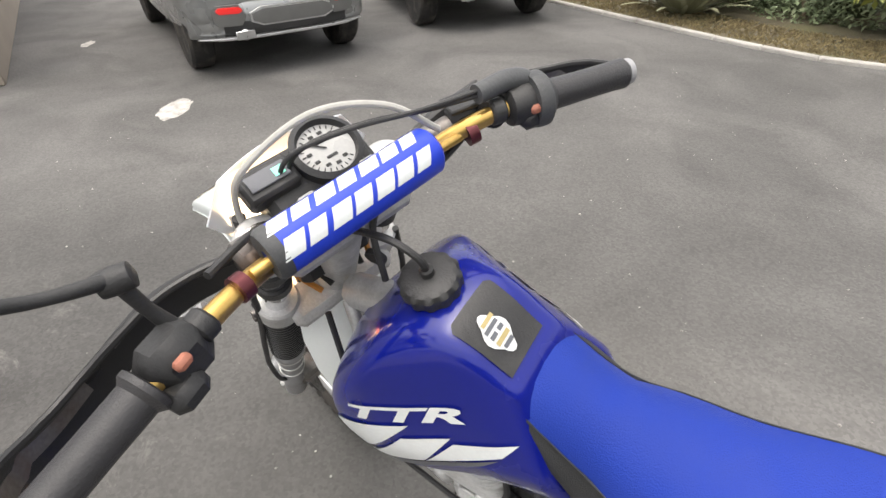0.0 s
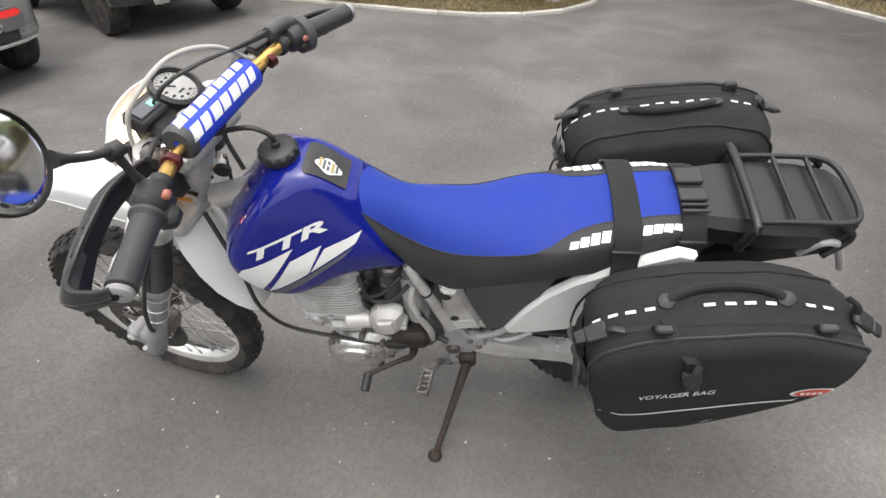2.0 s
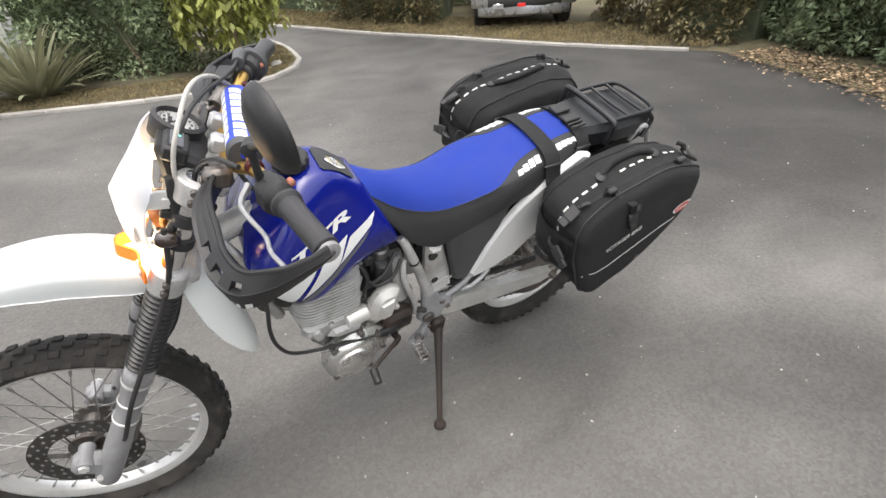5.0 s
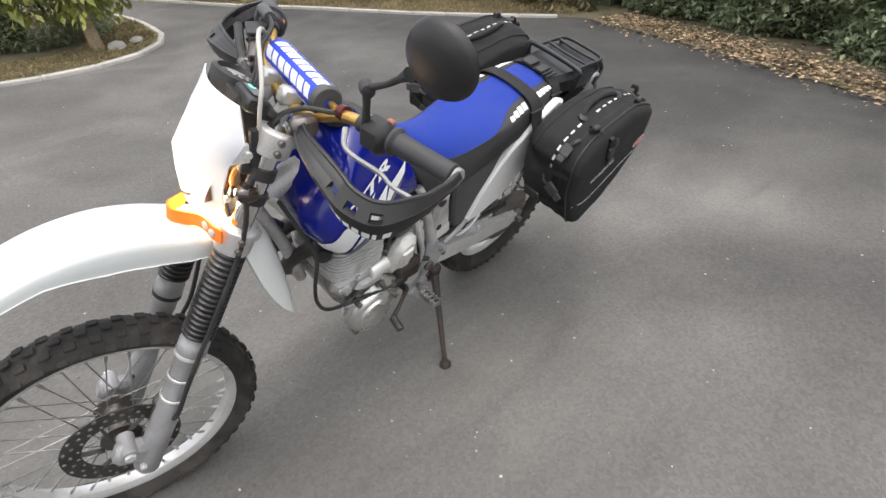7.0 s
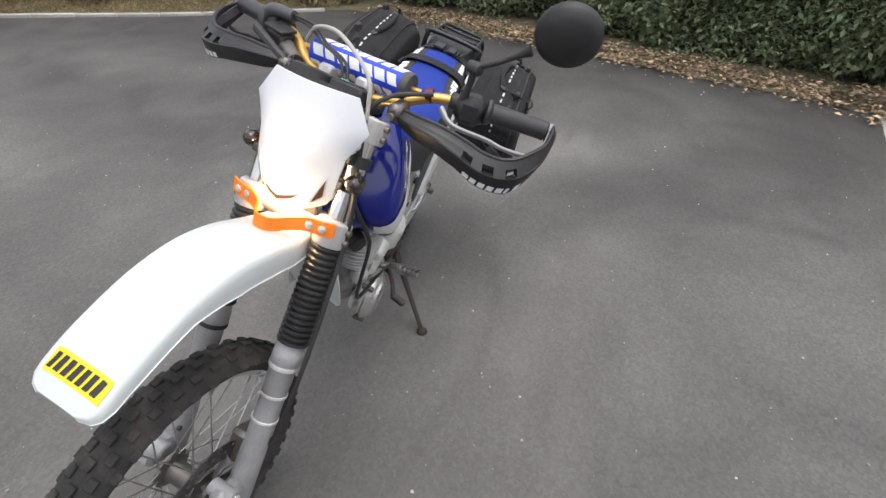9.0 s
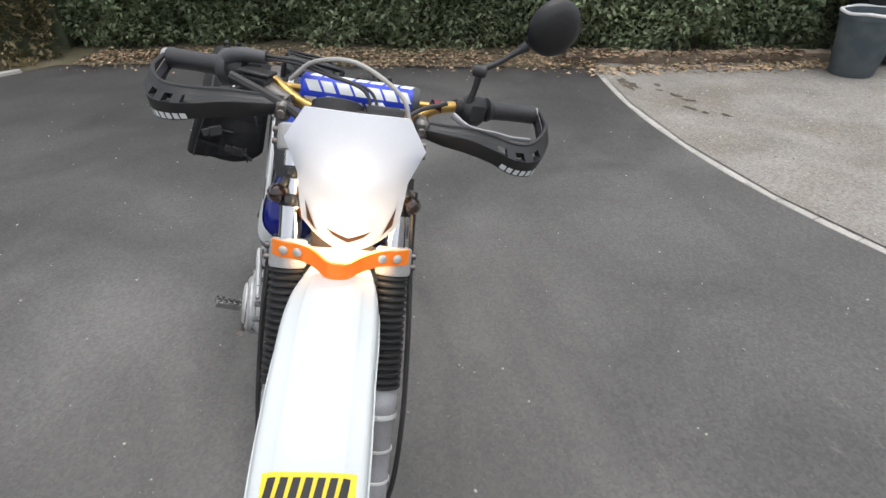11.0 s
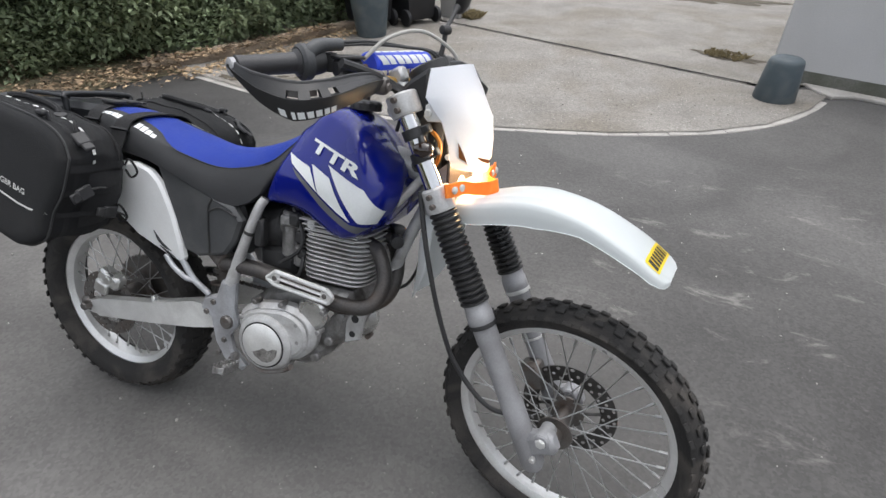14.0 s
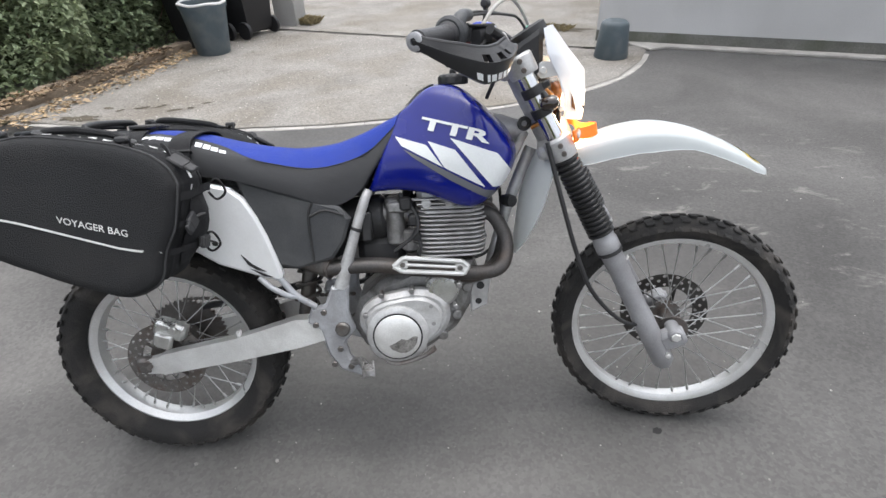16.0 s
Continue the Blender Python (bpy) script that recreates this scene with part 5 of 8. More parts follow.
for sy in (-1, 1):
    d = Vector((-0.331, 0.943 * sy, -0.065)).normalized()
    p0 = Vector((0.844, 0.277, 1.140)) if sy > 0 else Vector((0.848, -0.264, 1.154))
    g = G()
    g.lathe([(0.02, 0.0), (0.026, 0.002), (0.026, 0.008), (0.0205, 0.014), (0.0195, 0.06), (0.0195, 0.108), (0.0205, 0.128), (0.0165, 0.131)], p0, d, 28)
    grip = part("grip", g, RUBBERGRIP, handlebar, "worn grey-black rubber grip")
    g = G()
    e = p0 + d * 0.134
    g.lathe([(0.012, -0.004), (0.0175, -0.002), (0.0175, 0.006), (0.013, 0.009), (0.007, 0.009), (0.006, 0.004), (0.001, 0.004)], e, d, 24)
    part("bar_end", g, FORKGREY, grip, "silver bar-end cap")
    g = G()
    r = rot_to(d)
    if sy > 0:
        g.box(p0 - d * 0.03 + Vector((0.004, 0, -0.004)), (0.062, 0.05, 0.062), r, b=0.016)
        g.box(p0 - d * 0.02 + Vector((-0.018, 0, -0.022)), (0.04, 0.032, 0.03), r, b=0.01)
    else:
        g.lathe([(0.014, -0.052), (0.024, -0.048), (0.027, -0.03), (0.026, -0.014), (0.018, -0.01)], p0, d, 22)
        g.box(p0 - d * 0.03 + Vector((-0.014, 0, -0.014)), (0.03, 0.03, 0.03), r, b=0.01)
    g.cyl(p0 - d * 0.075, p0 - d * 0.055, 0.017, 16, 0.003)
    sw = part("switch_housing", g, PLASTIC, handlebar, "black switch housing")
    g = G()
    g.box(p0 - d * (0.034 if sy > 0 else 0.03) + Vector((-0.026, 0, 0.012 if sy > 0 else 0.002)), (0.017, 0.012, 0.012), r, b=0.0035)
    part("switch", g, SWITCHRED, sw, "faded red switch")
    # brake or clutch lever
    g = G()
    lev = [p0 - d * 0.08 + Vector((0.025, 0, -0.012)), p0 - d * 0.04 + Vector((0.055, 0, -0.026)), p0 + d * 0.03 + Vector((0.05, 0, -0.036)), p0 + d * 0.07 + Vector((0.058, 0, -0.04)), p0 + d * 0.12 + Vector((0.052, 0, -0.044))]
    g.tube(lev, [0.006, 0.0045, 0.004, 0.0038, 0.005], n=8, flat=1.3)
    part("lever", g, FORKGREY if sy > 0 else PLASTIC, handlebar, "slim control lever")

# right side: throttle drum, brake reservoir; left: clutch perch
g = G()
p0, d = Vector((0.848, -0.264, 1.154)), Vector((-0.331, -0.943, -0.065)).normalized()
g.lathe([(0.02, -0.02), (0.034, -0.018), (0.036, -0.012), (0.036, 0.0), (0.03, 0.006), (0.02, 0.006)], p0, d, 24)
drum = part("throttle_drum", g, GREYPLASTIC, handlebar, "black throttle housing")
g = G()
g.tube([p0 + Vector((0.012, 0.005, 0.0)), p0 + Vector((0.018, 0.01, 0.022)), p0 + Vector((0.024, 0.035, 0.034)), p0 + Vector((0.03, 0.085, 0.036))], [0.015, 0.0155, 0.014, 0.0125], n=14)
part("boot", g, BOOTGREY, drum, "rubber boot over the cables, greyed for sky sheen")
g = G()
g.lathe([(0.012, -0.042), (0.017, -0.04), (0.0185, -0.02), (0.0165, 0.0), (0.018, 0.03), (0.012, 0.032)], (0.926, -0.150, 1.132), (0.5, 0.85, -0.25), 18)
g.cyl((0.941, -0.13, 1.125), (0.958, -0.118, 1.12), 0.009, 12, 0.002)
part("master_cylinder", g, STEEL, handlebar, "dull grey brake master cylinder")
g = G()
g.box((0.908, -0.19, 1.146), (0.06, 0.036, 0.04), rot_to((0.3, 1, 0)), b=0.008)
g.box((0.908, -0.19, 1.168), (0.064, 0.04, 0.007), rot_to((0.3, 1, 0)), b=0.003)
g.lathe([(0.012, -0.012), (0.019, -0.011), (0.019, 0.011), (0.012, 0.012)], (0.876, -0.205, 1.155), (-0.33, 0.94, 0), 18)
part("brake_reservoir", g, PLASTIC, handlebar, "black brake fluid reservoir")
for sy in (-1, 1):
    g = G()
    g.lathe([(0.0115, -0.007), (0.0155, -0.007), (0.0155, 0.007), (0.0115, 0.007)], (0.881, 0.166 * sy, 1.142), (-0.3, 1 * sy, 0.12), 14)
    part("bar_ring", g, REDMETAL, handlebar, "dark red anodised clamp")

# ---- hand guards ----
def hand_guard(sy):
    """A curved plastic shield in front of the grip on a bent metal strip, with openings cut in the upper half."""
    prof = [((0.945, 0.12, 1.111), 0.013, 0.013), ((0.97, 0.18, 1.113), 0.015, 0.024), ((0.978, 0.235, 1.110), 0.018, 0.028), ((0.975, 0.285, 1.095), 0.024, 0.027), ((0.966, 0.338, 1.076), 0.030, 0.032), ((0.936, 0.388, 1.072), 0.033, 0.035),
            ((0.888, 0.416, 1.097), 0.026, 0.026), ((0.827, 0.417, 1.1235), 0.013, 0.016), ((0.80, 0.41, 1.134), 0.011, 0.012)]
    # the right one sits a little higher, most at its broad end
    rise = (0.012, 0.012, 0.012, 0.016, 0.027, 0.027, 0.016, 0.012, 0.012) if sy < 0 else (0,) * 9
    short = (1, 1, 1, 1, 0.985, 0.965, 0.955, 0.95, 0.95) if sy < 0 else (1,) * 9
    pts = smooth_path([Vector((p[0], p[1] * k, p[2] + r)) for (p, _, _), r, k in zip(prof, rise, short)], 5)
    n = len(pts)
    up = [interp(i / (n - 1), [j / (len(prof) - 1) for j in range(len(prof))], [a for _, a, _ in prof]) for i in range(n)]
    dn = [interp(i / (n - 1), [j / (len(prof) - 1) for j in range(len(prof))], [a for _, _, a in prof]) for i in range(n)]
    g = G()
    rings = []
    for i, p in enumerate(pts):
        t = (pts[min(i + 1, n - 1)] - pts[max(i - 1, 0)]).normalized()
        out = t.cross(Vector((0, 0, 1))).normalized()
        if out.x < 0 and out.y < 0.2:
            out = -out
        th = 0.0045
        back = 0.024 * math.sin(math.pi * min(1.0, i / (n * 0.78))) ** 0.8 if i < n * 0.78 else 0.0
        top = p + Vector((0, 0, up[i] * 0.92)) - out * back
        rings.append([top - out * th, top + out * th, p + out * (th + 0.006), p - Vector((0, 0, dn[i])) + out * (th - 0.004), p - Vector((0, 0, dn[i] + 0.002)) - out * (th + 0.006), p - out * th])
    lower = [[r[2] + Vector((0, 0, 0.004)), r[2], r[3], r[4], r[5], r[5] + Vector((0, 0, 0.004))] for r in rings]
    g.loft([[(q.x, q.y * sy, q.z) for q in r] for r in lower])
    rim = [((r[0] + r[1]) / 2) for r in rings]
    g.tube([(q.x, q.y * sy, q.z) for q in rim], 0.0048, n=8, k=0)
    mids = [(r[0].lerp(r[5], 0.4), r[1].lerp(r[2], 0.4)) for r in rings]
    g.loft([[(q.x, q.y * sy, q.z) for q in (r[0], r[1], b, a)] for r, (a, b) in zip(rings, mids)])
    for u0, u1 in ((0.0, 0.42), (0.47, 0.505), (0.565, 0.6), (0.65, 1.0)):
        i0, i1 = int(u0 * (n - 1)), max(int(u0 * (n - 1)) + 1, int(u1 * (n - 1)))
        g.loft([[(q.x, q.y * sy, q.z) for q in (a, b, r[2], r[5])] for r, (a, b) in list(zip(rings, mids))[i0:i1 + 1]])
    hg = part("hand_guard", g, GUARDBLACK, bike, "black plastic hand guard with white block print", m=SB)
    g = G()
    g.box((0.945, 0.135 * sy, 1.115), (0.05, 0.03, 0.04), b=0.008)
    g.cyl((0.97, 0.135 * sy, 1.112), (0.976, 0.135 * sy, 1.112), 0.009, 10, 0.002)
    part("mount", g, STEEL, hg)
    # the bent metal strip inside, bare at its edges
    g = G()
    strip = []
    for i in range(int(n * 0.5), n):
        r = rings[i]
        c = (r[5] + r[0]) / 2 if i < n * 0.7 else r[5]
        strip.append([c + Vector((0, 0, dz)) - (r[2] - r[5]).normalized() * dx for dz, dx in ((0.0105, 0.001), (0.0105, 0.0035), (-0.0105, 0.0035), (-0.0105, 0.001))])
    g.loft([[(q.x, q.y * sy, q.z) for q in r] for r in strip])
    part("strip", g, STEEL, hg, "dull metal strip")
    return hg, rings, pts, dn


for sy in (-1, 1):
    hg, rings, pts, dn = hand_guard(sy)
    n = len(rings)
    a, b = n * 0.41, n * 0.67
    for k in range(7):
        u0 = a + (b - a) * k / 7
        u1 = u0 + (b - a) / 7 * (0.78, 0.7, 0.74, 0.72, 0.76, 0.4, 0.74)[k]
        quad = []
        for u, v in ((u0 + 0.25, 0.52), (u1 + 0.25, 0.52), (u1, 0.9), (u0, 0.9)):
            i = min(int(u), n - 2)
            lo = rings[i][2].lerp(rings[i + 1][2], u - i)
            hi = rings[i][3].lerp(rings[i + 1][3], u - i)
            t = (rings[i + 1][2] - rings[i][2]).normalized()
            out = t.cross(hi - lo).normalized()
            if out.x < 0:
                out = -out
            q = lo.lerp(hi, v) + out * 0.0015
            quad.append((q.x, q.y * sy, q.z))
        g = G()
        g.add(quad, [(0, 1, 2, 3)])
        part("print", g, DECAL, hg, "white block print")

# ---- mirror ----
g = G()
g.tube([(0.872, 0.232, 1.145), (0.876, 0.241, 1.185), (0.878, 0.245, 1.218)], [0.009, 0.0065, 0.0075], n=12)
g.lathe([(0.006, -0.015), (0.0115, -0.013), (0.013, 0), (0.0115, 0.013), (0.006, 0.015)], (0.878, 0.245, 1.226), (0.3, 1, 0), 16)
g.tube([(0.878, 0.245, 1.228), (0.868, 0.285, 1.249), (0.862, 0.315, 1.27), (0.858, 0.335, 1.285)], [0.0075, 0.0055, 0.006, 0.0115], n=12)
mir = part("mirror", g, PLASTIC, bike, "round black mirror on a jointed arm", m=SB)
MC, MN = Vector((0.843, 0.388, 1.325)), Vector((-0.954, -0.295, 0.15)).normalized()
mu = Vector((0, 0, 1)).cross(MN).normalized()
mw = MN.cross(mu)


def oval(r, h, k=1.0):
    return [MC + MN * h + r * (math.cos(a) * mu * 1.0 * k + math.sin(a) * mw * 0.95) for a in [2 * math.pi * j / 36 for j in range(36)]]


g = G()
g.loft([oval(0.008, -0.026), oval(0.035, -0.022), oval(0.055, -0.012), oval(0.0605, -0.002), oval(0.0605, 0.003), oval(0.0585, 0.004), oval(0.058, 0.002)])
part("shell", g, GUARDBLACK, mir)
g = G()
g.loft([oval(0.0585, 0.0015), oval(0.058, 0.003), oval(0.044, 0.0056), oval(0.03, 0.0074), oval(0.016, 0.0085), oval(0.004, 0.0089)])
part("glass", g, MIRROR, mir, "convex mirror glass", angle=70)

# ---- headlight mask ----
MASKY = 0.013
MASKCOLS = 17


def mask_surface(inset):
    """Rows of points from the brow to the jaw: a bowed shell, broadest below the brow."""
    half = [((1.045, 0.094, 1.157), (1.066, 1.162)), ((1.056, 0.128, 1.102), (1.106, 1.108)), ((1.066, 0.116, 1.078), (1.128, 1.082)), ((1.083, 0.100, 1.048), (1.149, 1.055)),
            ((1.099, 0.094, 1.000), (1.154, 1.005)), ((1.102, 0.089, 0.966), (1.154, 0.960)), ((1.100, 0.075, 0.946), (1.150, 0.932))]
    rows = []
    for (xe, ye, ze), (xc, zc) in half:
        row = []
        for k in range(MASKCOLS):
            u = 2 * k / (MASKCOLS - 1) - 1
            x = xc + (xe - xc) * abs(u) ** 1.75
            row.append((x - inset * (1 - 0.3 * abs(u)), MASKY - u * ye * (1 - inset * 2), zc + (ze - zc) * u * u))
        rows.append(row)
    fine = []
    for a, b in zip(rows, rows[1:]):
        for t in (0.0, 0.5):
            fine.append([tuple(p + (q - p) * t for p, q in zip(v, w)) for v, w in zip(a, b)])
    return fine + [rows[-1]]


g = G()
outer, inner = mask_surface(0), mask_surface(0.004)
cols, deep = MASKCOLS, len(outer)
shell = [(i * cols + j, i * cols + j + 1, (i + 1) * cols + j + 1, (i + 1) * cols + j) for i in range(deep - 1) for j in range(cols - 1)]
for lay in (outer, inner):
    o = len(g.v)
    g.v += [p for r in lay for p in r]
    g.f += [tuple(i + o for i in q) for q in shell]
k = deep * cols
border = list(range(cols)) + [i * cols + cols - 1 for i in range(1, deep)] + [(deep - 1) * cols + j for j in range(cols - 2, -1, -1)] + [i * cols for i in range(deep - 2, 0, -1)]
g.f += [(a, b, b + k, a + k) for a, b in zip(border, border[1:] + border[:1])]
mask = part("headlight_mask", g, MASKWHITE, bike, "white plastic headlight mask with the lamp lit below", m=S, angle=45)
for sy in (-1, 1):
    g = G()
    g.prism([(1.030, 1.077), (1.040, 1.084), (1.074, 1.086), (1.088, 1.05), (1.04, 1.045), (1.028, 1.056)], MASKY + sy * 0.088, MASKY + sy * 0.096, 0.002)
    part("side_arm", g, WHITE, mask)
    g = G()
    g.cyl((1.044, MASKY + sy * 0.096, 1.064), (1.044, MASKY + sy * 0.103, 1.064), 0.009, 12, 0.002)
    part("bolt", g, ALU, mask)
    g = G()
    g.cyl((1.092, MASKY + sy * 0.078, 0.972), (1.092, MASKY + sy * 0.088, 0.972), 0.007, 12, 0.002)
    part("bolt", g, ALU, mask)
# narrow amber windows in the jaw, and a chevron slot between them
mask_src = G()
mask_src.v, mask_src.f = [p for r in outer for p in r], shell
for sy in (-1, 1):
    part("window_frame", on_surface(mask_src, [[(MASKY + y * sy, z) for y, z in ((0.0845, 1.022), (0.054, 0.953), (0.079, 0.973))]], 0, 1, 0.0012, 2), WHITE, mask, "raised white window edge")
    part("window", on_surface(mask_src, [[(MASKY + y * sy, z) for y, z in ((0.080, 1.010), (0.059, 0.960), (0.076, 0.974))]], 0, 1, 0.0024, 2), AMBER, mask, "small amber window")
part("slot", on_surface(mask_src, [[(MASKY + y, z) for y, z in ((-0.04, 0.973), (0.0, 0.962), (0.04, 0.973), (0.028, 0.963), (0.0, 0.952), (-0.028, 0.963))]], 0, 1, 0.0015, 2), AMBER, mask, "amber chevron slot")
g = G()
rows = []
for i in range(5):
    z = 0.99 - i * 0.009
    hw = 0.047 - 0.0015 * i
    rows.append([(1.133 - 0.09 * (y / hw) ** 2 * hw, y, z + (0.006 * abs(y) / hw)) for y in [hw * (j - 4) / 4 for j in range(9)]])
g.loft(rows, closed=False)
lens_mat = mat("lit_headlight", (1.0, 0.86, 0.62), 0.2, var=0.0, emit=6.0)
part("headlight_lens", g, lens_mat, mask, "lit warm headlight glass")
bulb = new("headlight_bulb", bpy.data.lights.new("headlight_bulb", "POINT"))
bulb.data.energy, bulb.data.shadow_soft_size, bulb.data.color = 0.75, 0.015, (1.0, 0.62, 0.27)
bulb.parent, bulb.matrix_local = bike, S @ Matrix.Translation((1.12, MASKY, 0.944))
# plate added only to block the bulb's reflection on the tank
g = G()
g.box((1.088, 0, 0.925), (0.008, 0.12, 0.1), b=0.003)
part("lamp_bracket", g, PLASTIC, mask, "added black plate that keeps the bulb's light off the tank", m=None)

high = new("headlight_bulb", bpy.data.lights.new("headlight_bulb", "POINT"))
high.data.energy, high.data.shadow_soft_size, high.data.color = 0.65, 0.012, (1.0, 0.82, 0.58)
high.parent, high.matrix_local = bike, S @ Matrix.Translation((1.108, MASKY, 0.992))
g = G()
g.lathe([(0.012, -0.04), (0.03, -0.037), (0.042, -0.024), (0.046, 0.0), (0.043, 0.0), (0.039, -0.022), (0.026, -0.033), (0.01, -0.036)], (1.09, MASKY, 0.985), (0.97, 0, -0.2), 28)
part("headlight_bowl", g, AMBER, mask, "dark headlight bowl")
g = G()
g.box((1.045, 0, 0.985), (0.04, 0.13, 0.11), b=0.012)
part("wiring_block", g, PLASTIC, bike, "black wiring block behind the headlight", m=S)
# the outermost wires are coloured amber for the headlight's glow on them
for k in range(6):
    g = G()
    y = -0.06 + 0.024 * k
    g.tube([(1.03, y, 1.03), (1.07, y * 1.2, 1.0), (1.06, y * 1.1, 0.95), (1.02, y * 0.8, 0.92)], 0.005, n=6)
    part("wire", g, (WIREGLOW, PLASTIC, WEB, PLASTIC, WEB, WIREGLOW)[k], bike, "thin wire behind the headlight", m=S)

# gauge pod behind the mask
g = G()
g.prism([(0.962, 1.104), (0.985, 1.126), (1.034, 1.157), (1.042, 1.146), (1.044, 1.06), (1.02, 1.02), (0.972, 1.045)], -0.084, 0.078, 0.01)
pod = part("gauge_pod", g, PLASTIC, bike, "black instrument pod behind the mask", m=S)
DN = Vector((-0.5, 0, 0.86)).normalized()
DC = Vector((1.005, -0.026, 1.146))
g = G()
g.lathe([(0.03, -0.035), (0.046, -0.03), (0.048, 0), (0.048, 0.008), (0.04, 0.012), (0.037, 0.002), (0.001, 0.002)], DC, DN, 32)
part("speedometer", g, PLASTIC, pod, "round speedometer with white dial")
g = G()
g.lathe([(0.037, 0.0025), (0.001, 0.003)], DC, DN, 32)
part("dial", g, DIALWHITE, pod)
g = G()
du = DN.cross(Vector((0, 1, 0))).normalized()
for i in range(22):
    a = i * 0.235 - 0.7
    p = du * math.cos(a) + Vector((0, 1, 0)) * math.sin(a)
    g.tube([DC + DN * 0.0036 + p * 0.030, DC + DN * 0.0036 + p * 0.0345], 0.0008, n=4, k=0)
g.tube([DC + DN * 0.005, DC + DN * 0.005 + (du * -0.6 + Vector((0, 0.7, 0))) * 0.034], 0.0012, n=4, k=0)
g.box(DC + DN * 0.0035 - du * 0.014, (0.008, 0.02, 0.002), rot_to(du, DN), b=0.0005)
for i in range(9):
    a = i * 0.57 - 0.6
    p = du * math.cos(a) + Vector((0, 1, 0)) * math.sin(a)
    g.box(DC + DN * 0.0035 + p * 0.0245, (0.0045, 0.007, 0.001), rot_to(du, DN), b=0.0003)
g.box(DC + DN * 0.0035 + du * 0.012, (0.004, 0.016, 0.001), rot_to(du, DN), b=0.0003)
part("dial_marks", g, INK, pod)
g = G()
g.box((1.009, 0.06, 1.142), (0.044, 0.072, 0.03), rot_to((0.86, 0, 0.5)), b=0.005)
part("indicator_box", g, PLASTIC, pod)
g = G()
g.box((1.001, 0.06, 1.1575), (0.022, 0.054, 0.002), rot_to((0.86, 0, 0.5)), b=0.0005)
part("display", g, DECALGREY, pod, "grey display window")
g = G()
g.box((1.0, 0.045, 1.1583), (0.012, 0.014, 0.002), rot_to((0.86, 0, 0.5)), b=0.0005)
part("indicator", g, LEDGREEN, pod, "green indicator light")

# ---- orange strap and front mudguard ----
g = G()
strap = smooth_path([(1.122, -0.125, 0.912), (1.131, -0.104, 0.912), (1.135, -0.08, 0.912), (1.139, -0.058, 0.908), (1.149, -0.041, 0.904), (1.168, -0.028, 0.905), (1.183, -0.016, 0.908), (1.187, 0.0, 0.909), (1.182, 0.014, 0.907), (1.166, 0.024, 0.903), (1.148, 0.038, 0.902), (1.139, 0.058, 0.907), (1.135, 0.08, 0.912), (1.131, 0.104, 0.912), (1.122, 0.128, 0.912)], 5)
rings = []
for i, p in enumerate(strap):
    t = (strap[min(i + 1, len(strap) - 1)] - strap[max(i - 1, 0)]).normalized()
    o = t.cross(Vector((0, 0, 1))).normalized() * 0.0022
    h = Vector((-0.003, 0, 0.0145))
    rings.append([p + o + h, p - o + h, p - o - h, p + o - h])
g.loft(rings)
ost = part("strap_bracket", g, ORANGE, bike, "orange plastic strap bolted over the mudguard", m=S, angle=50)
for y in (-0.104, -0.078, 0.078, 0.106):
    g = G()
    x = interp(abs(y), [0.08, 0.107], [1.1365, 1.1325])
    g.lathe([(0.0085, 0), (0.0085, 0.003), (0.005, 0.005), (0.001, 0.005)], (x, y, 0.912), (0.95, 0.3 * (1 if y > 0 else -1), 0.1), 12)
    part("bolt", g, ALU, ost)

fx = [1.075, 1.12, 1.178, 1.243, 1.322, 1.416, 1.514, 1.566, 1.584, 1.594, 1.600]
fz = [0.866, 0.872, 0.888, 0.908, 0.918, 0.903, 0.864, 0.834, 0.822, 0.815, 0.811]
fw = [0.06, 0.068, 0.075, 0.079, 0.079, 0.076, 0.076, 0.075, 0.071, 0.062, 0.044]
fdrop = [0.045, 0.05, 0.056, 0.058, 0.056, 0.036, 0.030, 0.024, 0.018, 0.013, 0.008]
centre = smooth_path([(x, 0, z) for x, z in zip(fx, fz)], 4)


def guard_ring(p, w, drop, th):
    ring = []
    half = [(-1.03, 1.0), (-1.0, 0.98), (-0.985, 0.7), (-0.955, 0.36), (-0.9, 0.17), (-0.82, 0.11), (-0.68, 0.09), (-0.6, 0.0), (-0.56, -0.03), (-0.3, -0.05)]
    shape = half + [(0, -0.055)] + [(-u, v) for u, v in reversed(half)]
    for u, v in shape:
        ring.append((p.x, u * w, p.z - v * drop))
    for u, v in reversed(shape):
        ring.append((p.x, u * (w - th), p.z - v * drop - (th if abs(u) < 0.95 else 0)))
    return ring


g = G()
m = len(centre)
g.loft([guard_ring(p, interp(p.x, fx, fw), interp(p.x, fx, fdrop), 0.004) for p in centre])
fender = part("front_mudguard", g, FENDER, bike, "long white plastic front mudguard", m=S, angle=42)
fender_src = g
g = on_surface(fender_src, [[(1.545, -0.057), (1.577, -0.057), (1.577, 0.06), (1.545, 0.06)]], 2, 1, 0.0012, 3)
stk = part("sticker", g, YELLOW, fender, "yellow sticker with black block print")
polys = []
for i in range(7):
    y0 = -0.051 + 0.0153 * i
    polys.append([(1.550, y0 + 0.002), (1.572, y0 - 0.003), (1.572, y0 + 0.0075), (1.550, y0 + 0.0115)])
for poly in polys:
    part("print", on_surface(fender_src, [poly], 2, 1, 0.0022, 1), INK, stk, "black block print")
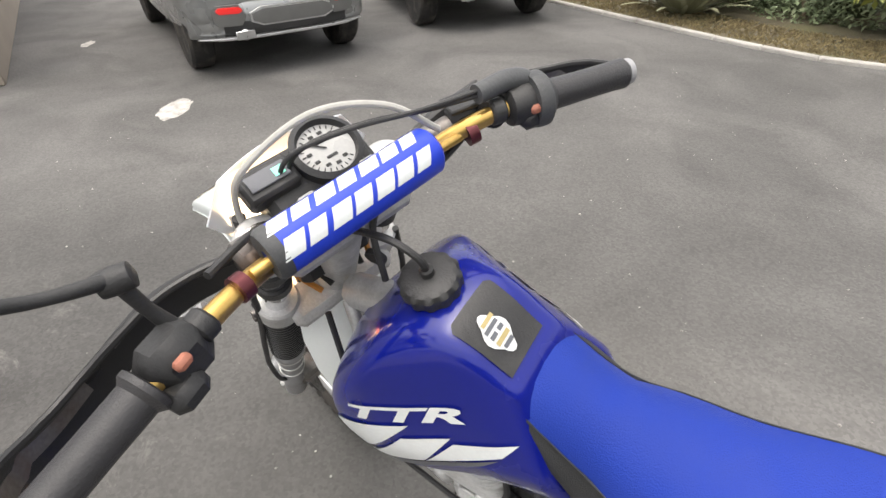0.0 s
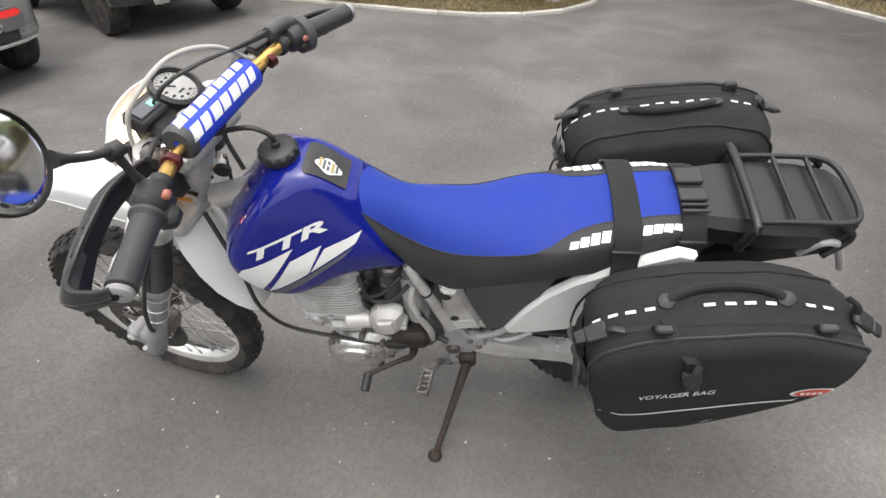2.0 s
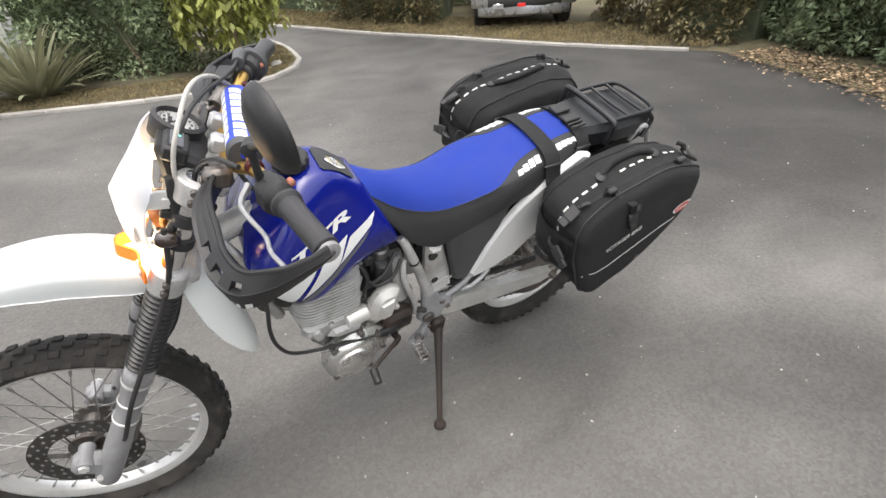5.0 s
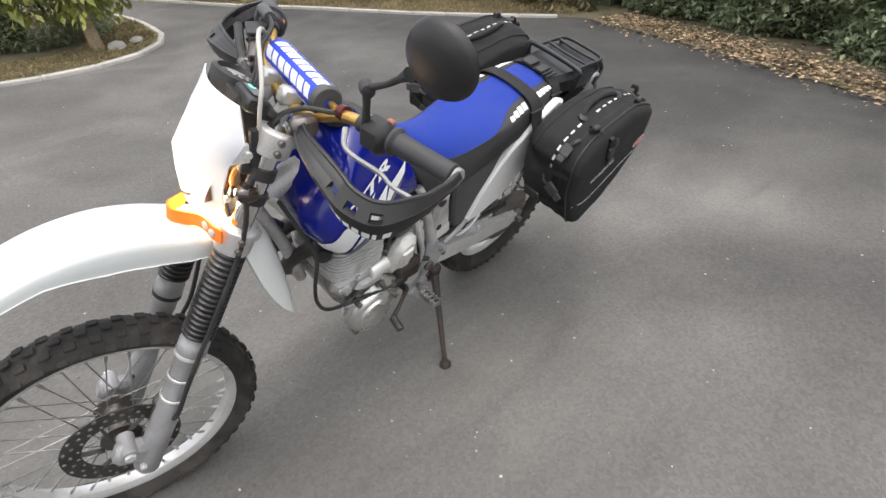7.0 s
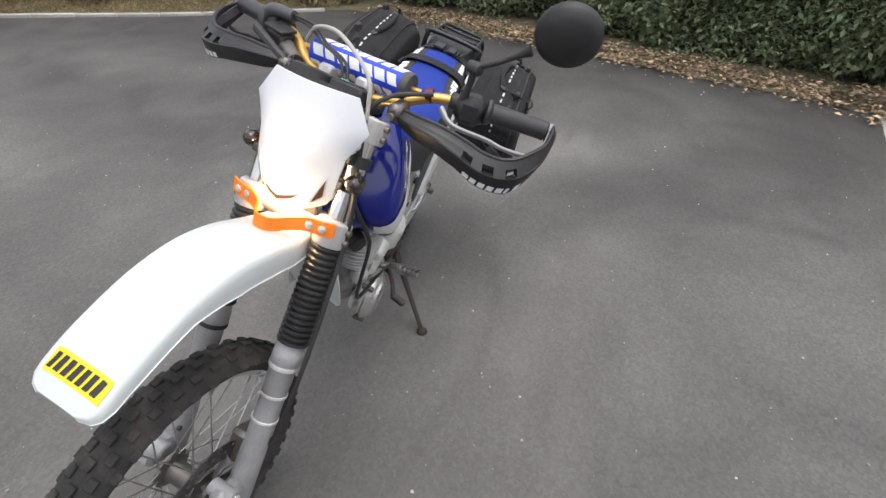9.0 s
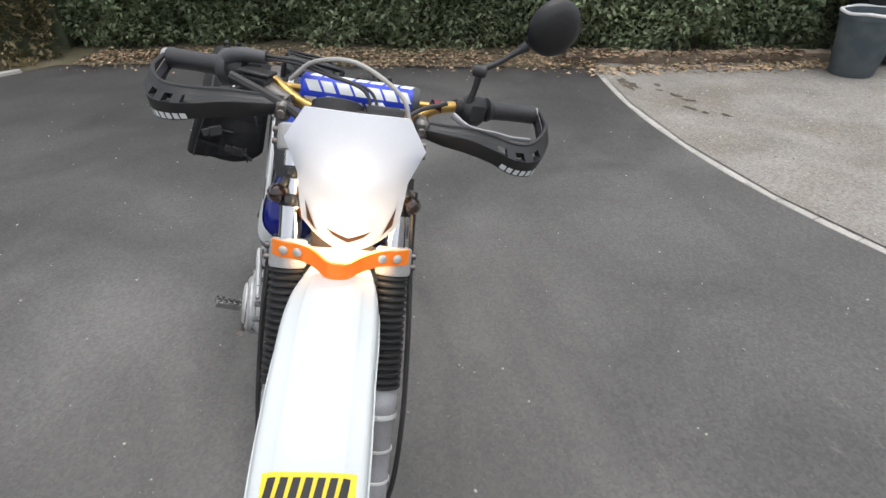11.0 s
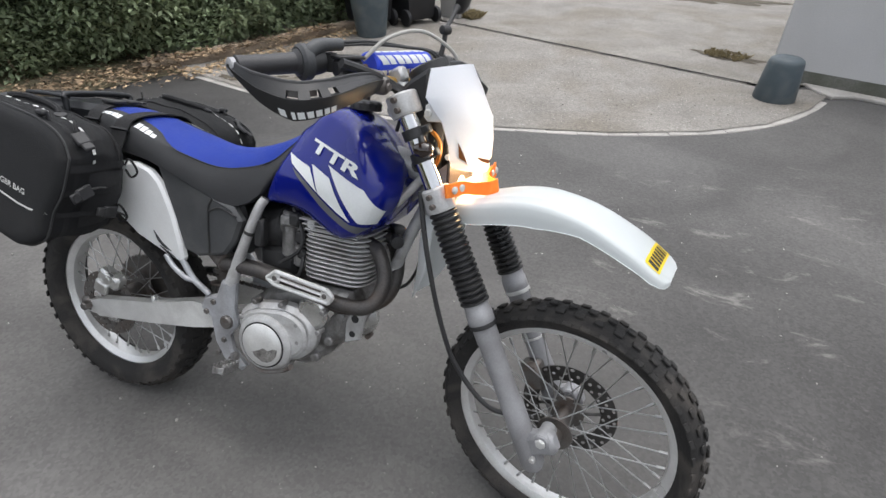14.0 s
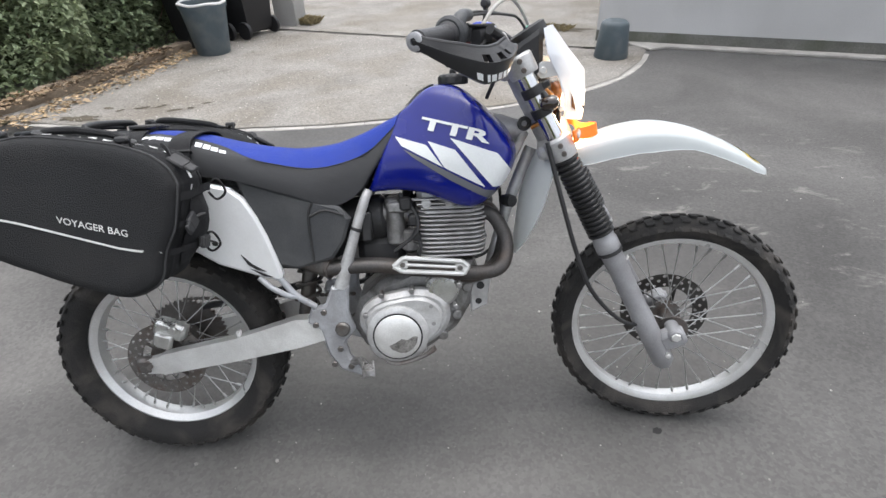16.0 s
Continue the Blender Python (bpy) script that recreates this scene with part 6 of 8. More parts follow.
# rear half of the guard, hanging behind the fork
g = G()
rings = []
for xc, xe, z, y0, y1 in ((1.05, 1.09, 0.872, -0.06, 0.072), (1.024, 1.082, 0.835, -0.078, 0.086), (1.003, 1.072, 0.79, -0.092, 0.098), (0.988, 1.056, 0.72, -0.08, 0.102), (0.98, 1.034, 0.655, -0.061, 0.098), (0.974, 1.009, 0.60, -0.047, 0.086), (0.972, 0.989, 0.567, -0.035, 0.073), (0.973, 0.981, 0.551, -0.024, 0.06)):
    skin = [(xc + (xe - xc) * abs(u) ** 2.2, (y0 + y1) / 2 + u * (y1 - y0) / 2) for u in (-1, -0.85, -0.65, -0.35, 0, 0.35, 0.65, 0.85, 1)]
    rings.append([(p, q, z) for p, q in skin] + [(p + 0.004, y0 + (q - y0) * 0.95 + 0.002, z) for p, q in reversed(skin)])
g.loft(rings)
part("mudguard_flap", g, FLAPWHITE, bike, "white rear flap of the front mudguard", m=S, angle=50)

# ---- front brake caliper ----
g = G()
g.box((1.33, 0.066, 0.39), (0.085, 0.05, 0.06), rot_to((-0.45, 0, 0.89)), b=0.01)
g.box((1.35, 0.09, 0.36), (0.05, 0.02, 0.05), rot_to((-0.45, 0, 0.89)), b=0.006)
part("brake_caliper", g, STEEL, bike, "dark front brake caliper", m=S)

def body_part(name, g, material, parent, label="", m=None, angle=38):
    """A part of the machine behind the fork."""
    return part(name, g, material, parent, label, (BODY if parent is bike else None) if m is None else m, angle)


# ---- tank ----
def curve(x, pts):
    """A smooth curve through the points (x, y)."""
    xs, ys = [p[0] for p in pts], [p[1] for p in pts]
    n = len(xs)
    m = [(ys[min(i + 1, n - 1)] - ys[max(i - 1, 0)]) / (xs[min(i + 1, n - 1)] - xs[max(i - 1, 0)]) for i in range(n)]
    i = max(0, min(n - 2, int(np.searchsorted(xs, x)) - 1))
    h = xs[i + 1] - xs[i]
    t = min(1.0, max(0.0, (x - xs[i]) / h))
    return (2 * t ** 3 - 3 * t * t + 1) * ys[i] + (t ** 3 - 2 * t * t + t) * h * m[i] + (3 * t * t - 2 * t ** 3) * ys[i + 1] + (t ** 3 - t * t) * h * m[i + 1]


def tank_mesh():
    top = [(0, 0.968), (0.08, 0.988), (0.16, 1.010), (0.3, 1.028), (0.5, 1.032), (0.68, 1.027), (0.8, 1.012), (0.9, 0.98), (1.0, 0.93)]
    bot = [(0, 0.762), (0.2, 0.768), (0.42, 0.76), (0.6, 0.742), (0.78, 0.724), (0.9, 0.726), (1.0, 0.76)]
    wid = [(0, 0.102), (0.15, 0.116), (0.35, 0.134), (0.55, 0.156), (0.75, 0.168), (0.9, 0.160), (1.0, 0.115)]
    front = [(0.72, 0.89), (0.75, 0.914), (0.79, 0.942), (0.83, 0.961), (0.868, 0.966), (0.909, 0.952), (0.96, 0.922), (1.0, 0.895), (1.035, 0.87)]
    crease = [(0, 0.062), (0.35, 0.08), (0.6, 0.106), (0.85, 0.132), (1, 0.095)]
    drop = [(0, 0.022), (0.35, 0.036), (0.6, 0.046), (0.85, 0.045), (1, 0.05)]
    flat = [(0, 0.052), (0.4, 0.05), (0.8, 0.045), (1, 0.03)]
    rings = []
    for k in range(37):
        u = k / 36
        u = 0.5 - 0.5 * math.cos(math.pi * u) if k > 18 else u
        zt, zb, w = curve(u, top), curve(u, bot), curve(u, wid)
        # the ends turn in with a small radius
        e = min(1.0, (u / 0.02 + 0.9)) * min(1.0, ((1 - u) / 0.05) ** 0.5 * 0.25 + 0.75)
        w *= e
        zc, wc, wt = zt - curve(u, drop), curve(u, crease) * e, curve(u, flat)
        half = [(0.72 * w, zb), (0.92 * w, zb + 0.018), (w, zb + 0.065), (w, max(zb + 0.09, min(0.865, zc - 0.05))), (wc, zc), (wt + 0.42 * (wc - wt), zc + 0.72 * (zt - zc)), (wt * 0.8, zt)]
        poly = half + [(-y, z) for y, z in reversed(half)]
        for _ in range(3):
            nxt = []
            for i, (y, z) in enumerate(poly):
                y2, z2 = poly[(i + 1) % len(poly)]
                nxt += [(0.75 * y + 0.25 * y2, 0.75 * z + 0.25 * z2), (0.25 * y + 0.75 * y2, 0.25 * z + 0.75 * z2)]
            poly = nxt
        ring = []
        for y, z in poly:
            xr = 0.58 + (z - 0.768) * 0.46
            ring.append((xr + (curve(z, front) - xr) * u, y, z))
        rings.append(ring)
    g = G()
    g.loft(rings)
    return g


tank_src = tank_mesh()
tank = body_part("tank", tank_src, BLUE, bike, "glossy dark blue fuel tank with white stripes", angle=60)
for sy in (-1, 1):
    stripes = [
        [(0.660, 0.908), (0.738, 0.886), (0.777, 0.834), (0.676, 0.885)],
        [(0.742, 0.895), (0.808, 0.874), (0.878, 0.783), (0.780, 0.833)],
        [(0.797, 0.902), (0.908, 0.864), (0.945, 0.817), (0.925, 0.783), (0.895, 0.784)]]
    for stripe in stripes:
        body_part("stripe", on_surface(tank_src, [stripe], 1, sy, 0.003, 5), DECAL, tank, "white slanted stripe")
    body_part("stripe", on_surface(tank_src, [[(0.68, 0.878), (0.778, 0.829), (0.876, 0.778), (0.914, 0.772), (0.885, 0.754), (0.79, 0.804), (0.70, 0.860)]], 1, sy, 0.0025, 4), DECALGREY, tank, "dark grey stripe")
    # the letters slant forward on either side
    x0, along, slant = (0.722, 0.168, 0.010) if sy < 0 else (0.892, -0.168, -0.010)
    put = lambda u, v: (x0 + along * u + slant * v, 0.925 - 0.24 * (x0 + along * u - 0.726) + 0.0275 * v)
    body_part("print", writing_on(tank_src, "TTR", put, 1, sy, 0.003, 0.035, 2), DECAL, tank, "white slanted letters")
pad_poly = [(0.688, -0.034), (0.756, -0.038), (0.762, -0.032), (0.764, 0.036), (0.758, 0.044), (0.688, 0.042)]
body_part("tank_pad", on_surface(tank_src, [pad_poly], 2, 1, 0.003, 4), PLASTIC, tank, "black tank-top protector")
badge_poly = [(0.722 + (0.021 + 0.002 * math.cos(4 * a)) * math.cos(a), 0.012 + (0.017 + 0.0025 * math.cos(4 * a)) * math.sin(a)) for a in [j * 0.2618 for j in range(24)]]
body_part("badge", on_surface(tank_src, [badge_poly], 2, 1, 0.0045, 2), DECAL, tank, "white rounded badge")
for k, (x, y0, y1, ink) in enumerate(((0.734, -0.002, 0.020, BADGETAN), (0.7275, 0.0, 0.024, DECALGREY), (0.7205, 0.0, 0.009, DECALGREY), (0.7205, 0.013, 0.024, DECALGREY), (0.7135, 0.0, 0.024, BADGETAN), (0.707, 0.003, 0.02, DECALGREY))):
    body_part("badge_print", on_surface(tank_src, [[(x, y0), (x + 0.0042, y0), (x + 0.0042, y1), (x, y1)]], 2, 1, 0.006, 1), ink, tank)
g = G()
n = 48
rings = []
for r, h in ((0.03, 0.0), (0.037, 0.002), (0.038, 0.018), (0.035, 0.024), (0.028, 0.026), (0.012, 0.027)):
    rings.append([(0.815 + (r + (0.0022 if (j % 4 < 2 and 0.001 < h < 0.02) else 0)) * math.cos(2 * math.pi * j / n), (r + (0.0022 if (j % 4 < 2 and 0.001 < h < 0.02) else 0)) * math.sin(2 * math.pi * j / n), 1.03 + h) for j in range(n)])
g.loft(rings)
body_part("fuel_cap", g, PLASTIC, tank, "ribbed black fuel cap with breather hose")
g = G()
g.tube([(0.815, 0, 1.055), (0.817, 0.002, 1.085), (0.845, 0.004, 1.105), (0.885, 0.003, 1.10), (0.925, 0.0, 1.085)], 0.005, n=8)
g.cyl((0.815, 0, 1.05), (0.815, 0, 1.068), 0.009, 12, 0.002)
body_part("breather_hose", g, PLASTIC, tank, "black breather hose")

# ---- seat ----
sx = [0.686, 0.66, 0.62, 0.58, 0.54, 0.5, 0.46, 0.42, 0.38, 0.34, 0.3, 0.265, 0.235, 0.2, 0.151, 0.065, -0.01, -0.055]
stz = [0.968, 0.957, 0.938, 0.919, 0.904, 0.892, 0.886, 0.883, 0.883, 0.887, 0.892, 0.899, 0.906, 0.915, 0.928, 0.943, 0.944, 0.939]
slz = [0.955, 0.936, 0.895, 0.866, 0.853, 0.843, 0.838, 0.840, 0.849, 0.859, 0.869, 0.884, 0.896, 0.908, 0.922, 0.937, 0.937, 0.932]
stw = [0.062, 0.064, 0.068, 0.071, 0.085, 0.094, 0.098, 0.101, 0.106, 0.110, 0.111, 0.096, 0.077, 0.066, 0.062, 0.058, 0.055, 0.05]
ssh = [0.066, 0.069, 0.074, 0.077, 0.091, 0.1, 0.105, 0.108, 0.112, 0.116, 0.117, 0.117, 0.116, 0.113, 0.108, 0.098, 0.082, 0.068]
bx = [0.682, 0.63, 0.566, 0.488, 0.412, 0.308, 0.236, 0.151, 0.065, -0.01, -0.055]
sbz = [interp(-x, [-v for v in bx], [0.90, 0.80, 0.752, 0.738, 0.77, 0.806, 0.826, 0.836, 0.85, 0.865, 0.88]) for x in sx]
sbw = [interp(-x, [-v for v in bx], [0.08, 0.094, 0.106, 0.118, 0.126, 0.132, 0.128, 0.12, 0.108, 0.09, 0.075]) for x in sx]
xs = [0.686 - 0.741 * i / 54 for i in range(55)]


def sv(c, x):
    return interp(-x, [-v for v in sx], c)


g = G()
rows = []
for x in xs:
    w, zt, zl = sv(stw, x), sv(stz, x), sv(slz, x)
    rows.append([(x, w * u, zt - (zt - zl) * abs(u) ** 2.4) for u in (-1, -0.92, -0.82, -0.68, -0.4, 0, 0.4, 0.68, 0.82, 0.92, 1)])
g.loft(rows, closed=False)
seat = body_part("seat", g, SEATBLUE, bike, "blue vinyl seat with black sides", angle=70)
for sy in (-1, 1):
    g = G()
    rows = []
    for x in xs:
        w, wb, zl, zb, sh = sv(stw, x), sv(sbw, x), sv(slz, x), sv(sbz, x) - (0.016 if sy > 0 else 0.0), sv(ssh, x)
        zs = zl - 0.006 - 0.25 * max(0, sh - w)
        rows.append([(x - 0.46 * max(0.0, zl - zz) * min(1.0, max(0.0, (x - 0.44) / 0.2)), sy * yy, zz) for yy, zz in ((w * 0.9, zl - 0.006), (w + 0.001, zl + 0.001), (sh - 0.004, zs + 0.004), (sh + 0.002, zs - 0.006), (sh + 0.4 * (wb - sh) + 0.003, zs - 0.35 * (zs - zb)), (sh + 0.8 * (wb - sh) + 0.003, zs - 0.7 * (zs - zb)), (wb, zb), (wb - 0.02, zb - 0.004))])
    g.loft(rows, closed=False)
    g_side = g
    body_part("side_cover", g, SEATBLACK, seat, "black vinyl seat side", angle=70)
    # piping between blue and black
    g = G()
    g.tube([(x, sy * (sv(stw, x) + 0.001), sv(slz, x) + 0.0) for x in xs[::3]], 0.0014, n=6, k=2)
    body_part("piping", g, SEATBLACK, seat)
    src = G()
    src.v, src.f = list(g_side.v), list(g_side.f)
    polys = []
    for x in (0.236, 0.216, 0.196, 0.176, 0.10, 0.081, 0.062, 0.043):
        y0, y1 = sv(stw, x) + 0.018, sv(ssh, x) - 0.006
        polys.append([(x, sy * y0), (x - 0.0165, sy * y0), (x - 0.0125, sy * y1), (x + 0.004, sy * y1)])
    for poly in polys:
        body_part("print", on_surface(src, [poly], 2, 1, 0.002, 1), DECAL, seat, "white block print")
g = G()
g.prism([(0.64, 0.90), (0.565, 0.755), (0.45, 0.75), (0.2, 0.82), (-0.05, 0.875), (-0.05, 0.90), (0.1, 0.89), (0.3, 0.84), (0.5, 0.83)], -0.06, 0.06, 0.01)
body_part("base", g, SEATBLACK, seat)

# ---- side panels, airbox, frame ----
for sy in (-1, 1):
    g = G()
    if sy > 0:
        shape = [(0.0, 0.86), (0.0, 0.9), (0.036, 0.912), (0.09, 0.882), (0.15, 0.842), (0.22, 0.788), (0.272, 0.728), (0.312, 0.655), (0.352, 0.553), (0.345, 0.532), (0.285, 0.54), (0.2, 0.567), (0.1, 0.66), (0.02, 0.75)]
    else:
        shape = [(0.02, 0.8), (0.19, 0.815), (0.24, 0.803), (0.272, 0.775), (0.298, 0.728), (0.319, 0.675), (0.334, 0.622), (0.347, 0.57), (0.34, 0.553), (0.289, 0.567), (0.185, 0.606), (0.02, 0.72)]
    g.prism(shape, sy * 0.108, sy * 0.134, 0.007)
    panel = body_part("side_panel", g, WHITE, bike, "white plastic number-plate side panel", angle=30)
    if sy < 0:
        for slot in ([(0.248, 0.632), (0.274, 0.604), (0.308, 0.582), (0.284, 0.588), (0.262, 0.604)], [(0.268, 0.592), (0.30, 0.578), (0.324, 0.566), (0.30, 0.570)]):
            g = G()
            g.prism(slot, -0.130, -0.1365, 0.0005)
            body_part("slot", g, PLASTIC, panel, "black pointed slot")
    g = G()
    g.prism([(0.25, 0.828), (0.4, 0.775), (0.507, 0.742), (0.533, 0.709), (0.512, 0.65), (0.479, 0.603), (0.387, 0.58), (0.34, 0.59)] if sy < 0 else [(0.24, 0.815), (0.4, 0.765), (0.452, 0.745), (0.449, 0.71), (0.428, 0.62), (0.405, 0.545), (0.39, 0.53), (0.345, 0.525), (0.32, 0.56)], sy * 0.09, sy * 0.122, 0.008)
    ab = body_part("airbox_cover", g, GREYPLASTIC, bike, "dark grey plastic airbox cover")
    g = G()
    if sy < 0:
        g.tube([(0.44, sy * 0.123, 0.755), (0.428, sy * 0.124, 0.72), (0.43, sy * 0.124, 0.60)], 0.003, n=6)
        g.tube([(0.43, sy * 0.124, 0.72), (0.47, sy * 0.124, 0.735), (0.52, sy * 0.124, 0.72)], 0.003, n=6)
        body_part("seam", g, PLASTIC, ab)
    g = G()
    g.tube([(0.582, sy * 0.085, 0.775), (0.568, sy * 0.095, 0.745), (0.53, sy * 0.105, 0.64), (0.49, sy * 0.108, 0.52)], [0.012, 0.013, 0.014, 0.019], n=14, flat=1.0)
    body_part("frame_tube", g, SILVER, bike, "silver frame tube")
    g = G()
    g.cyl((0.546, sy * 0.101, 0.682), (0.542, sy * 0.102, 0.672), 0.0155, 14, 0.002)
    body_part("cable_tie", g, PLASTIC, bike, "black cable tie round the frame tube")
    g = G()
    g.prism([(0.465, 0.525), (0.512, 0.525), (0.505, 0.45), (0.52, 0.40), (0.49, 0.36), (0.5, 0.315), (0.545, 0.275), (0.53, 0.255), (0.47, 0.28), (0.44, 0.33), (0.425, 0.40), (0.39, 0.425), (0.405, 0.465), (0.445, 0.475)], sy * 0.095, sy * 0.122, 0.007)
    plate = body_part("frame_plate", g, FRAMEGREY, bike, "cast silver frame plate at the swingarm pivot")
    g = G()
    g.cyl((0.487, sy * 0.118, 0.405), (0.487, sy * 0.134, 0.405), 0.02, 18, 0.004)
    body_part("pivot_bolt", g, STEEL, plate)
    for x, z in ((0.44, 0.455), (0.455, 0.30), (0.5, 0.29), (0.415, 0.42), (0.475, 0.345)):
        g = G()
        g.cyl((x, sy * 0.118, z), (x, sy * 0.128, z), 0.009, 6, 0.002)
        body_part("bolt", g, STEEL, plate)
    g = G()
    g.tube([(0.42, sy * 0.115, 0.47), (0.37, sy * 0.122, 0.51), (0.33, sy * 0.124, 0.565), (0.25, sy * 0.118, 0.63), (0.1, sy * 0.11, 0.74)], 0.0088, n=12)
    body_part("subframe_tube", g, FRAMEGREY, bike, "silver painted subframe tube")
    g = G()
    g.tube([(0.372, sy * 0.124, 0.505 - 0.02 * (sy > 0)), (0.352, sy * 0.134, 0.514 - 0.02 * (sy > 0)), (0.315, sy * 0.136, 0.538 - 0.02 * (sy > 0)), (0.285, sy * 0.132, 0.566 - 0.02 * (sy > 0))], 0.0075, n=10)
    body_part("peg_bracket", g, FRAMEGREY, bike, "silver tube bracket below the side panel")
    g = G()
    ring = lambda x, z, h, w: [(x, sy * 0.098 - w, z - h), (x, sy * 0.098 + w, z - h), (x, sy * 0.098 + w, z + h), (x, sy * 0.098 - w, z + h)]
    g.loft([ring(-0.085, 0.31, 0.018, 0.012), ring(-0.03, 0.316, 0.025, 0.015), ring(-0.02, 0.318, 0.03, 0.017), ring(0.2, 0.355, 0.034, 0.018), ring(0.36, 0.393, 0.042, 0.02), ring(0.45, 0.405, 0.03, 0.02)])
    arm = body_part("swingarm", g, ALU, bike, "brushed aluminium box-section swingarm", angle=30)
    g = G()
    g.box((-0.075, sy * 0.1, 0.314), (0.05, 0.03, 0.048), b=0.014)
    g.cyl((-0.062, sy * 0.095, 0.316), (-0.062, sy * 0.135, 0.316), 0.014, 6, 0.003)
    body_part("axle_block", g, STEEL, arm)
    g = G()
    g.box((0.195, sy * 0.098, 0.395), (0.012, 0.016, 0.02), b=0.003)
    body_part("lug", g, ALU, arm)
    # foot pegs
    g = G()
    up = 0.05 if sy > 0 else 0.0
    g.tube([(0.505, sy * 0.118, 0.30), (0.53, sy * 0.14, 0.315 + 0.5 * up), (0.545, sy * 0.175, 0.317 + up)], 0.011, n=8, k=2)
    pegm = Matrix.Translation((0.56, sy * 0.215, 0.326 + up)) @ Euler((radians(17 * sy), 0, radians(-8 * sy))).to_matrix().to_4x4()
    rails = G()
    rails.box((-0.013, 0, 0), (0.007, 0.076, 0.02), b=0.002)
    rails.box((0.013, 0, 0), (0.007, 0.076, 0.02), b=0.002)
    for k in range(5):
        rails.box((0, -0.036 + 0.018 * k, 0), (0.026, 0.006, 0.016), b=0.0015)
        for xx in (-0.013, 0.013):
            rails.box((xx, -0.034 + 0.017 * k, 0.013), (0.007, 0.008, 0.008), b=0.002)
    rails.move(pegm)
    g.add(rails.v, rails.f)
    body_part("foot_peg", g, CASTDARK, bike, "serrated steel foot peg")
g = G()
g.tube([(1.0, 0, 0.90), (0.86, 0, 0.93), (0.66, 0, 0.86), (0.5, 0, 0.80), (0.2, 0, 0.82), (-0.1, 0, 0.88)], 0.03, n=10)
g.tube([(1.02, 0, 0.86), (0.955, 0, 0.70), (0.905, 0, 0.53)], 0.016, n=12)
for sy in (-1, 1):
    g.tube([(1.0, 0.02 * sy, 0.9), (0.94, 0.07 * sy, 0.82), (0.86, 0.08 * sy, 0.79), (0.62, 0.085 * sy, 0.80)], 0.011, n=10)
body_part("frame", g, SILVER, bike, "silver tubular frame")
g = G()
g.prism([(0.25, 0.80), (0.5, 0.74), (0.53, 0.66), (0.5, 0.60), (0.42, 0.56), (0.3, 0.57), (0.18, 0.66)], -0.085, 0.085, 0.02)
body_part("airbox", g, PLASTIC, bike, "black airbox")
g = G()
g.loft([[(x, -w, z), (x, -w * 0.8, z + 0.03), (x, w * 0.8, z + 0.03), (x, w, z), (x, w * 0.9, z - 0.01), (x, -w * 0.9, z - 0.01)] for x, z, w in ((0.38, 0.56, 0.06), (0.28, 0.66, 0.075), (0.12, 0.74, 0.085), (-0.1, 0.80, 0.085), (-0.24, 0.835, 0.078), (-0.31, 0.83, 0.06))])
body_part("rear_mudguard", g, TAIL, bike, "black inner rear mudguard")
# shock with a spring
g = G()
g.tube([(0.36, 0, 0.40), (0.42, 0, 0.72)], 0.022, n=14, k=0)
g.tube([(0.365 + 0.0087 * i / 6 + 0.034 * math.cos(i * 1.05), 0.034 * math.sin(i * 1.05), 0.43 + 0.0072 * i) for i in range(36)], 0.006, n=6, k=2)
body_part("shock", g, STEEL, bike, "dark rear shock absorber")

# ---- engine ----
for i in range(12):
    g = G()
    z = 0.588 + 0.0122 * i
    wx = 0.094 + 0.004 * math.sin(i * 0.9) + (0.006 if 2 < i < 9 else 0)
    cx = 0.792 - 0.10 * (z - 0.6) * 0
    ring = []
    for j in range(28):
        a = 2 * math.pi * j / 28
        ring.append((cx + wx * math.copysign(abs(math.cos(a)) ** 0.45, math.cos(a)), 0.013 + 0.111 * math.copysign(abs(math.sin(a)) ** 0.45, math.sin(a))))
    g.prism(ring, z, z + 0.0048, 0.0012, put=lambda x, y, zz: (x, zz, y))
    body_part("cooling_fin", g, SILVER, bike, "grey cast cooling fin")
g = G()
g.box((0.792, 0, 0.65), (0.15, 0.15, 0.17), b=0.02)
body_part("cylinder_core", g, STEEL, bike)
g = G()
g.box((0.79, 0, 0.757), (0.17, 0.15, 0.055), b=0.015)
g.box((0.80, -0.065, 0.745), (0.07, 0.05, 0.05), b=0.012)
g.box((0.78, 0.066, 0.748), (0.09, 0.05, 0.05), b=0.012)
for x in (0.73, 0.79, 0.85):
    for sy in (-1, 1):
        g.cyl((x, sy * 0.075, 0.735), (x, sy * 0.098, 0.735), 0.013, 12, 0.002)
head = body_part("cylinder_head", g, SILVER, bike, "cast cylinder head under the tank")
for sy in (-1, 1):
    for k in range(4):
        g = G()
        g.box((0.79, sy * 0.09, 0.74 + 0.006 - 0.012 * k), (0.19 - 0.02 * k, 0.02, 0.004), b=0.001)
        body_part("fin", g, SILVER, head)
# carburettor
g = G()
g.cyl((0.61, -0.03, 0.70), (0.70, -0.03, 0.70), 0.034, 18, 0.004)
g.cyl((0.645, -0.05, 0.62), (0.645, -0.05, 0.75), 0.027, 18, 0.006)
g.cyl((0.68, -0.055, 0.60), (0.68, -0.055, 0.66), 0.022, 18, 0.006)
g.box((0.655, -0.07, 0.725), (0.06, 0.03, 0.03), b=0.006)
g.cyl((0.63, 0.06, 0.64), (0.63, 0.06, 0.74), 0.025, 16, 0.005)
body_part("carburettor", g, CASTDARK, bike, "dull cast carburettor")
g = G()
g.cyl((0.5, -0.01, 0.68), (0.62, -0.01, 0.69), 0.062, 20, 0.012)
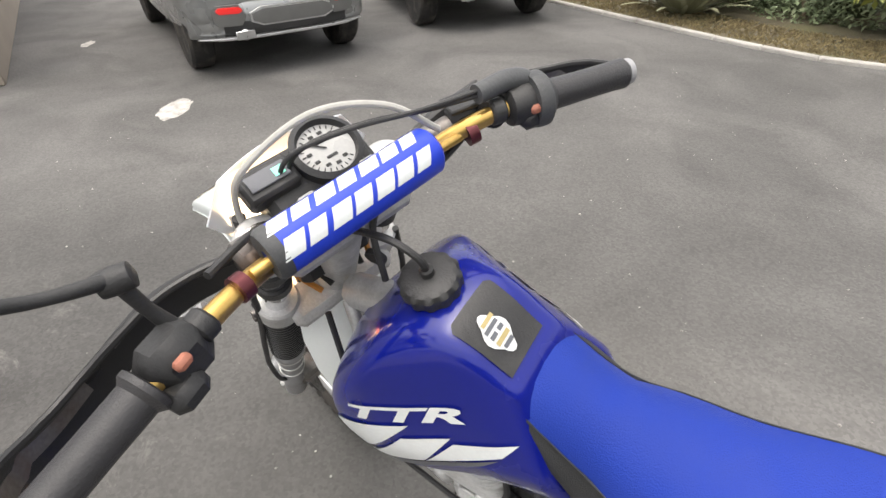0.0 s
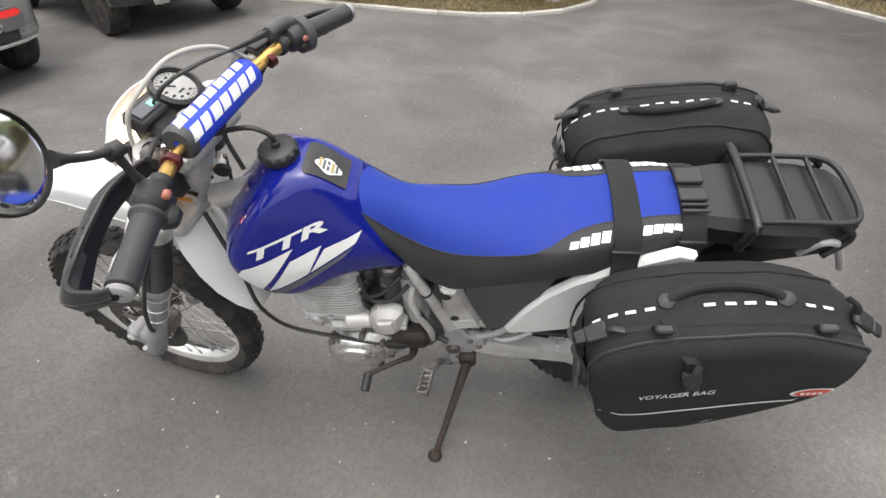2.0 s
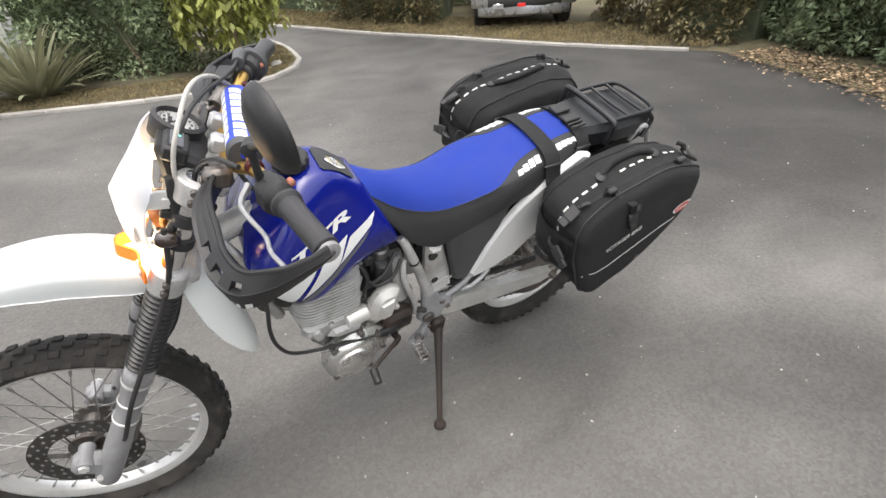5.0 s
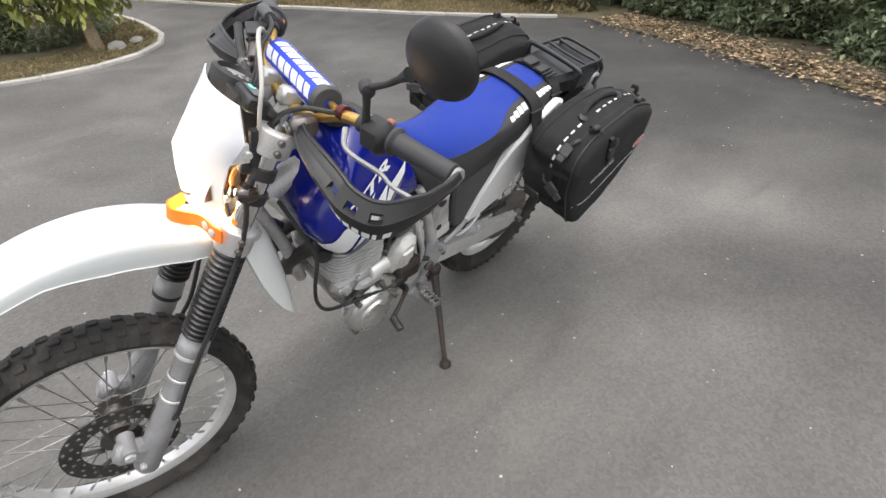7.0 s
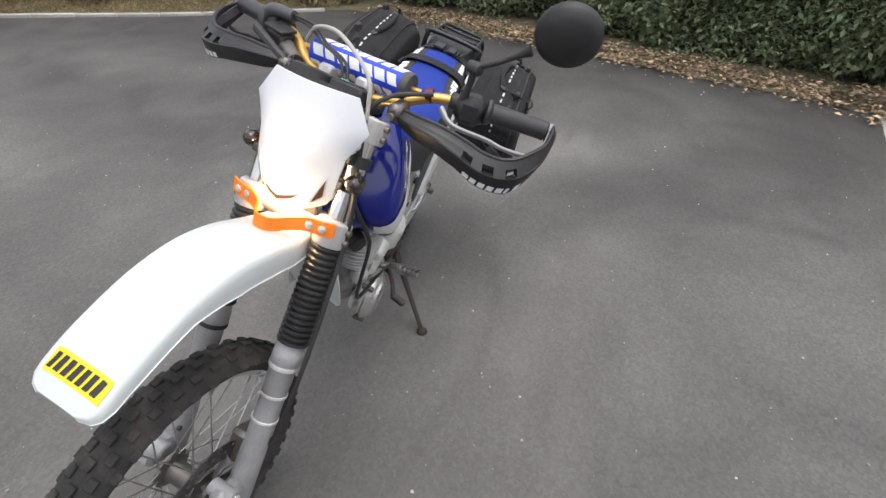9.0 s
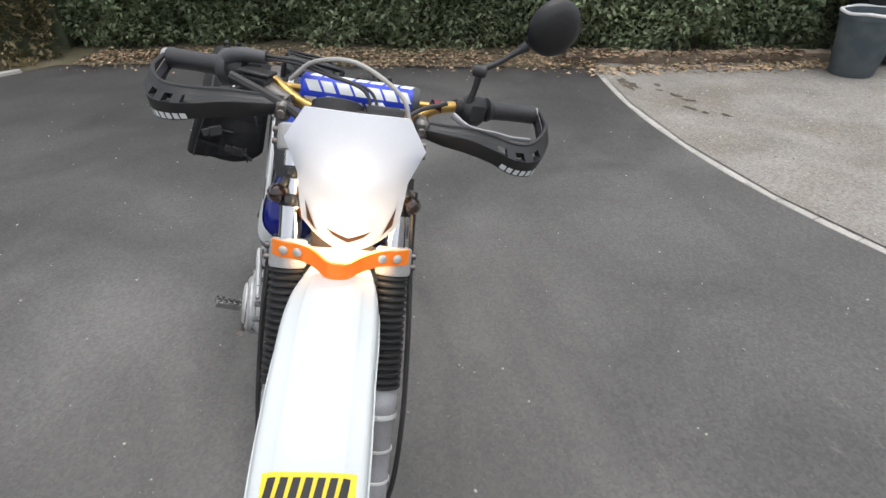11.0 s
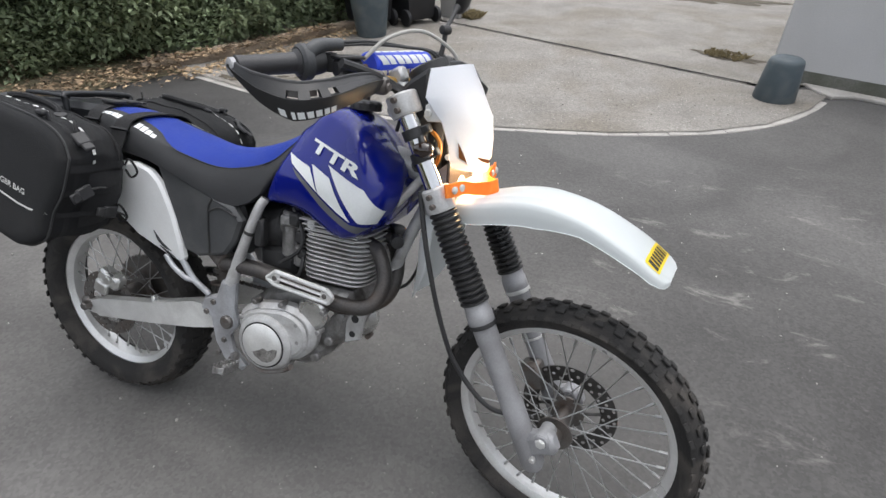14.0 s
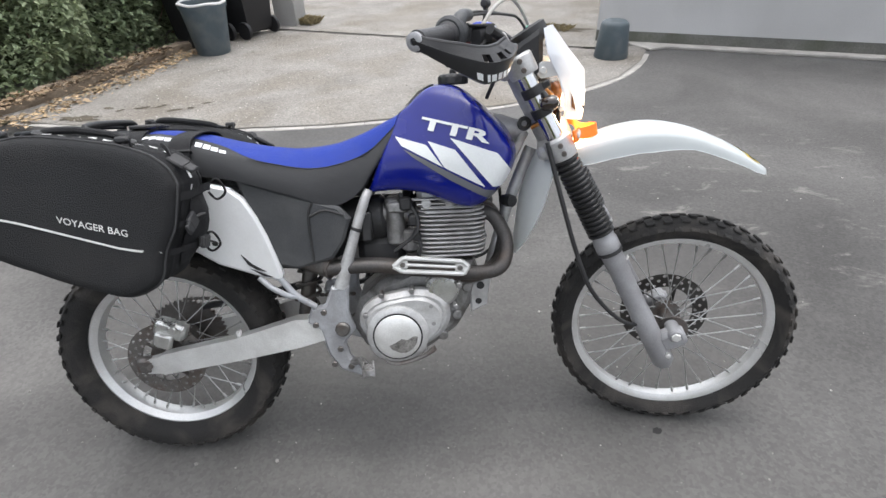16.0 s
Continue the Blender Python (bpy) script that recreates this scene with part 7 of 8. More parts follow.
# black block added to darken the gap under the hose
g.box((0.60, 0.0, 0.60), (0.13, 0.11, 0.08), b=0.02)
body_part("intake_hose", g, PLASTIC, bike, "black rubber intake hose with a block filling the dark gap below")
g = G()
g.cyl((0.695, 0.0, 0.70), (0.74, 0.0, 0.70), 0.035, 18, 0.004)
body_part("manifold", g, PLASTIC, bike, "black rubber manifold")
for sy in (-1, 1):
    g = G()
    g.tube([(0.70, sy * 0.08, 0.655), (0.71, sy * 0.10, 0.62), (0.70, sy * 0.1, 0.585)], 0.005, n=6)
    body_part("drain_hose", g, PLASTIC, bike, "thin black drain hose")
    g = G()
    g.tube([(0.66, sy * 0.07, 0.76), (0.70, sy * 0.09, 0.71), (0.70, sy * 0.1, 0.66), (0.64, sy * 0.1, 0.61)], 0.005, n=6)
    body_part("drain_hose", g, PLASTIC, bike, "thin black drain hose")
g = G()
g.box((0.57, -0.085, 0.68), (0.03, 0.03, 0.08), b=0.006)
body_part("relay", g, PLASTIC, bike, "black relay beside the carburettor")
# crankcase: outline with depth, then covers
g = G()
g.prism([(0.53, 0.47), (0.60, 0.525), (0.70, 0.565), (0.85, 0.57), (0.87, 0.52), (0.845, 0.45), (0.80, 0.375), (0.72, 0.315), (0.6, 0.305), (0.54, 0.33), (0.505, 0.40)], -0.092, 0.092, 0.02)
for x, z in ((0.83, 0.50), (0.80, 0.42), (0.76, 0.36)):
    g.cyl((x, -0.085, z), (x, -0.104, z), 0.014, 12, 0.003)
body_part("crankcase", g, CASTDARK, bike, "grimy cast crankcase")
g = G()
out = []
for i in range(40):
    a = 2 * math.pi * i / 40
    r = 0.098 + 0.014 * math.cos(a - 0.9) + 0.012 * math.cos(2 * a - 0.4) + 0.006 * math.sin(3 * a)
    out.append((0.648 + r * math.cos(a) * 1.1, 0.415 + r * math.sin(a)))
g.prism(out, -0.095, -0.142, 0.012)
g.prism([(0.648 + (x - 0.648) * 0.86, 0.41 + (z - 0.41) * 0.86) for x, z in out], -0.138, -0.152, 0.008)
g.lathe([(0.084, -0.004), (0.082, 0.008), (0.074, 0.014), (0.066, 0.015)], (0.638, -0.15, 0.394), (0, -1, 0), 44)
cc = body_part("clutch_cover", g, SILVER, bike, "silver clutch cover with a round cap")
g = G()
g.lathe([(0.0625, 0.012), (0.062, 0.019), (0.056, 0.0235), (0.03, 0.026), (0.001, 0.0265)], (0.638, -0.15, 0.394), (0, -1, 0), 44)
body_part("cap", g, ALU, cc, "round silver cap with an oily stain")
stain = on_surface(g, [[(0.614, 0.373), (0.632, 0.381), (0.648, 0.392), (0.664, 0.388), (0.679, 0.397), (0.691, 0.396), (0.688, 0.377), (0.676, 0.360), (0.660, 0.351), (0.644, 0.350), (0.632, 0.357), (0.622, 0.362)]], 1, -1, 0.0008, 3)
body_part("stain", stain, mat("oil_stain", (0.26, 0.25, 0.235), 0.45, 0.4, var=0.5, scale=40.0), cc, "dark oily stain")
g = G()
g.lathe([(0.0662, 0.0135), (0.0662, 0.0165), (0.0622, 0.0165), (0.0622, 0.0135)], (0.638, -0.15, 0.394), (0, -1, 0), 44, caps=False)
body_part("seam", g, INK, cc)
g = G()
g.lathe([(0.046, -0.03), (0.045, 0.0), (0.036, 0.008), (0.001, 0.01)], (0.762, -0.125, 0.505), (0, -1, 0), 26)
g.prism([(0.72, 0.44), (0.79, 0.47), (0.83, 0.53), (0.81, 0.56), (0.73, 0.56)], -0.09, -0.122, 0.01)
body_part("filter_cover", g, POLISHED, cc, "small round oil filter cover")
for x, z in ((0.585, 0.355), (0.705, 0.345), (0.735, 0.42), (0.73, 0.47), (0.68, 0.515), (0.60, 0.505), (0.555, 0.45), (0.795, 0.465), (0.805, 0.525), (0.56, 0.385)):
    g = G()
    g.cyl((x, -0.12, z), (x, -0.1525, z), 0.0075, 8, 0.002)
    body_part("bolt", g, CASTDARK, cc)
g = G()
g.tube([(0.585, -0.15, 0.335), (0.63, -0.165, 0.315), (0.70, -0.17, 0.335), (0.735, -0.175, 0.36)], [0.008, 0.008, 0.007, 0.011], n=8, flat=0.7)
body_part("brake_pedal", g, STEEL, bike, "dark steel brake pedal")
# left covers
g = G()
out = []
for i in range(40):
    a = 2 * math.pi * i / 40
    r = 0.09 + 0.008 * math.cos(2 * a + 0.5) + 0.008 * math.cos(a - 2.4)
    out.append((0.742 + r * math.cos(a) * 1.1, 0.408 + r * math.sin(a)))
g.prism(out, 0.095, 0.145, 0.016)
g.lathe([(0.083, 0.0), (0.079, 0.012), (0.068, 0.02), (0.064, 0.021), (0.06, 0.029), (0.042, 0.034), (0.001, 0.036)], (0.755, 0.14, 0.398), (0, 1, 0), 40)
lc = body_part("generator_cover", g, POLISHED, bike, "polished silver generator cover")
g = G()
g.box((0.655, 0.10, 0.53), (0.085, 0.06, 0.075), Euler((0, 0.3, 0)).to_matrix(), b=0.02)
g.cyl((0.69, 0.115, 0.56), (0.76, 0.115, 0.555), 0.026, 18, 0.005)
g.prism([(0.683, 0.622), (0.665, 0.643), (0.625, 0.648), (0.604, 0.632), (0.606, 0.58), (0.622, 0.53), (0.66, 0.522), (0.692, 0.54), (0.695, 0.58)], 0.10, 0.152, 0.017)
g.prism([(0.672, 0.61), (0.625, 0.622), (0.62, 0.575), (0.665, 0.565)], 0.14, 0.158, 0.008)
for x, z in ((0.61, 0.55), (0.68, 0.59)):
    g.cyl((x, 0.10, z), (x, 0.14, z), 0.009, 10, 0.002)
body_part("starter_motor", g, ALU, bike, "silver starter motor")
g = G()
g.box((0.60, 0.12, 0.47), (0.10, 0.05, 0.08), b=0.018)
body_part("sprocket_cover", g, RUST, bike, "grimy sprocket cover")
for x, z in ((0.675, 0.47), (0.725, 0.505), (0.81, 0.475), (0.81, 0.335), (0.70, 0.325), (0.658, 0.40)):
    g = G()
    g.cyl((x, 0.12, z), (x, 0.155, z), 0.009, 8, 0.002)
    body_part("bolt", g, STEEL, lc)
# cast lugs and a barrel base above the generator
g = G()
g.prism([(0.70, 0.58), (0.875, 0.58), (0.88, 0.55), (0.85, 0.51), (0.70, 0.52), (0.69, 0.55)], 0.085, 0.118, 0.012)
g.prism([(0.71, 0.545), (0.80, 0.552), (0.815, 0.53), (0.79, 0.512), (0.72, 0.51)], 0.112, 0.136, 0.01)
g.box((0.84, 0.118, 0.545), (0.03, 0.022, 0.045), Euler((0, 0.3, 0)).to_matrix(), b=0.008)
for x, z in ((0.73, 0.565), (0.80, 0.567), (0.862, 0.56)):
    g.cyl((x, 0.112, z), (x, 0.127, z), 0.009, 12, 0.003)
body_part("barrel_base", g, SILVER, bike, "cast silver barrel base")
g = G()
g.box((0.79, 0.108, 0.66), (0.03, 0.02, 0.04), b=0.006)
body_part("sensor_plug", g, STEEL, bike, "dark plug beside the cooling fins")
g = G()
g.prism([(0.514, 0.735), (0.462, 0.73), (0.452, 0.69), (0.425, 0.60), (0.412, 0.545), (0.425, 0.518), (0.475, 0.507), (0.5, 0.522), (0.506, 0.60)], 0.075, 0.118, 0.014)
g.prism([(0.508, 0.725), (0.468, 0.72), (0.462, 0.68), (0.503, 0.672)], 0.11, 0.124, 0.008)
for k in range(4):
    g.tube([(0.485 - 0.004 * k, 0.1175, 0.56 - 0.012 * k), (0.428 - 0.003 * k, 0.1175, 0.572 - 0.012 * k)], 0.0035, n=6, k=0)
oil = body_part("oil_tank", g, SILVER, bike, "silver oil reservoir behind the frame tube")
for x, z, r in ((0.496, 0.697, 0.014), (0.478, 0.58, 0.011)):
    g = G()
    g.lathe([(r, -0.004), (r, 0.003), (r * 0.7, 0.005), (0.001, 0.005)], (x, 0.121 if z > 0.6 else 0.117, z), (0, 1, 0), 18)
    body_part("plug", g, INK, oil, "black plug")
g = G()
g.tube([(0.592, 0.06, 0.70), (0.59, 0.075, 0.62), (0.575, 0.085, 0.53)], [0.026, 0.03, 0.028], n=18)
body_part("breather_canister", g, SILVER, bike, "dull silver canister beside the frame tube")
g = G()
g.cyl((0.632, 0.085, 0.71), (0.628, 0.09, 0.60), 0.025, 16, 0.005)
body_part("solenoid", g, GREYPLASTIC, bike, "dark grey solenoid above the starter")
for pts, r in (([(0.575, 0.095, 0.70), (0.582, 0.112, 0.65), (0.568, 0.122, 0.59), (0.545, 0.125, 0.52), (0.54, 0.12, 0.46)], 0.009),):
    g = G()
    g.tube(pts, r, n=10)
    body_part("hose", g, SILVER, bike, "pale hose beside the frame tube")
for pts in ([(0.60, 0.09, 0.73), (0.64, 0.115, 0.70), (0.68, 0.118, 0.675), (0.70, 0.10, 0.64)], [(0.585, 0.10, 0.705), (0.62, 0.12, 0.675), (0.665, 0.122, 0.665), (0.69, 0.115, 0.69)], [(0.705, 0.085, 0.74), (0.69, 0.11, 0.70), (0.698, 0.115, 0.65), (0.69, 0.10, 0.60)]):
    g = G()
    g.tube(pts, 0.0055, n=8)
    body_part("hose", g, PLASTIC, bike, "black hose below the tank")
for sy in (-1, 1):
    for x, z, s in ((0.695, 0.69, 0.03), (0.70, 0.645, 0.024), (0.675, 0.735, 0.032)):
        g = G()
        g.box((x, sy * 0.08, z), (s, 0.03, s * 1.1), b=0.006)
        body_part("plug", g, PLASTIC, bike, "black cable plug beside the barrel")
g = G()
g.tube([(0.565, 0.118, 0.60), (0.55, 0.115, 0.53), (0.53, 0.12, 0.46)], 0.008, n=8)
g.tube([(0.60, 0.10, 0.51), (0.55, 0.11, 0.47), (0.50, 0.125, 0.45)], 0.009, n=8)
g.box((0.64, 0.14, 0.455), (0.06, 0.02, 0.03), b=0.006)
g.box((0.585, 0.135, 0.475), (0.04, 0.02, 0.03), b=0.006)
body_part("hose", g, PLASTIC, bike, "black hoses beside the engine")
g = G()
g.tube([(0.60, 0.115, 0.375), (0.605, 0.145, 0.388), (0.64, 0.168, 0.40), (0.68, 0.19, 0.403), (0.717, 0.206, 0.397)], [0.013, 0.01, 0.007, 0.0065, 0.008], n=8)
pedal = body_part("gear_pedal", g, RUST, bike, "dark gear pedal with a rubber toe piece")
g = G()
g.lathe([(0.009, 0.0), (0.0125, 0.003), (0.0125, 0.012), (0.0115, 0.013), (0.0115, 0.015), (0.0125, 0.016), (0.0125, 0.028), (0.0115, 0.029), (0.0115, 0.031), (0.0125, 0.032), (0.0125, 0.046), (0.009, 0.049)], (0.717, 0.204, 0.397), (0.12, 1, -0.2), 16)
body_part("toe_rubber", g, PLASTIC, pedal, "black rubber toe piece")
# chain, chain guide
for z0, z1 in ((0.43, 0.44), (0.36, 0.195)):
    g = G()
    a, b = Vector((0.49, 0.076, z0)), Vector((-0.03, 0.076, z1))
    d = (b - a).normalized()
    for i in range(33):
        g.box(a + d * (0.016 * i), (0.0145, 0.014 if i % 2 else 0.009, 0.011), rot_to(d), b=0.003)
    body_part("chain_run", g, STEEL, bike, "dark oily drive chain")
g = G()
g.prism([(0.40, 0.47), (0.2, 0.425), (0.02, 0.40), (0.02, 0.418), (0.2, 0.446), (0.38, 0.488)], 0.07, 0.09, 0.004)
body_part("chain_guard", g, PLASTIC, bike, "black chain guard")
# exhaust
for y, dz in ((-0.04, 0.0), (0.04, 0.012)):
    g = G()
    g.tube([(0.87, y, 0.70), (0.91, y * 1.2 - 0.01, 0.685), (0.94, y - 0.04, 0.62), (0.92, y - 0.075, 0.56 - dz), (0.84, -0.12 + dz, 0.548 - dz), (0.70, -0.112 + dz, 0.562), (0.58, -0.105 + dz, 0.575), (0.45, -0.10 + dz, 0.57)], 0.0195, n=14)
    body_part("header_pipe", g, PIPE, bike, "heat-browned exhaust header pipe")
g = G()
g.tube([(0.47, -0.095, 0.572), (0.36, -0.05, 0.60), (0.2, -0.06, 0.70), (0.05, -0.085, 0.77)], [0.03, 0.028, 0.03, 0.035], n=16)
g.tube([(0.05, -0.085, 0.77), (-0.05, -0.1, 0.79), (-0.30, -0.11, 0.83), (-0.32, -0.11, 0.833)], [0.035, 0.045, 0.045, 0.04], n=20)
body_part("silencer", g, STEEL, bike, "dark exhaust silencer above the rear wheel")
g = G()
poly_o = [(0.665, 0.606), (0.815, 0.59), (0.832, 0.575), (0.82, 0.556), (0.66, 0.57), (0.638, 0.584)]
for i in range(len(poly_o)):
    p, q = poly_o[i], poly_o[(i + 1) % len(poly_o)]
    g.tube([(p[0], -0.148, p[1]), (q[0], -0.148, q[1])], 0.0065, n=8, k=0, flat=1.0)
g.box((0.66, -0.147, 0.588), (0.03, 0.008, 0.022), b=0.003)
g.box((0.812, -0.147, 0.573), (0.03, 0.008, 0.022), b=0.003)
for x, z in ((0.662, 0.588), (0.81, 0.573)):
    g.cyl((x, -0.145, z), (x, -0.149, z), 0.0095, 10, 0.001)
g.tube([(0.67, -0.148, 0.588), (0.80, -0.148, 0.575)], 0.004, n=6, k=0)
guard = body_part("heat_guard", g, ALU, bike, "slotted aluminium heat guard on the header pipe")
for x, z in ((0.662, 0.588), (0.81, 0.573)):
    g = G()
    g.cyl((x, -0.149, z), (x, -0.1535, z), 0.0072, 10, 0.0015)
    body_part("bolt", g, STEEL, guard, "dark bolt")
g = G()
g.prism([(0.84, 0.50), (0.90, 0.53), (0.885, 0.44), (0.84, 0.42)], -0.085, -0.07, 0.004)
bracket = body_part("engine_bracket", g, SILVER, bike, "drilled engine bracket")
for x, z, r in ((0.868, 0.498, 0.011), (0.862, 0.452, 0.009)):
    g = G()
    g.cyl((x, -0.084, z), (x, -0.0865, z), r, 14, 0.0008)
    body_part("hole", g, INK, bracket)
g = G()
g.lathe([(0.014, -0.03), (0.018, -0.01), (0.016, 0.01), (0.001, 0.012)], (0.955, -0.055, 0.725), (0.5, -0.8, 0), 20)
body_part("horn", g, PLASTIC, bike, "round black horn")
g = G()
g.lathe([(0.010, 0.0), (0.018, 0.0), (0.019, 0.004), (0.018, 0.010), (0.011, 0.011), (0.010, 0.004)], (0.992, -0.05, 0.925), (0.15, -1, 0.1), 20)
lock = body_part("steering_lock", g, PLASTIC, bike, "black steering lock ring beside the frame neck")
g = G()
g.lathe([(0.0095, 0.002), (0.006, 0.006), (0.001, 0.006)], (0.992, -0.05, 0.925), (0.15, -1, 0.1), 14)
body_part("barrel", g, FORKGREY, lock)
g = G()
g.lathe([(0.026, -0.03), (0.028, -0.01), (0.022, 0.012), (0.001, 0.014)], (0.90, 0.085, 0.705), (0.5, 0.8, 0), 20)
body_part("regulator", g, PLASTIC, bike, "black round fitting below the tank")

# ---- side stand ----
g = G()
top_s, foot_s = Vector((0.448, 0.135, 0.335)), BODY.inverted() @ Vector((0.541, 0.335, 0.092))
g.tube([top_s, top_s.lerp(foot_s, 0.35), top_s.lerp(foot_s, 0.7), foot_s], [0.016, 0.0118, 0.010, 0.009], n=12, flat=0.75)
inv = (BIKE @ BODY).to_3x3().inverted()
dn = inv @ Vector((0, 0, -1))
g.lathe([(0.011, -0.018), (0.016, -0.012), (0.021, -0.004), (0.021, 0.0035)], foot_s, dn, 14)
g.box(top_s + Vector((0.0, -0.01, 0.01)), (0.05, 0.035, 0.06), b=0.008)
body_part("side_stand", g, RUST, bike, "rusty steel side stand")

# ---- tail and rack ----
g = G()
g.loft([[(x, -w, z), (x, -w, z + h * 0.7), (x, -w * 0.8, z + h), (x, w * 0.8, z + h), (x, w, z + h * 0.7), (x, w, z)] for x, z, w, h in ((0.03, 0.885, 0.07, 0.058), (-0.06, 0.885, 0.088, 0.062), (-0.14, 0.885, 0.096, 0.06), (-0.22, 0.885, 0.095, 0.057), (-0.28, 0.885, 0.082, 0.052), (-0.31, 0.885, 0.06, 0.04))])
body_part("tail", g, TAIL, bike, "glossy black tail unit under the rack")
g = G()
g.tube([(-0.08, -0.105, 0.895), (-0.085, -0.105, 0.945), (-0.09, -0.09, 0.965), (-0.09, 0.09, 0.965), (-0.085, 0.105, 0.945), (-0.08, 0.105, 0.895)], 0.009, n=12, k=4)
g.tube([(-0.10, 0.085, 0.955), (-0.18, 0.085, 0.956), (-0.26, 0.083, 0.953), (-0.29, 0.06, 0.95), (-0.297, 0, 0.949), (-0.29, -0.06, 0.95), (-0.26, -0.083, 0.953), (-0.18, -0.085, 0.956), (-0.10, -0.085, 0.955)], 0.006, n=12, k=5)
g.tube([(-0.17, -0.084, 0.956), (-0.172, 0, 0.952), (-0.17, 0.084, 0.956)], 0.0045, n=10)
g.tube([(-0.235, -0.083, 0.954), (-0.237, 0, 0.95), (-0.235, 0.083, 0.954)], 0.0045, n=10)
for sy in (-1, 1):
    g.tube([(-0.25, sy * 0.084, 0.953), (-0.28, sy * 0.092, 0.92), (-0.25, sy * 0.1, 0.87)], 0.007, n=8)
body_part("luggage_rack", g, TAIL, bike, "black tubular luggage rack")
g = G()
g.tube([(-0.215, 0.088, 0.86), (-0.235, 0.092, 0.90), (-0.262, 0.093, 0.903), (-0.285, 0.092, 0.872), (-0.32, 0.09, 0.815)], 0.008, n=10, k=5)
body_part("tail_stay", g, FORKGREY, bike, "bent silver stay under the tail")
g = G()
g.box((-0.312, 0, 0.866), (0.026, 0.07, 0.03), b=0.009)
body_part("tail_light", g, REDLENS, bike, "red tail light")

# ---- cables ----
def cable(name, pts, r, material, label, m=None):
    g = G()
    g.tube(pts, r, n=8, k=7)
    part(name, g, material, bike, label, m=m)


cable("bar_hose", [(1.022, 0.108, 1.06), (1.012, 0.106, 1.135), (0.994, 0.085, 1.185), (0.964, 0.0, 1.224), (0.93, -0.08, 1.208), (0.898, -0.13, 1.16)], 0.0043, HOSEGREY, "grey hose arched over the handlebar", SB)
cable("hose_sleeve", [(1.035, 0.107, 1.0), (1.032, 0.108, 1.06), (1.026, 0.107, 1.11)], 0.009, PLASTIC, "black sleeve", S)
for k, dy in enumerate((0.0, 0.012)):
    cable("control_cable", [(0.878, -0.18, 1.188 + 0.006 * k), (0.90, -0.12 + dy, 1.192 + 0.005 * k), (0.95, -0.05 + dy, 1.19), (0.982, 0.02 + dy, 1.178), (1.01, 0.035 + dy, 1.12), (1.02, 0.04, 1.0)], 0.0032, PLASTIC, "thin black control cable", SB)
cable("brake_line", [(0.93, -0.235, 1.16), (0.95, -0.17, 1.14), (0.962, -0.11, 1.115), (0.985, -0.06, 1.08), (1.01, -0.05, 1.0)], 0.010, PLASTIC, "black brake line beside the handlebar", SB)
cable("clutch_cable", [(0.905, 0.185, 1.155), (0.945, 0.12, 1.14), (0.985, 0.085, 1.10), (1.02, 0.06, 0.98)], 0.0048, PLASTIC, "black clutch cable", S)
cable("throttle_cable", [(0.895, -0.18, 1.14), (0.90, -0.12, 1.115), (0.925, -0.06, 1.10), (0.93, -0.02, 1.06), (0.90, 0, 0.99)], 0.005, PLASTIC, "black throttle cable", S)
cable("brake_hose", [(1.06, 0.13, 1.02), (1.085, 0.135, 0.90), (1.165, 0.145, 0.74), (1.25, 0.148, 0.58), (1.31, 0.135, 0.44), (1.33, 0.09, 0.41)], 0.0055, PLASTIC, "black brake hose down the fork leg", S)
cable("speedometer_cable", [(1.06, -0.13, 0.90), (1.10, -0.15, 0.76), (1.15, -0.155, 0.60), (1.20, -0.15, 0.49), (1.29, -0.135, 0.40), (1.38, -0.08, 0.375)], 0.006, PLASTIC, "black speedometer cable down the fork", S)
cable("clutch_cable", [(1.0, 0.06, 0.92), (0.958, 0.115, 0.80), (0.95, 0.13, 0.755), (0.957, 0.135, 0.664), (0.946, 0.135, 0.586), (0.906, 0.135, 0.525), (0.802, 0.14, 0.492), (0.685, 0.145, 0.468), (0.63, 0.14, 0.46)], 0.0052, PLASTIC, "black clutch cable to the engine", BODY)

# ---- panniers and straps ----
# outlines of the outer faces: the left bag is strapped up higher at its tail
BAG_RIGHT = [(0.215, 0.845), (0.203, 0.765), (0.181, 0.71), (0.165, 0.655), (0.145, 0.632), (0.105, 0.620), (0.06, 0.624), (-0.02, 0.650), (-0.14, 0.700), (-0.225, 0.75), (-0.25, 0.80), (-0.245, 0.875), (-0.2, 0.93), (-0.09, 0.952), (0.05, 0.938), (0.15, 0.915), (0.195, 0.885)]
BAG_LEFT = [(0.215, 0.845), (0.2, 0.765), (0.18, 0.70), (0.168, 0.66), (0.15, 0.638), (0.12, 0.635), (0.06, 0.652), (-0.01, 0.674), (-0.14, 0.748), (-0.195, 0.793), (-0.224, 0.852), (-0.226, 0.905), (-0.205, 0.932), (-0.09, 0.955), (0.05, 0.942), (0.145, 0.915), (0.195, 0.885)]
BC = Vector((-0.02, 0, 0.79))
LAYERS = [(0.150, 0.80), (0.160, 0.86), (0.19, 0.955), (0.22, 1.0), (0.26, 1.01), (0.345, 1.0), (0.358, 0.975), (0.366, 0.93), (0.369, 0.8)]


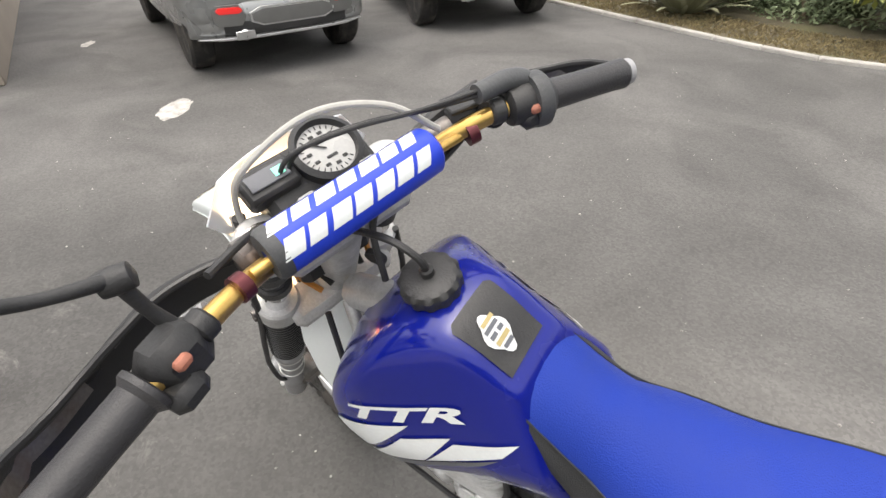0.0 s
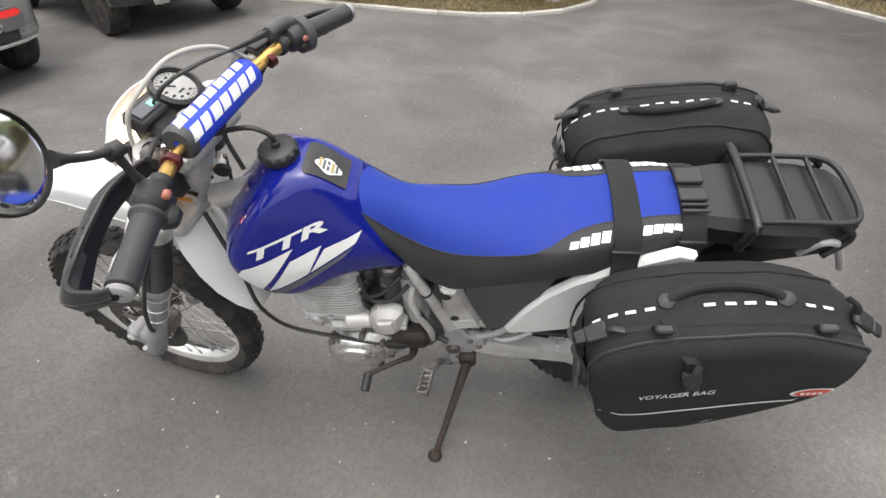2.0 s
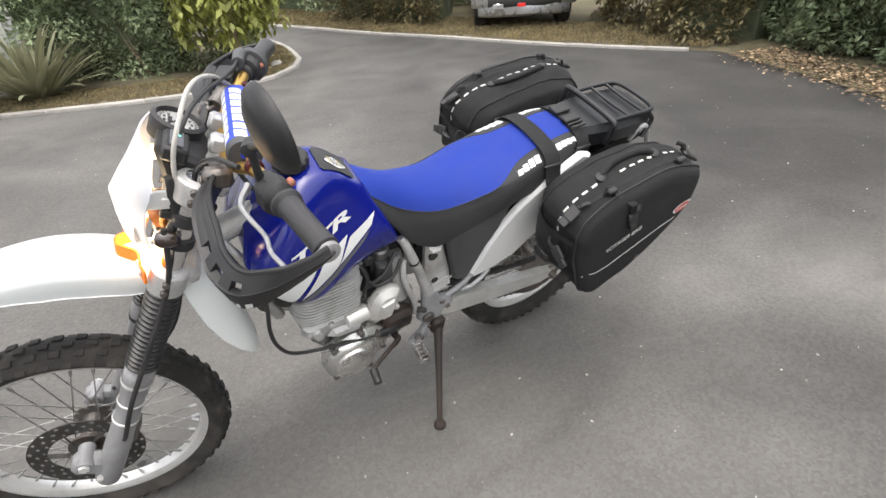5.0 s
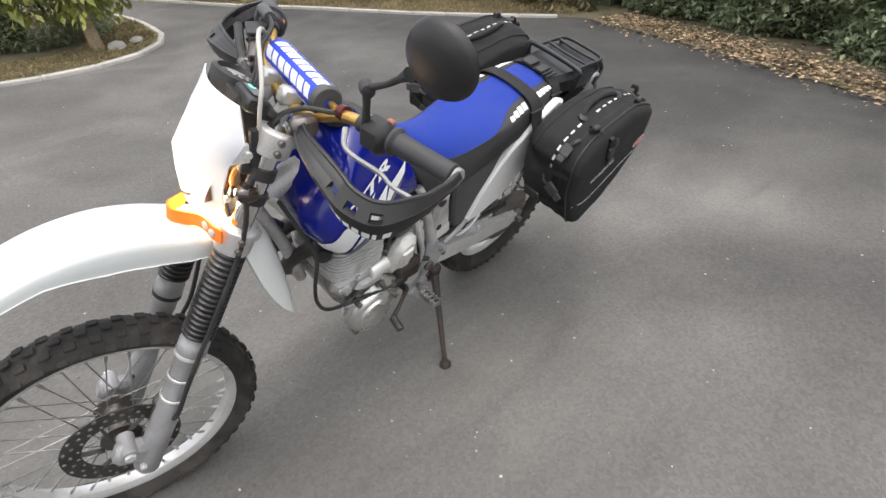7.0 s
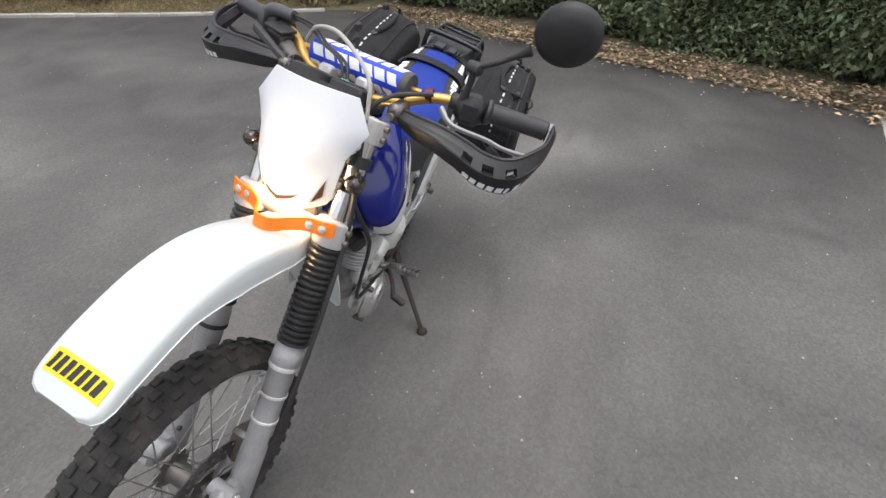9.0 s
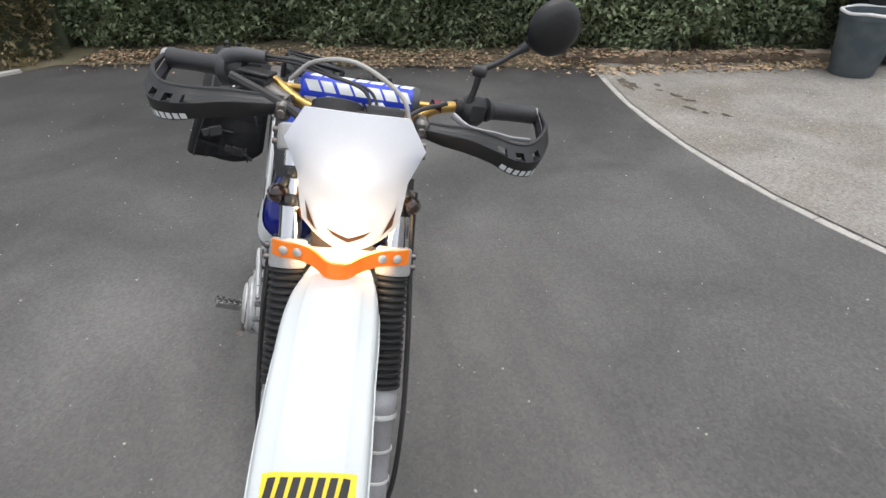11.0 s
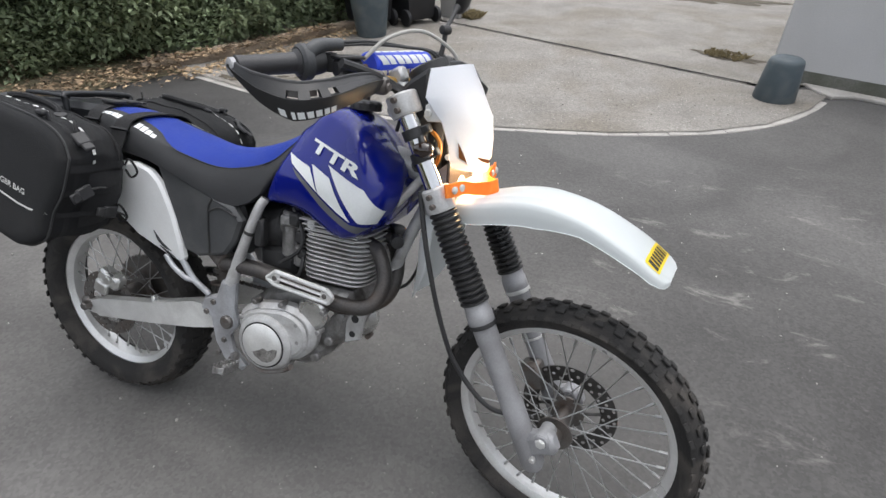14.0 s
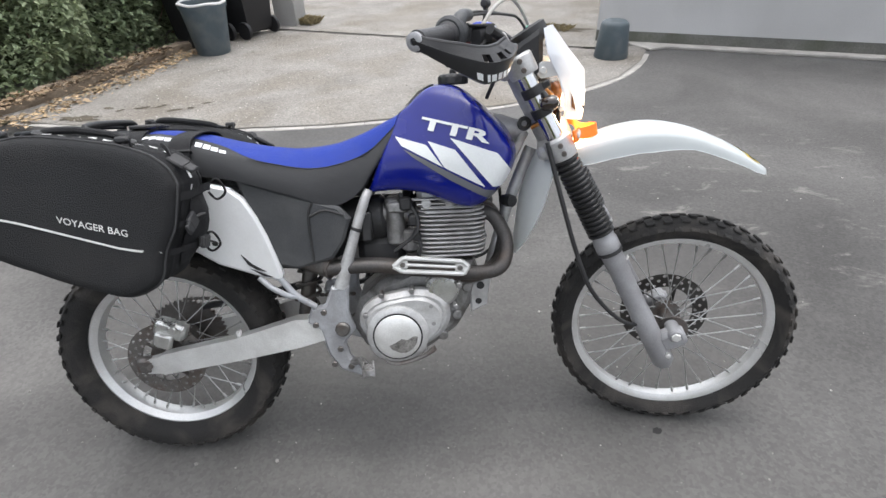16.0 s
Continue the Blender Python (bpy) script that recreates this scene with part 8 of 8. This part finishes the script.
def bag_point(u, y, sy, lift=0.0):
    """A point of the bag's skin: u runs round the outline, y is how far out it lies."""
    line = BAGLINES[sy]
    k = u * (len(line) - 1)
    i = min(int(k), len(line) - 2)
    p = line[i].lerp(line[i + 1], k - i)
    sc = interp(y, [a for a, _ in LAYERS], [b for _, b in LAYERS])
    q = BC + (p - BC) * (sc + lift / 0.25)
    sag = 0.005 * noise.noise(Vector((u * 9, y * 14, sy)))
    # soft folds, deeper in the gusset than on the stiff outer face
    k = interp(y, [0.15, 0.2, 0.32, 0.36], [1.0, 1.0, 0.8, 0.35])
    fold = k * (0.005 * noise.noise(Vector((q.x * 16, y * 30, q.z * 16 + 5 * sy))) - 0.004 * abs(noise.noise(Vector((q.x * 28 + 3, y * 60, q.z * 26)))))
    out = (q - BC).normalized() * fold
    bulge = 0.006 * noise.noise(Vector((q.x * 7, 2.0 * sy, q.z * 7))) if y > 0.34 else 0.0
    # the outer face leans in towards its top
    y += 0.17 * (0.79 - q.z) * min(1.0, max(0.0, (y - 0.2) / 0.15))
    return (q.x + out.x, sy * (y + bulge), q.z + out.z + sag)


BAGLINES = {sy: smooth_path([(x, 0, z) for x, z in out + out[:1]], 4) for sy, out in ((1, BAG_LEFT), (-1, BAG_RIGHT))}
RED = mat("badge_red", (0.55, 0.07, 0.04), 0.4, var=0.08)
REFLECT = mat("reflective_tape", (0.62, 0.62, 0.6), 0.5, var=0.15, fine=600.0)


def bag_face(polys, sy, lift, src):
    return on_surface(src, polys, 1, sy, lift, 1)


def buckle(top, p, d, m_up, name="buckle"):
    g = G()
    r = rot_to(d, m_up)
    g.box(p, (0.042, 0.032, 0.012), r, b=0.004)
    g.box(Vector(p) + r @ Vector((0.03, 0, 0.002)), (0.022, 0.024, 0.009), r, b=0.003)
    g.tube([Vector(p) + r @ Vector((-0.02, 0, 0.002)), Vector(p) + r @ Vector((-0.035, 0.004, 0.012)), Vector(p) + r @ Vector((-0.05, 0.012, 0.006))], 0.007, n=6, flat=0.4)
    part(name, g, PLASTIC, top, "black side-release buckle")


def pannier(sy):
    top = thing("pannier", "black fabric motorcycle pannier with reflective dashes hanging beside the seat", "bag", BIKE @ BODY, group="panniers")
    n = 110
    g = G()
    rings = []
    ys = [LAYERS[0][0]] + [0.16 + 0.008 * i for i in range(22)] + [a for a, _ in LAYERS[5:]]
    for y in ys:
        rings.append([bag_point(j / n, y, sy) for j in range(n)])
    g.loft(rings)
    part("body", g, FABRIC, top, angle=60)
    src = g
    for y, nm in ((0.343, "outer"), (0.188, "inner")):
        g = G()
        g.tube([bag_point(j / n, y, sy, 0.002) for j in range(n)], 0.003, n=6, k=1, closed=True)
        part("piping", g, WEB if nm == "inner" else PLASTIC, top, "dark edge piping")
    # a zip band round the gusset
    g = G()
    g.loft([[bag_point(j / n, y, sy, 0.0016) for j in range(n)] + [bag_point(0, y, sy, 0.0016)] for y in (0.306, 0.318)], closed=False)
    part("zip_band", g, WEB, top)
    # reflective dashes over the top of the gusset
    walk_u = [1.07 - 0.001 * k for k in range(366)]
    top_line = [Vector(bag_point(u % 1.0, 0.272, sy)) for u in walk_u]
    run, marks = 0.0, []
    for a, b in zip(top_line, top_line[1:]):
        run += (b - a).length
        marks.append(run)
    for k in range(int(run / 0.032)):
        i0, i1 = (next(i for i, v in enumerate(marks) if v >= 0.032 * k + e) for e in (0.001, 0.019))
        if 0.75 < walk_u[i0] < 0.775 or 0.83 < walk_u[i0] < 0.85:
            continue
        g = G()
        g.loft([[bag_point((walk_u[i0] + (walk_u[i1] - walk_u[i0]) * w) % 1.0, y, sy, 0.003) for y in (0.2685, 0.272, 0.2755)] for w in (0, 0.5, 1)], closed=False)
        part("reflective_dash", g, REFLECT, top, "silver reflective dash")
    # outer face: line, blocks, badge, pocket flap
    line = [(0.176, 0.709), (0.10, 0.724), (0.0, 0.754), (-0.1, 0.784), (-0.2, 0.807), (-0.225, 0.81)]
    line_poly = [[line[i], line[i + 1], (line[i + 1][0], line[i + 1][1] + 0.0045), (line[i][0], line[i][1] + 0.0045)] for i in range(len(line) - 1)]
    part("reflective_line", bag_face(line_poly, sy, 0.002, src), REFLECT, top, "silver reflective line")
    x0, along = (-0.02, 0.140) if sy < 0 else (0.119, -0.128)
    put = lambda u, v: (x0 + along * u, 0.778 - 0.25 * (x0 + along * u) + (0.0 if sy < 0 else 0.03) + 0.014 * v)
    part("print", writing_on(src, "VOYAGER BAG", put, 1, sy, 0.002, 0.012), REFLECT, top, "silver printed words")
    bx, bz = (-0.168, 0.83) if sy > 0 else (-0.19, 0.85)
    for size, lift, material, label in ((1.0, 0.003, DECAL, "oval badge, white rim"), (0.84, 0.0042, RED, "red badge centre")):
        ov = [(bx + 0.034 * size * math.cos(a), bz + 0.015 * size * math.sin(a) - 0.22 * 0.034 * size * math.cos(a)) for a in [j * 0.4488 for j in range(14)]]
        part("badge", bag_face([ov], sy, lift, src), material, top, label)
    bars = [[(bx + dx, bz - 0.22 * dx + 0.004), (bx + dx - 0.006, bz - 0.22 * (dx - 0.006) + 0.004), (bx + dx - 0.007, bz - 0.22 * (dx - 0.006) - 0.004), (bx + dx - 0.001, bz - 0.22 * dx - 0.004)] for dx in (0.019, 0.010, 0.001, -0.008)]
    part("badge_print", bag_face(bars, sy, 0.0052, src), DECAL, top)
    # compression strap and its buckle, hanging over the outer face
    if sy > 0:
        g = G()
        sx = 0.06
        pts = [bag_point(0.846, 0.30, sy, 0.004), bag_point(0.846, 0.335, sy, 0.006)] + [(sx - 0.004 * k, sy * (0.374 + 0.17 * (0.79 - z)), z) for k, z in enumerate((0.915, 0.895, 0.875))]
        for k, (a, w) in enumerate(zip(pts, (0.012, 0.012, 0.012, 0.012, 0.012))):
            pts[k] = [(a[0] - w, a[1], a[2]), (a[0] + w, a[1], a[2]), (a[0] + w, a[1] + 0.003 * sy, a[2] + 0.002), (a[0] - w, a[1] + 0.003 * sy, a[2] + 0.002)]
        g.loft(pts)
        part("strap", g, WEB, top, "black webbing strap over the outer face")
        buckle(top, (sx - 0.01, sy * (0.376 + 0.17 * (0.79 - 0.872)), 0.872), (-0.3, 0.1 * sy, -0.9), (0, 1.0 * sy, 0.1))
    # short pull tabs standing off the upper edge
    for u in (0.855, 0.74):
        g = G()
        a = Vector(bag_point(u, 0.318, sy, 0.0))
        for dx in (-0.011, 0.011):
            g.tube([a + Vector((dx, 0, -0.004)), a + Vector((dx * 0.9, 0.003 * sy, 0.009)), a + Vector((dx * 0.6, 0.008 * sy, 0.016))], 0.006, n=6, flat=0.6)
        g.box(a + Vector((0, 0.008 * sy, 0.013)), (0.03, 0.016, 0.014), b=0.004)
        part("pull_tab", g, PLASTIC, top, "black plastic pull tab")
    # carrying handle on two lugs
    g = G()
    pts = [bag_point(u, y, sy, lf) for u, y, lf in ((0.842, 0.258, 0.003), (0.832, 0.248, 0.012), (0.815, 0.236, 0.016), (0.79, 0.236, 0.016), (0.773, 0.248, 0.012), (0.764, 0.258, 0.003))]
    g.tube(pts, 0.0085, n=8)
    part("handle", g, WEB, top, "black moulded carrying handle")
    for u in (0.845, 0.761):
        g = G()
        g.lathe([(0.014, 0), (0.014, 0.005), (0.008, 0.008), (0.001, 0.008)], bag_point(u, 0.26, sy, 0.0), (0.2, 0.25 * sy, 1), 14)
        part("handle_lug", g, PLASTIC, top)
    buckle(top, bag_point(0.69, 0.285, sy, 0.012), (-0.8, 0.3 * sy, -0.5), (-0.4, 0.2 * sy, 0.9))
    buckle(top, bag_point(0.945, 0.30, sy, 0.012), (0.8, 0.1 * sy, -0.5), (0.5, 0.4 * sy, 0.8))
    # webbing and buckles across the front gusset
    for u0 in (0.018, 0.062, 0.118):
        g = G()
        g.loft([[bag_point(u, 0.165 + 0.0195 * j, sy, 0.008 + 0.02 * math.sin(math.pi * j / 9)) for u in (u0 - 0.006, u0, u0 + 0.006)] for j in range(10)], closed=False)
        part("strap", g, WEB, top, "black webbing strap round the gusset")
    buckle(top, bag_point(0.062, 0.30, sy, 0.022), (0.1, 0.9 * sy, -0.3), (1, 0.2 * sy, 0.1))
    buckle(top, bag_point(0.118, 0.23, sy, 0.034), (0.1, 0.9 * sy, 0.2), (1, 0.1 * sy, -0.1))
    # mesh pocket and cords on the front gusset
    g = G()
    rows = []
    for k in range(7):
        u = 0.03 + 0.022 * k
        rows.append([bag_point(u, y, sy, 0.006 + 0.028 * math.sin(math.pi * (k / 6)) * math.sin(math.pi * (j / 6))) for j, y in enumerate([0.165 + 0.02 * i for i in range(7)])])
    g.loft(rows, closed=False)
    part("front_pocket", g, WEB, top, "black stretch pocket on the front")
    for y, u in ((0.18, 0.02), (0.2, 0.13)):
        g = G()
        a = Vector(bag_point(u, y, sy, 0.02))
        g.tube([a, a + Vector((0.03, 0.01 * sy, 0.02)), a + Vector((0.042, 0, -0.012)), a + Vector((0.02, 0, -0.03)), a + Vector((0.002, 0, -0.012))], 0.003, n=6)
        if sy < 0:
            part("cord", g, WEB, top, "black elastic cord loop")
    return top


pannier(1)
pannier(-1)


def seat_strap(x0, x1, label, with_buckle):
    """Webbing from pannier to pannier, over the seat."""
    top = thing("luggage_strap", label, "strap", BIKE @ BODY, group="luggage straps")
    xm = (x0 + x1) / 2
    zc, w, sh = sv(stz, xm), sv(stw, xm), sv(ssh, xm)
    half = [(0, zc + 0.004), (w * 0.8, zc + 0.001), (sh * 0.9, sv(slz, xm) - 0.004), (sh + 0.012, sv(slz, xm) - 0.03), (sh + 0.022, 0.87), (0.152, 0.83)]
    line = smooth_path([(0, -y, z) for y, z in reversed(half[1:])] + [(0, y, z) for y, z in half], 5)
    g = G()
    rings = []
    for i, p in enumerate(line):
        t = (line[min(i + 1, len(line) - 1)] - line[max(i - 1, 0)]).normalized()
        nn = Vector((0, -t.z, t.y))
        if nn.z < 0:
            nn = -nn
        rings.append([(x0, p.y, p.z), (x1, p.y, p.z), (x1, p.y + nn.y * 0.003, p.z + nn.z * 0.003), (x0, p.y + nn.y * 0.003, p.z + nn.z * 0.003)])
    g.loft(rings)
    part("webbing", g, WEB, top)
    for sy in (-1, 1):
        g = G()
        g.box((xm, sy * (sh + 0.014), sv(slz, xm) - 0.03), (x1 - x0 + 0.008, 0.006, 0.014), Euler((radians(-55 * sy), 0, 0)).to_matrix(), b=0.002)
        part("slider", g, PLASTIC, top, "black plastic strap slider")
    if with_buckle:
        g = G()
        g.box((xm, -0.028, zc + 0.012), (x1 - x0 + 0.008, 0.04, 0.010), b=0.003)
        g.box((xm, 0.022, zc + 0.012), (x1 - x0 + 0.008, 0.03, 0.009), b=0.003)
        for y in (0.045, 0.06):
            g.box((xm, y, zc + 0.010), (x1 - x0 + 0.006, 0.007, 0.007), b=0.002)
        part("buckle", g, PLASTIC, top, "black ladder buckle")
    return top


seat_strap(0.105, 0.157, "broad black webbing strap over the blue seat", False)
seat_strap(-0.016, 0.03, "black webbing strap with a buckle across the seat's tail", True)
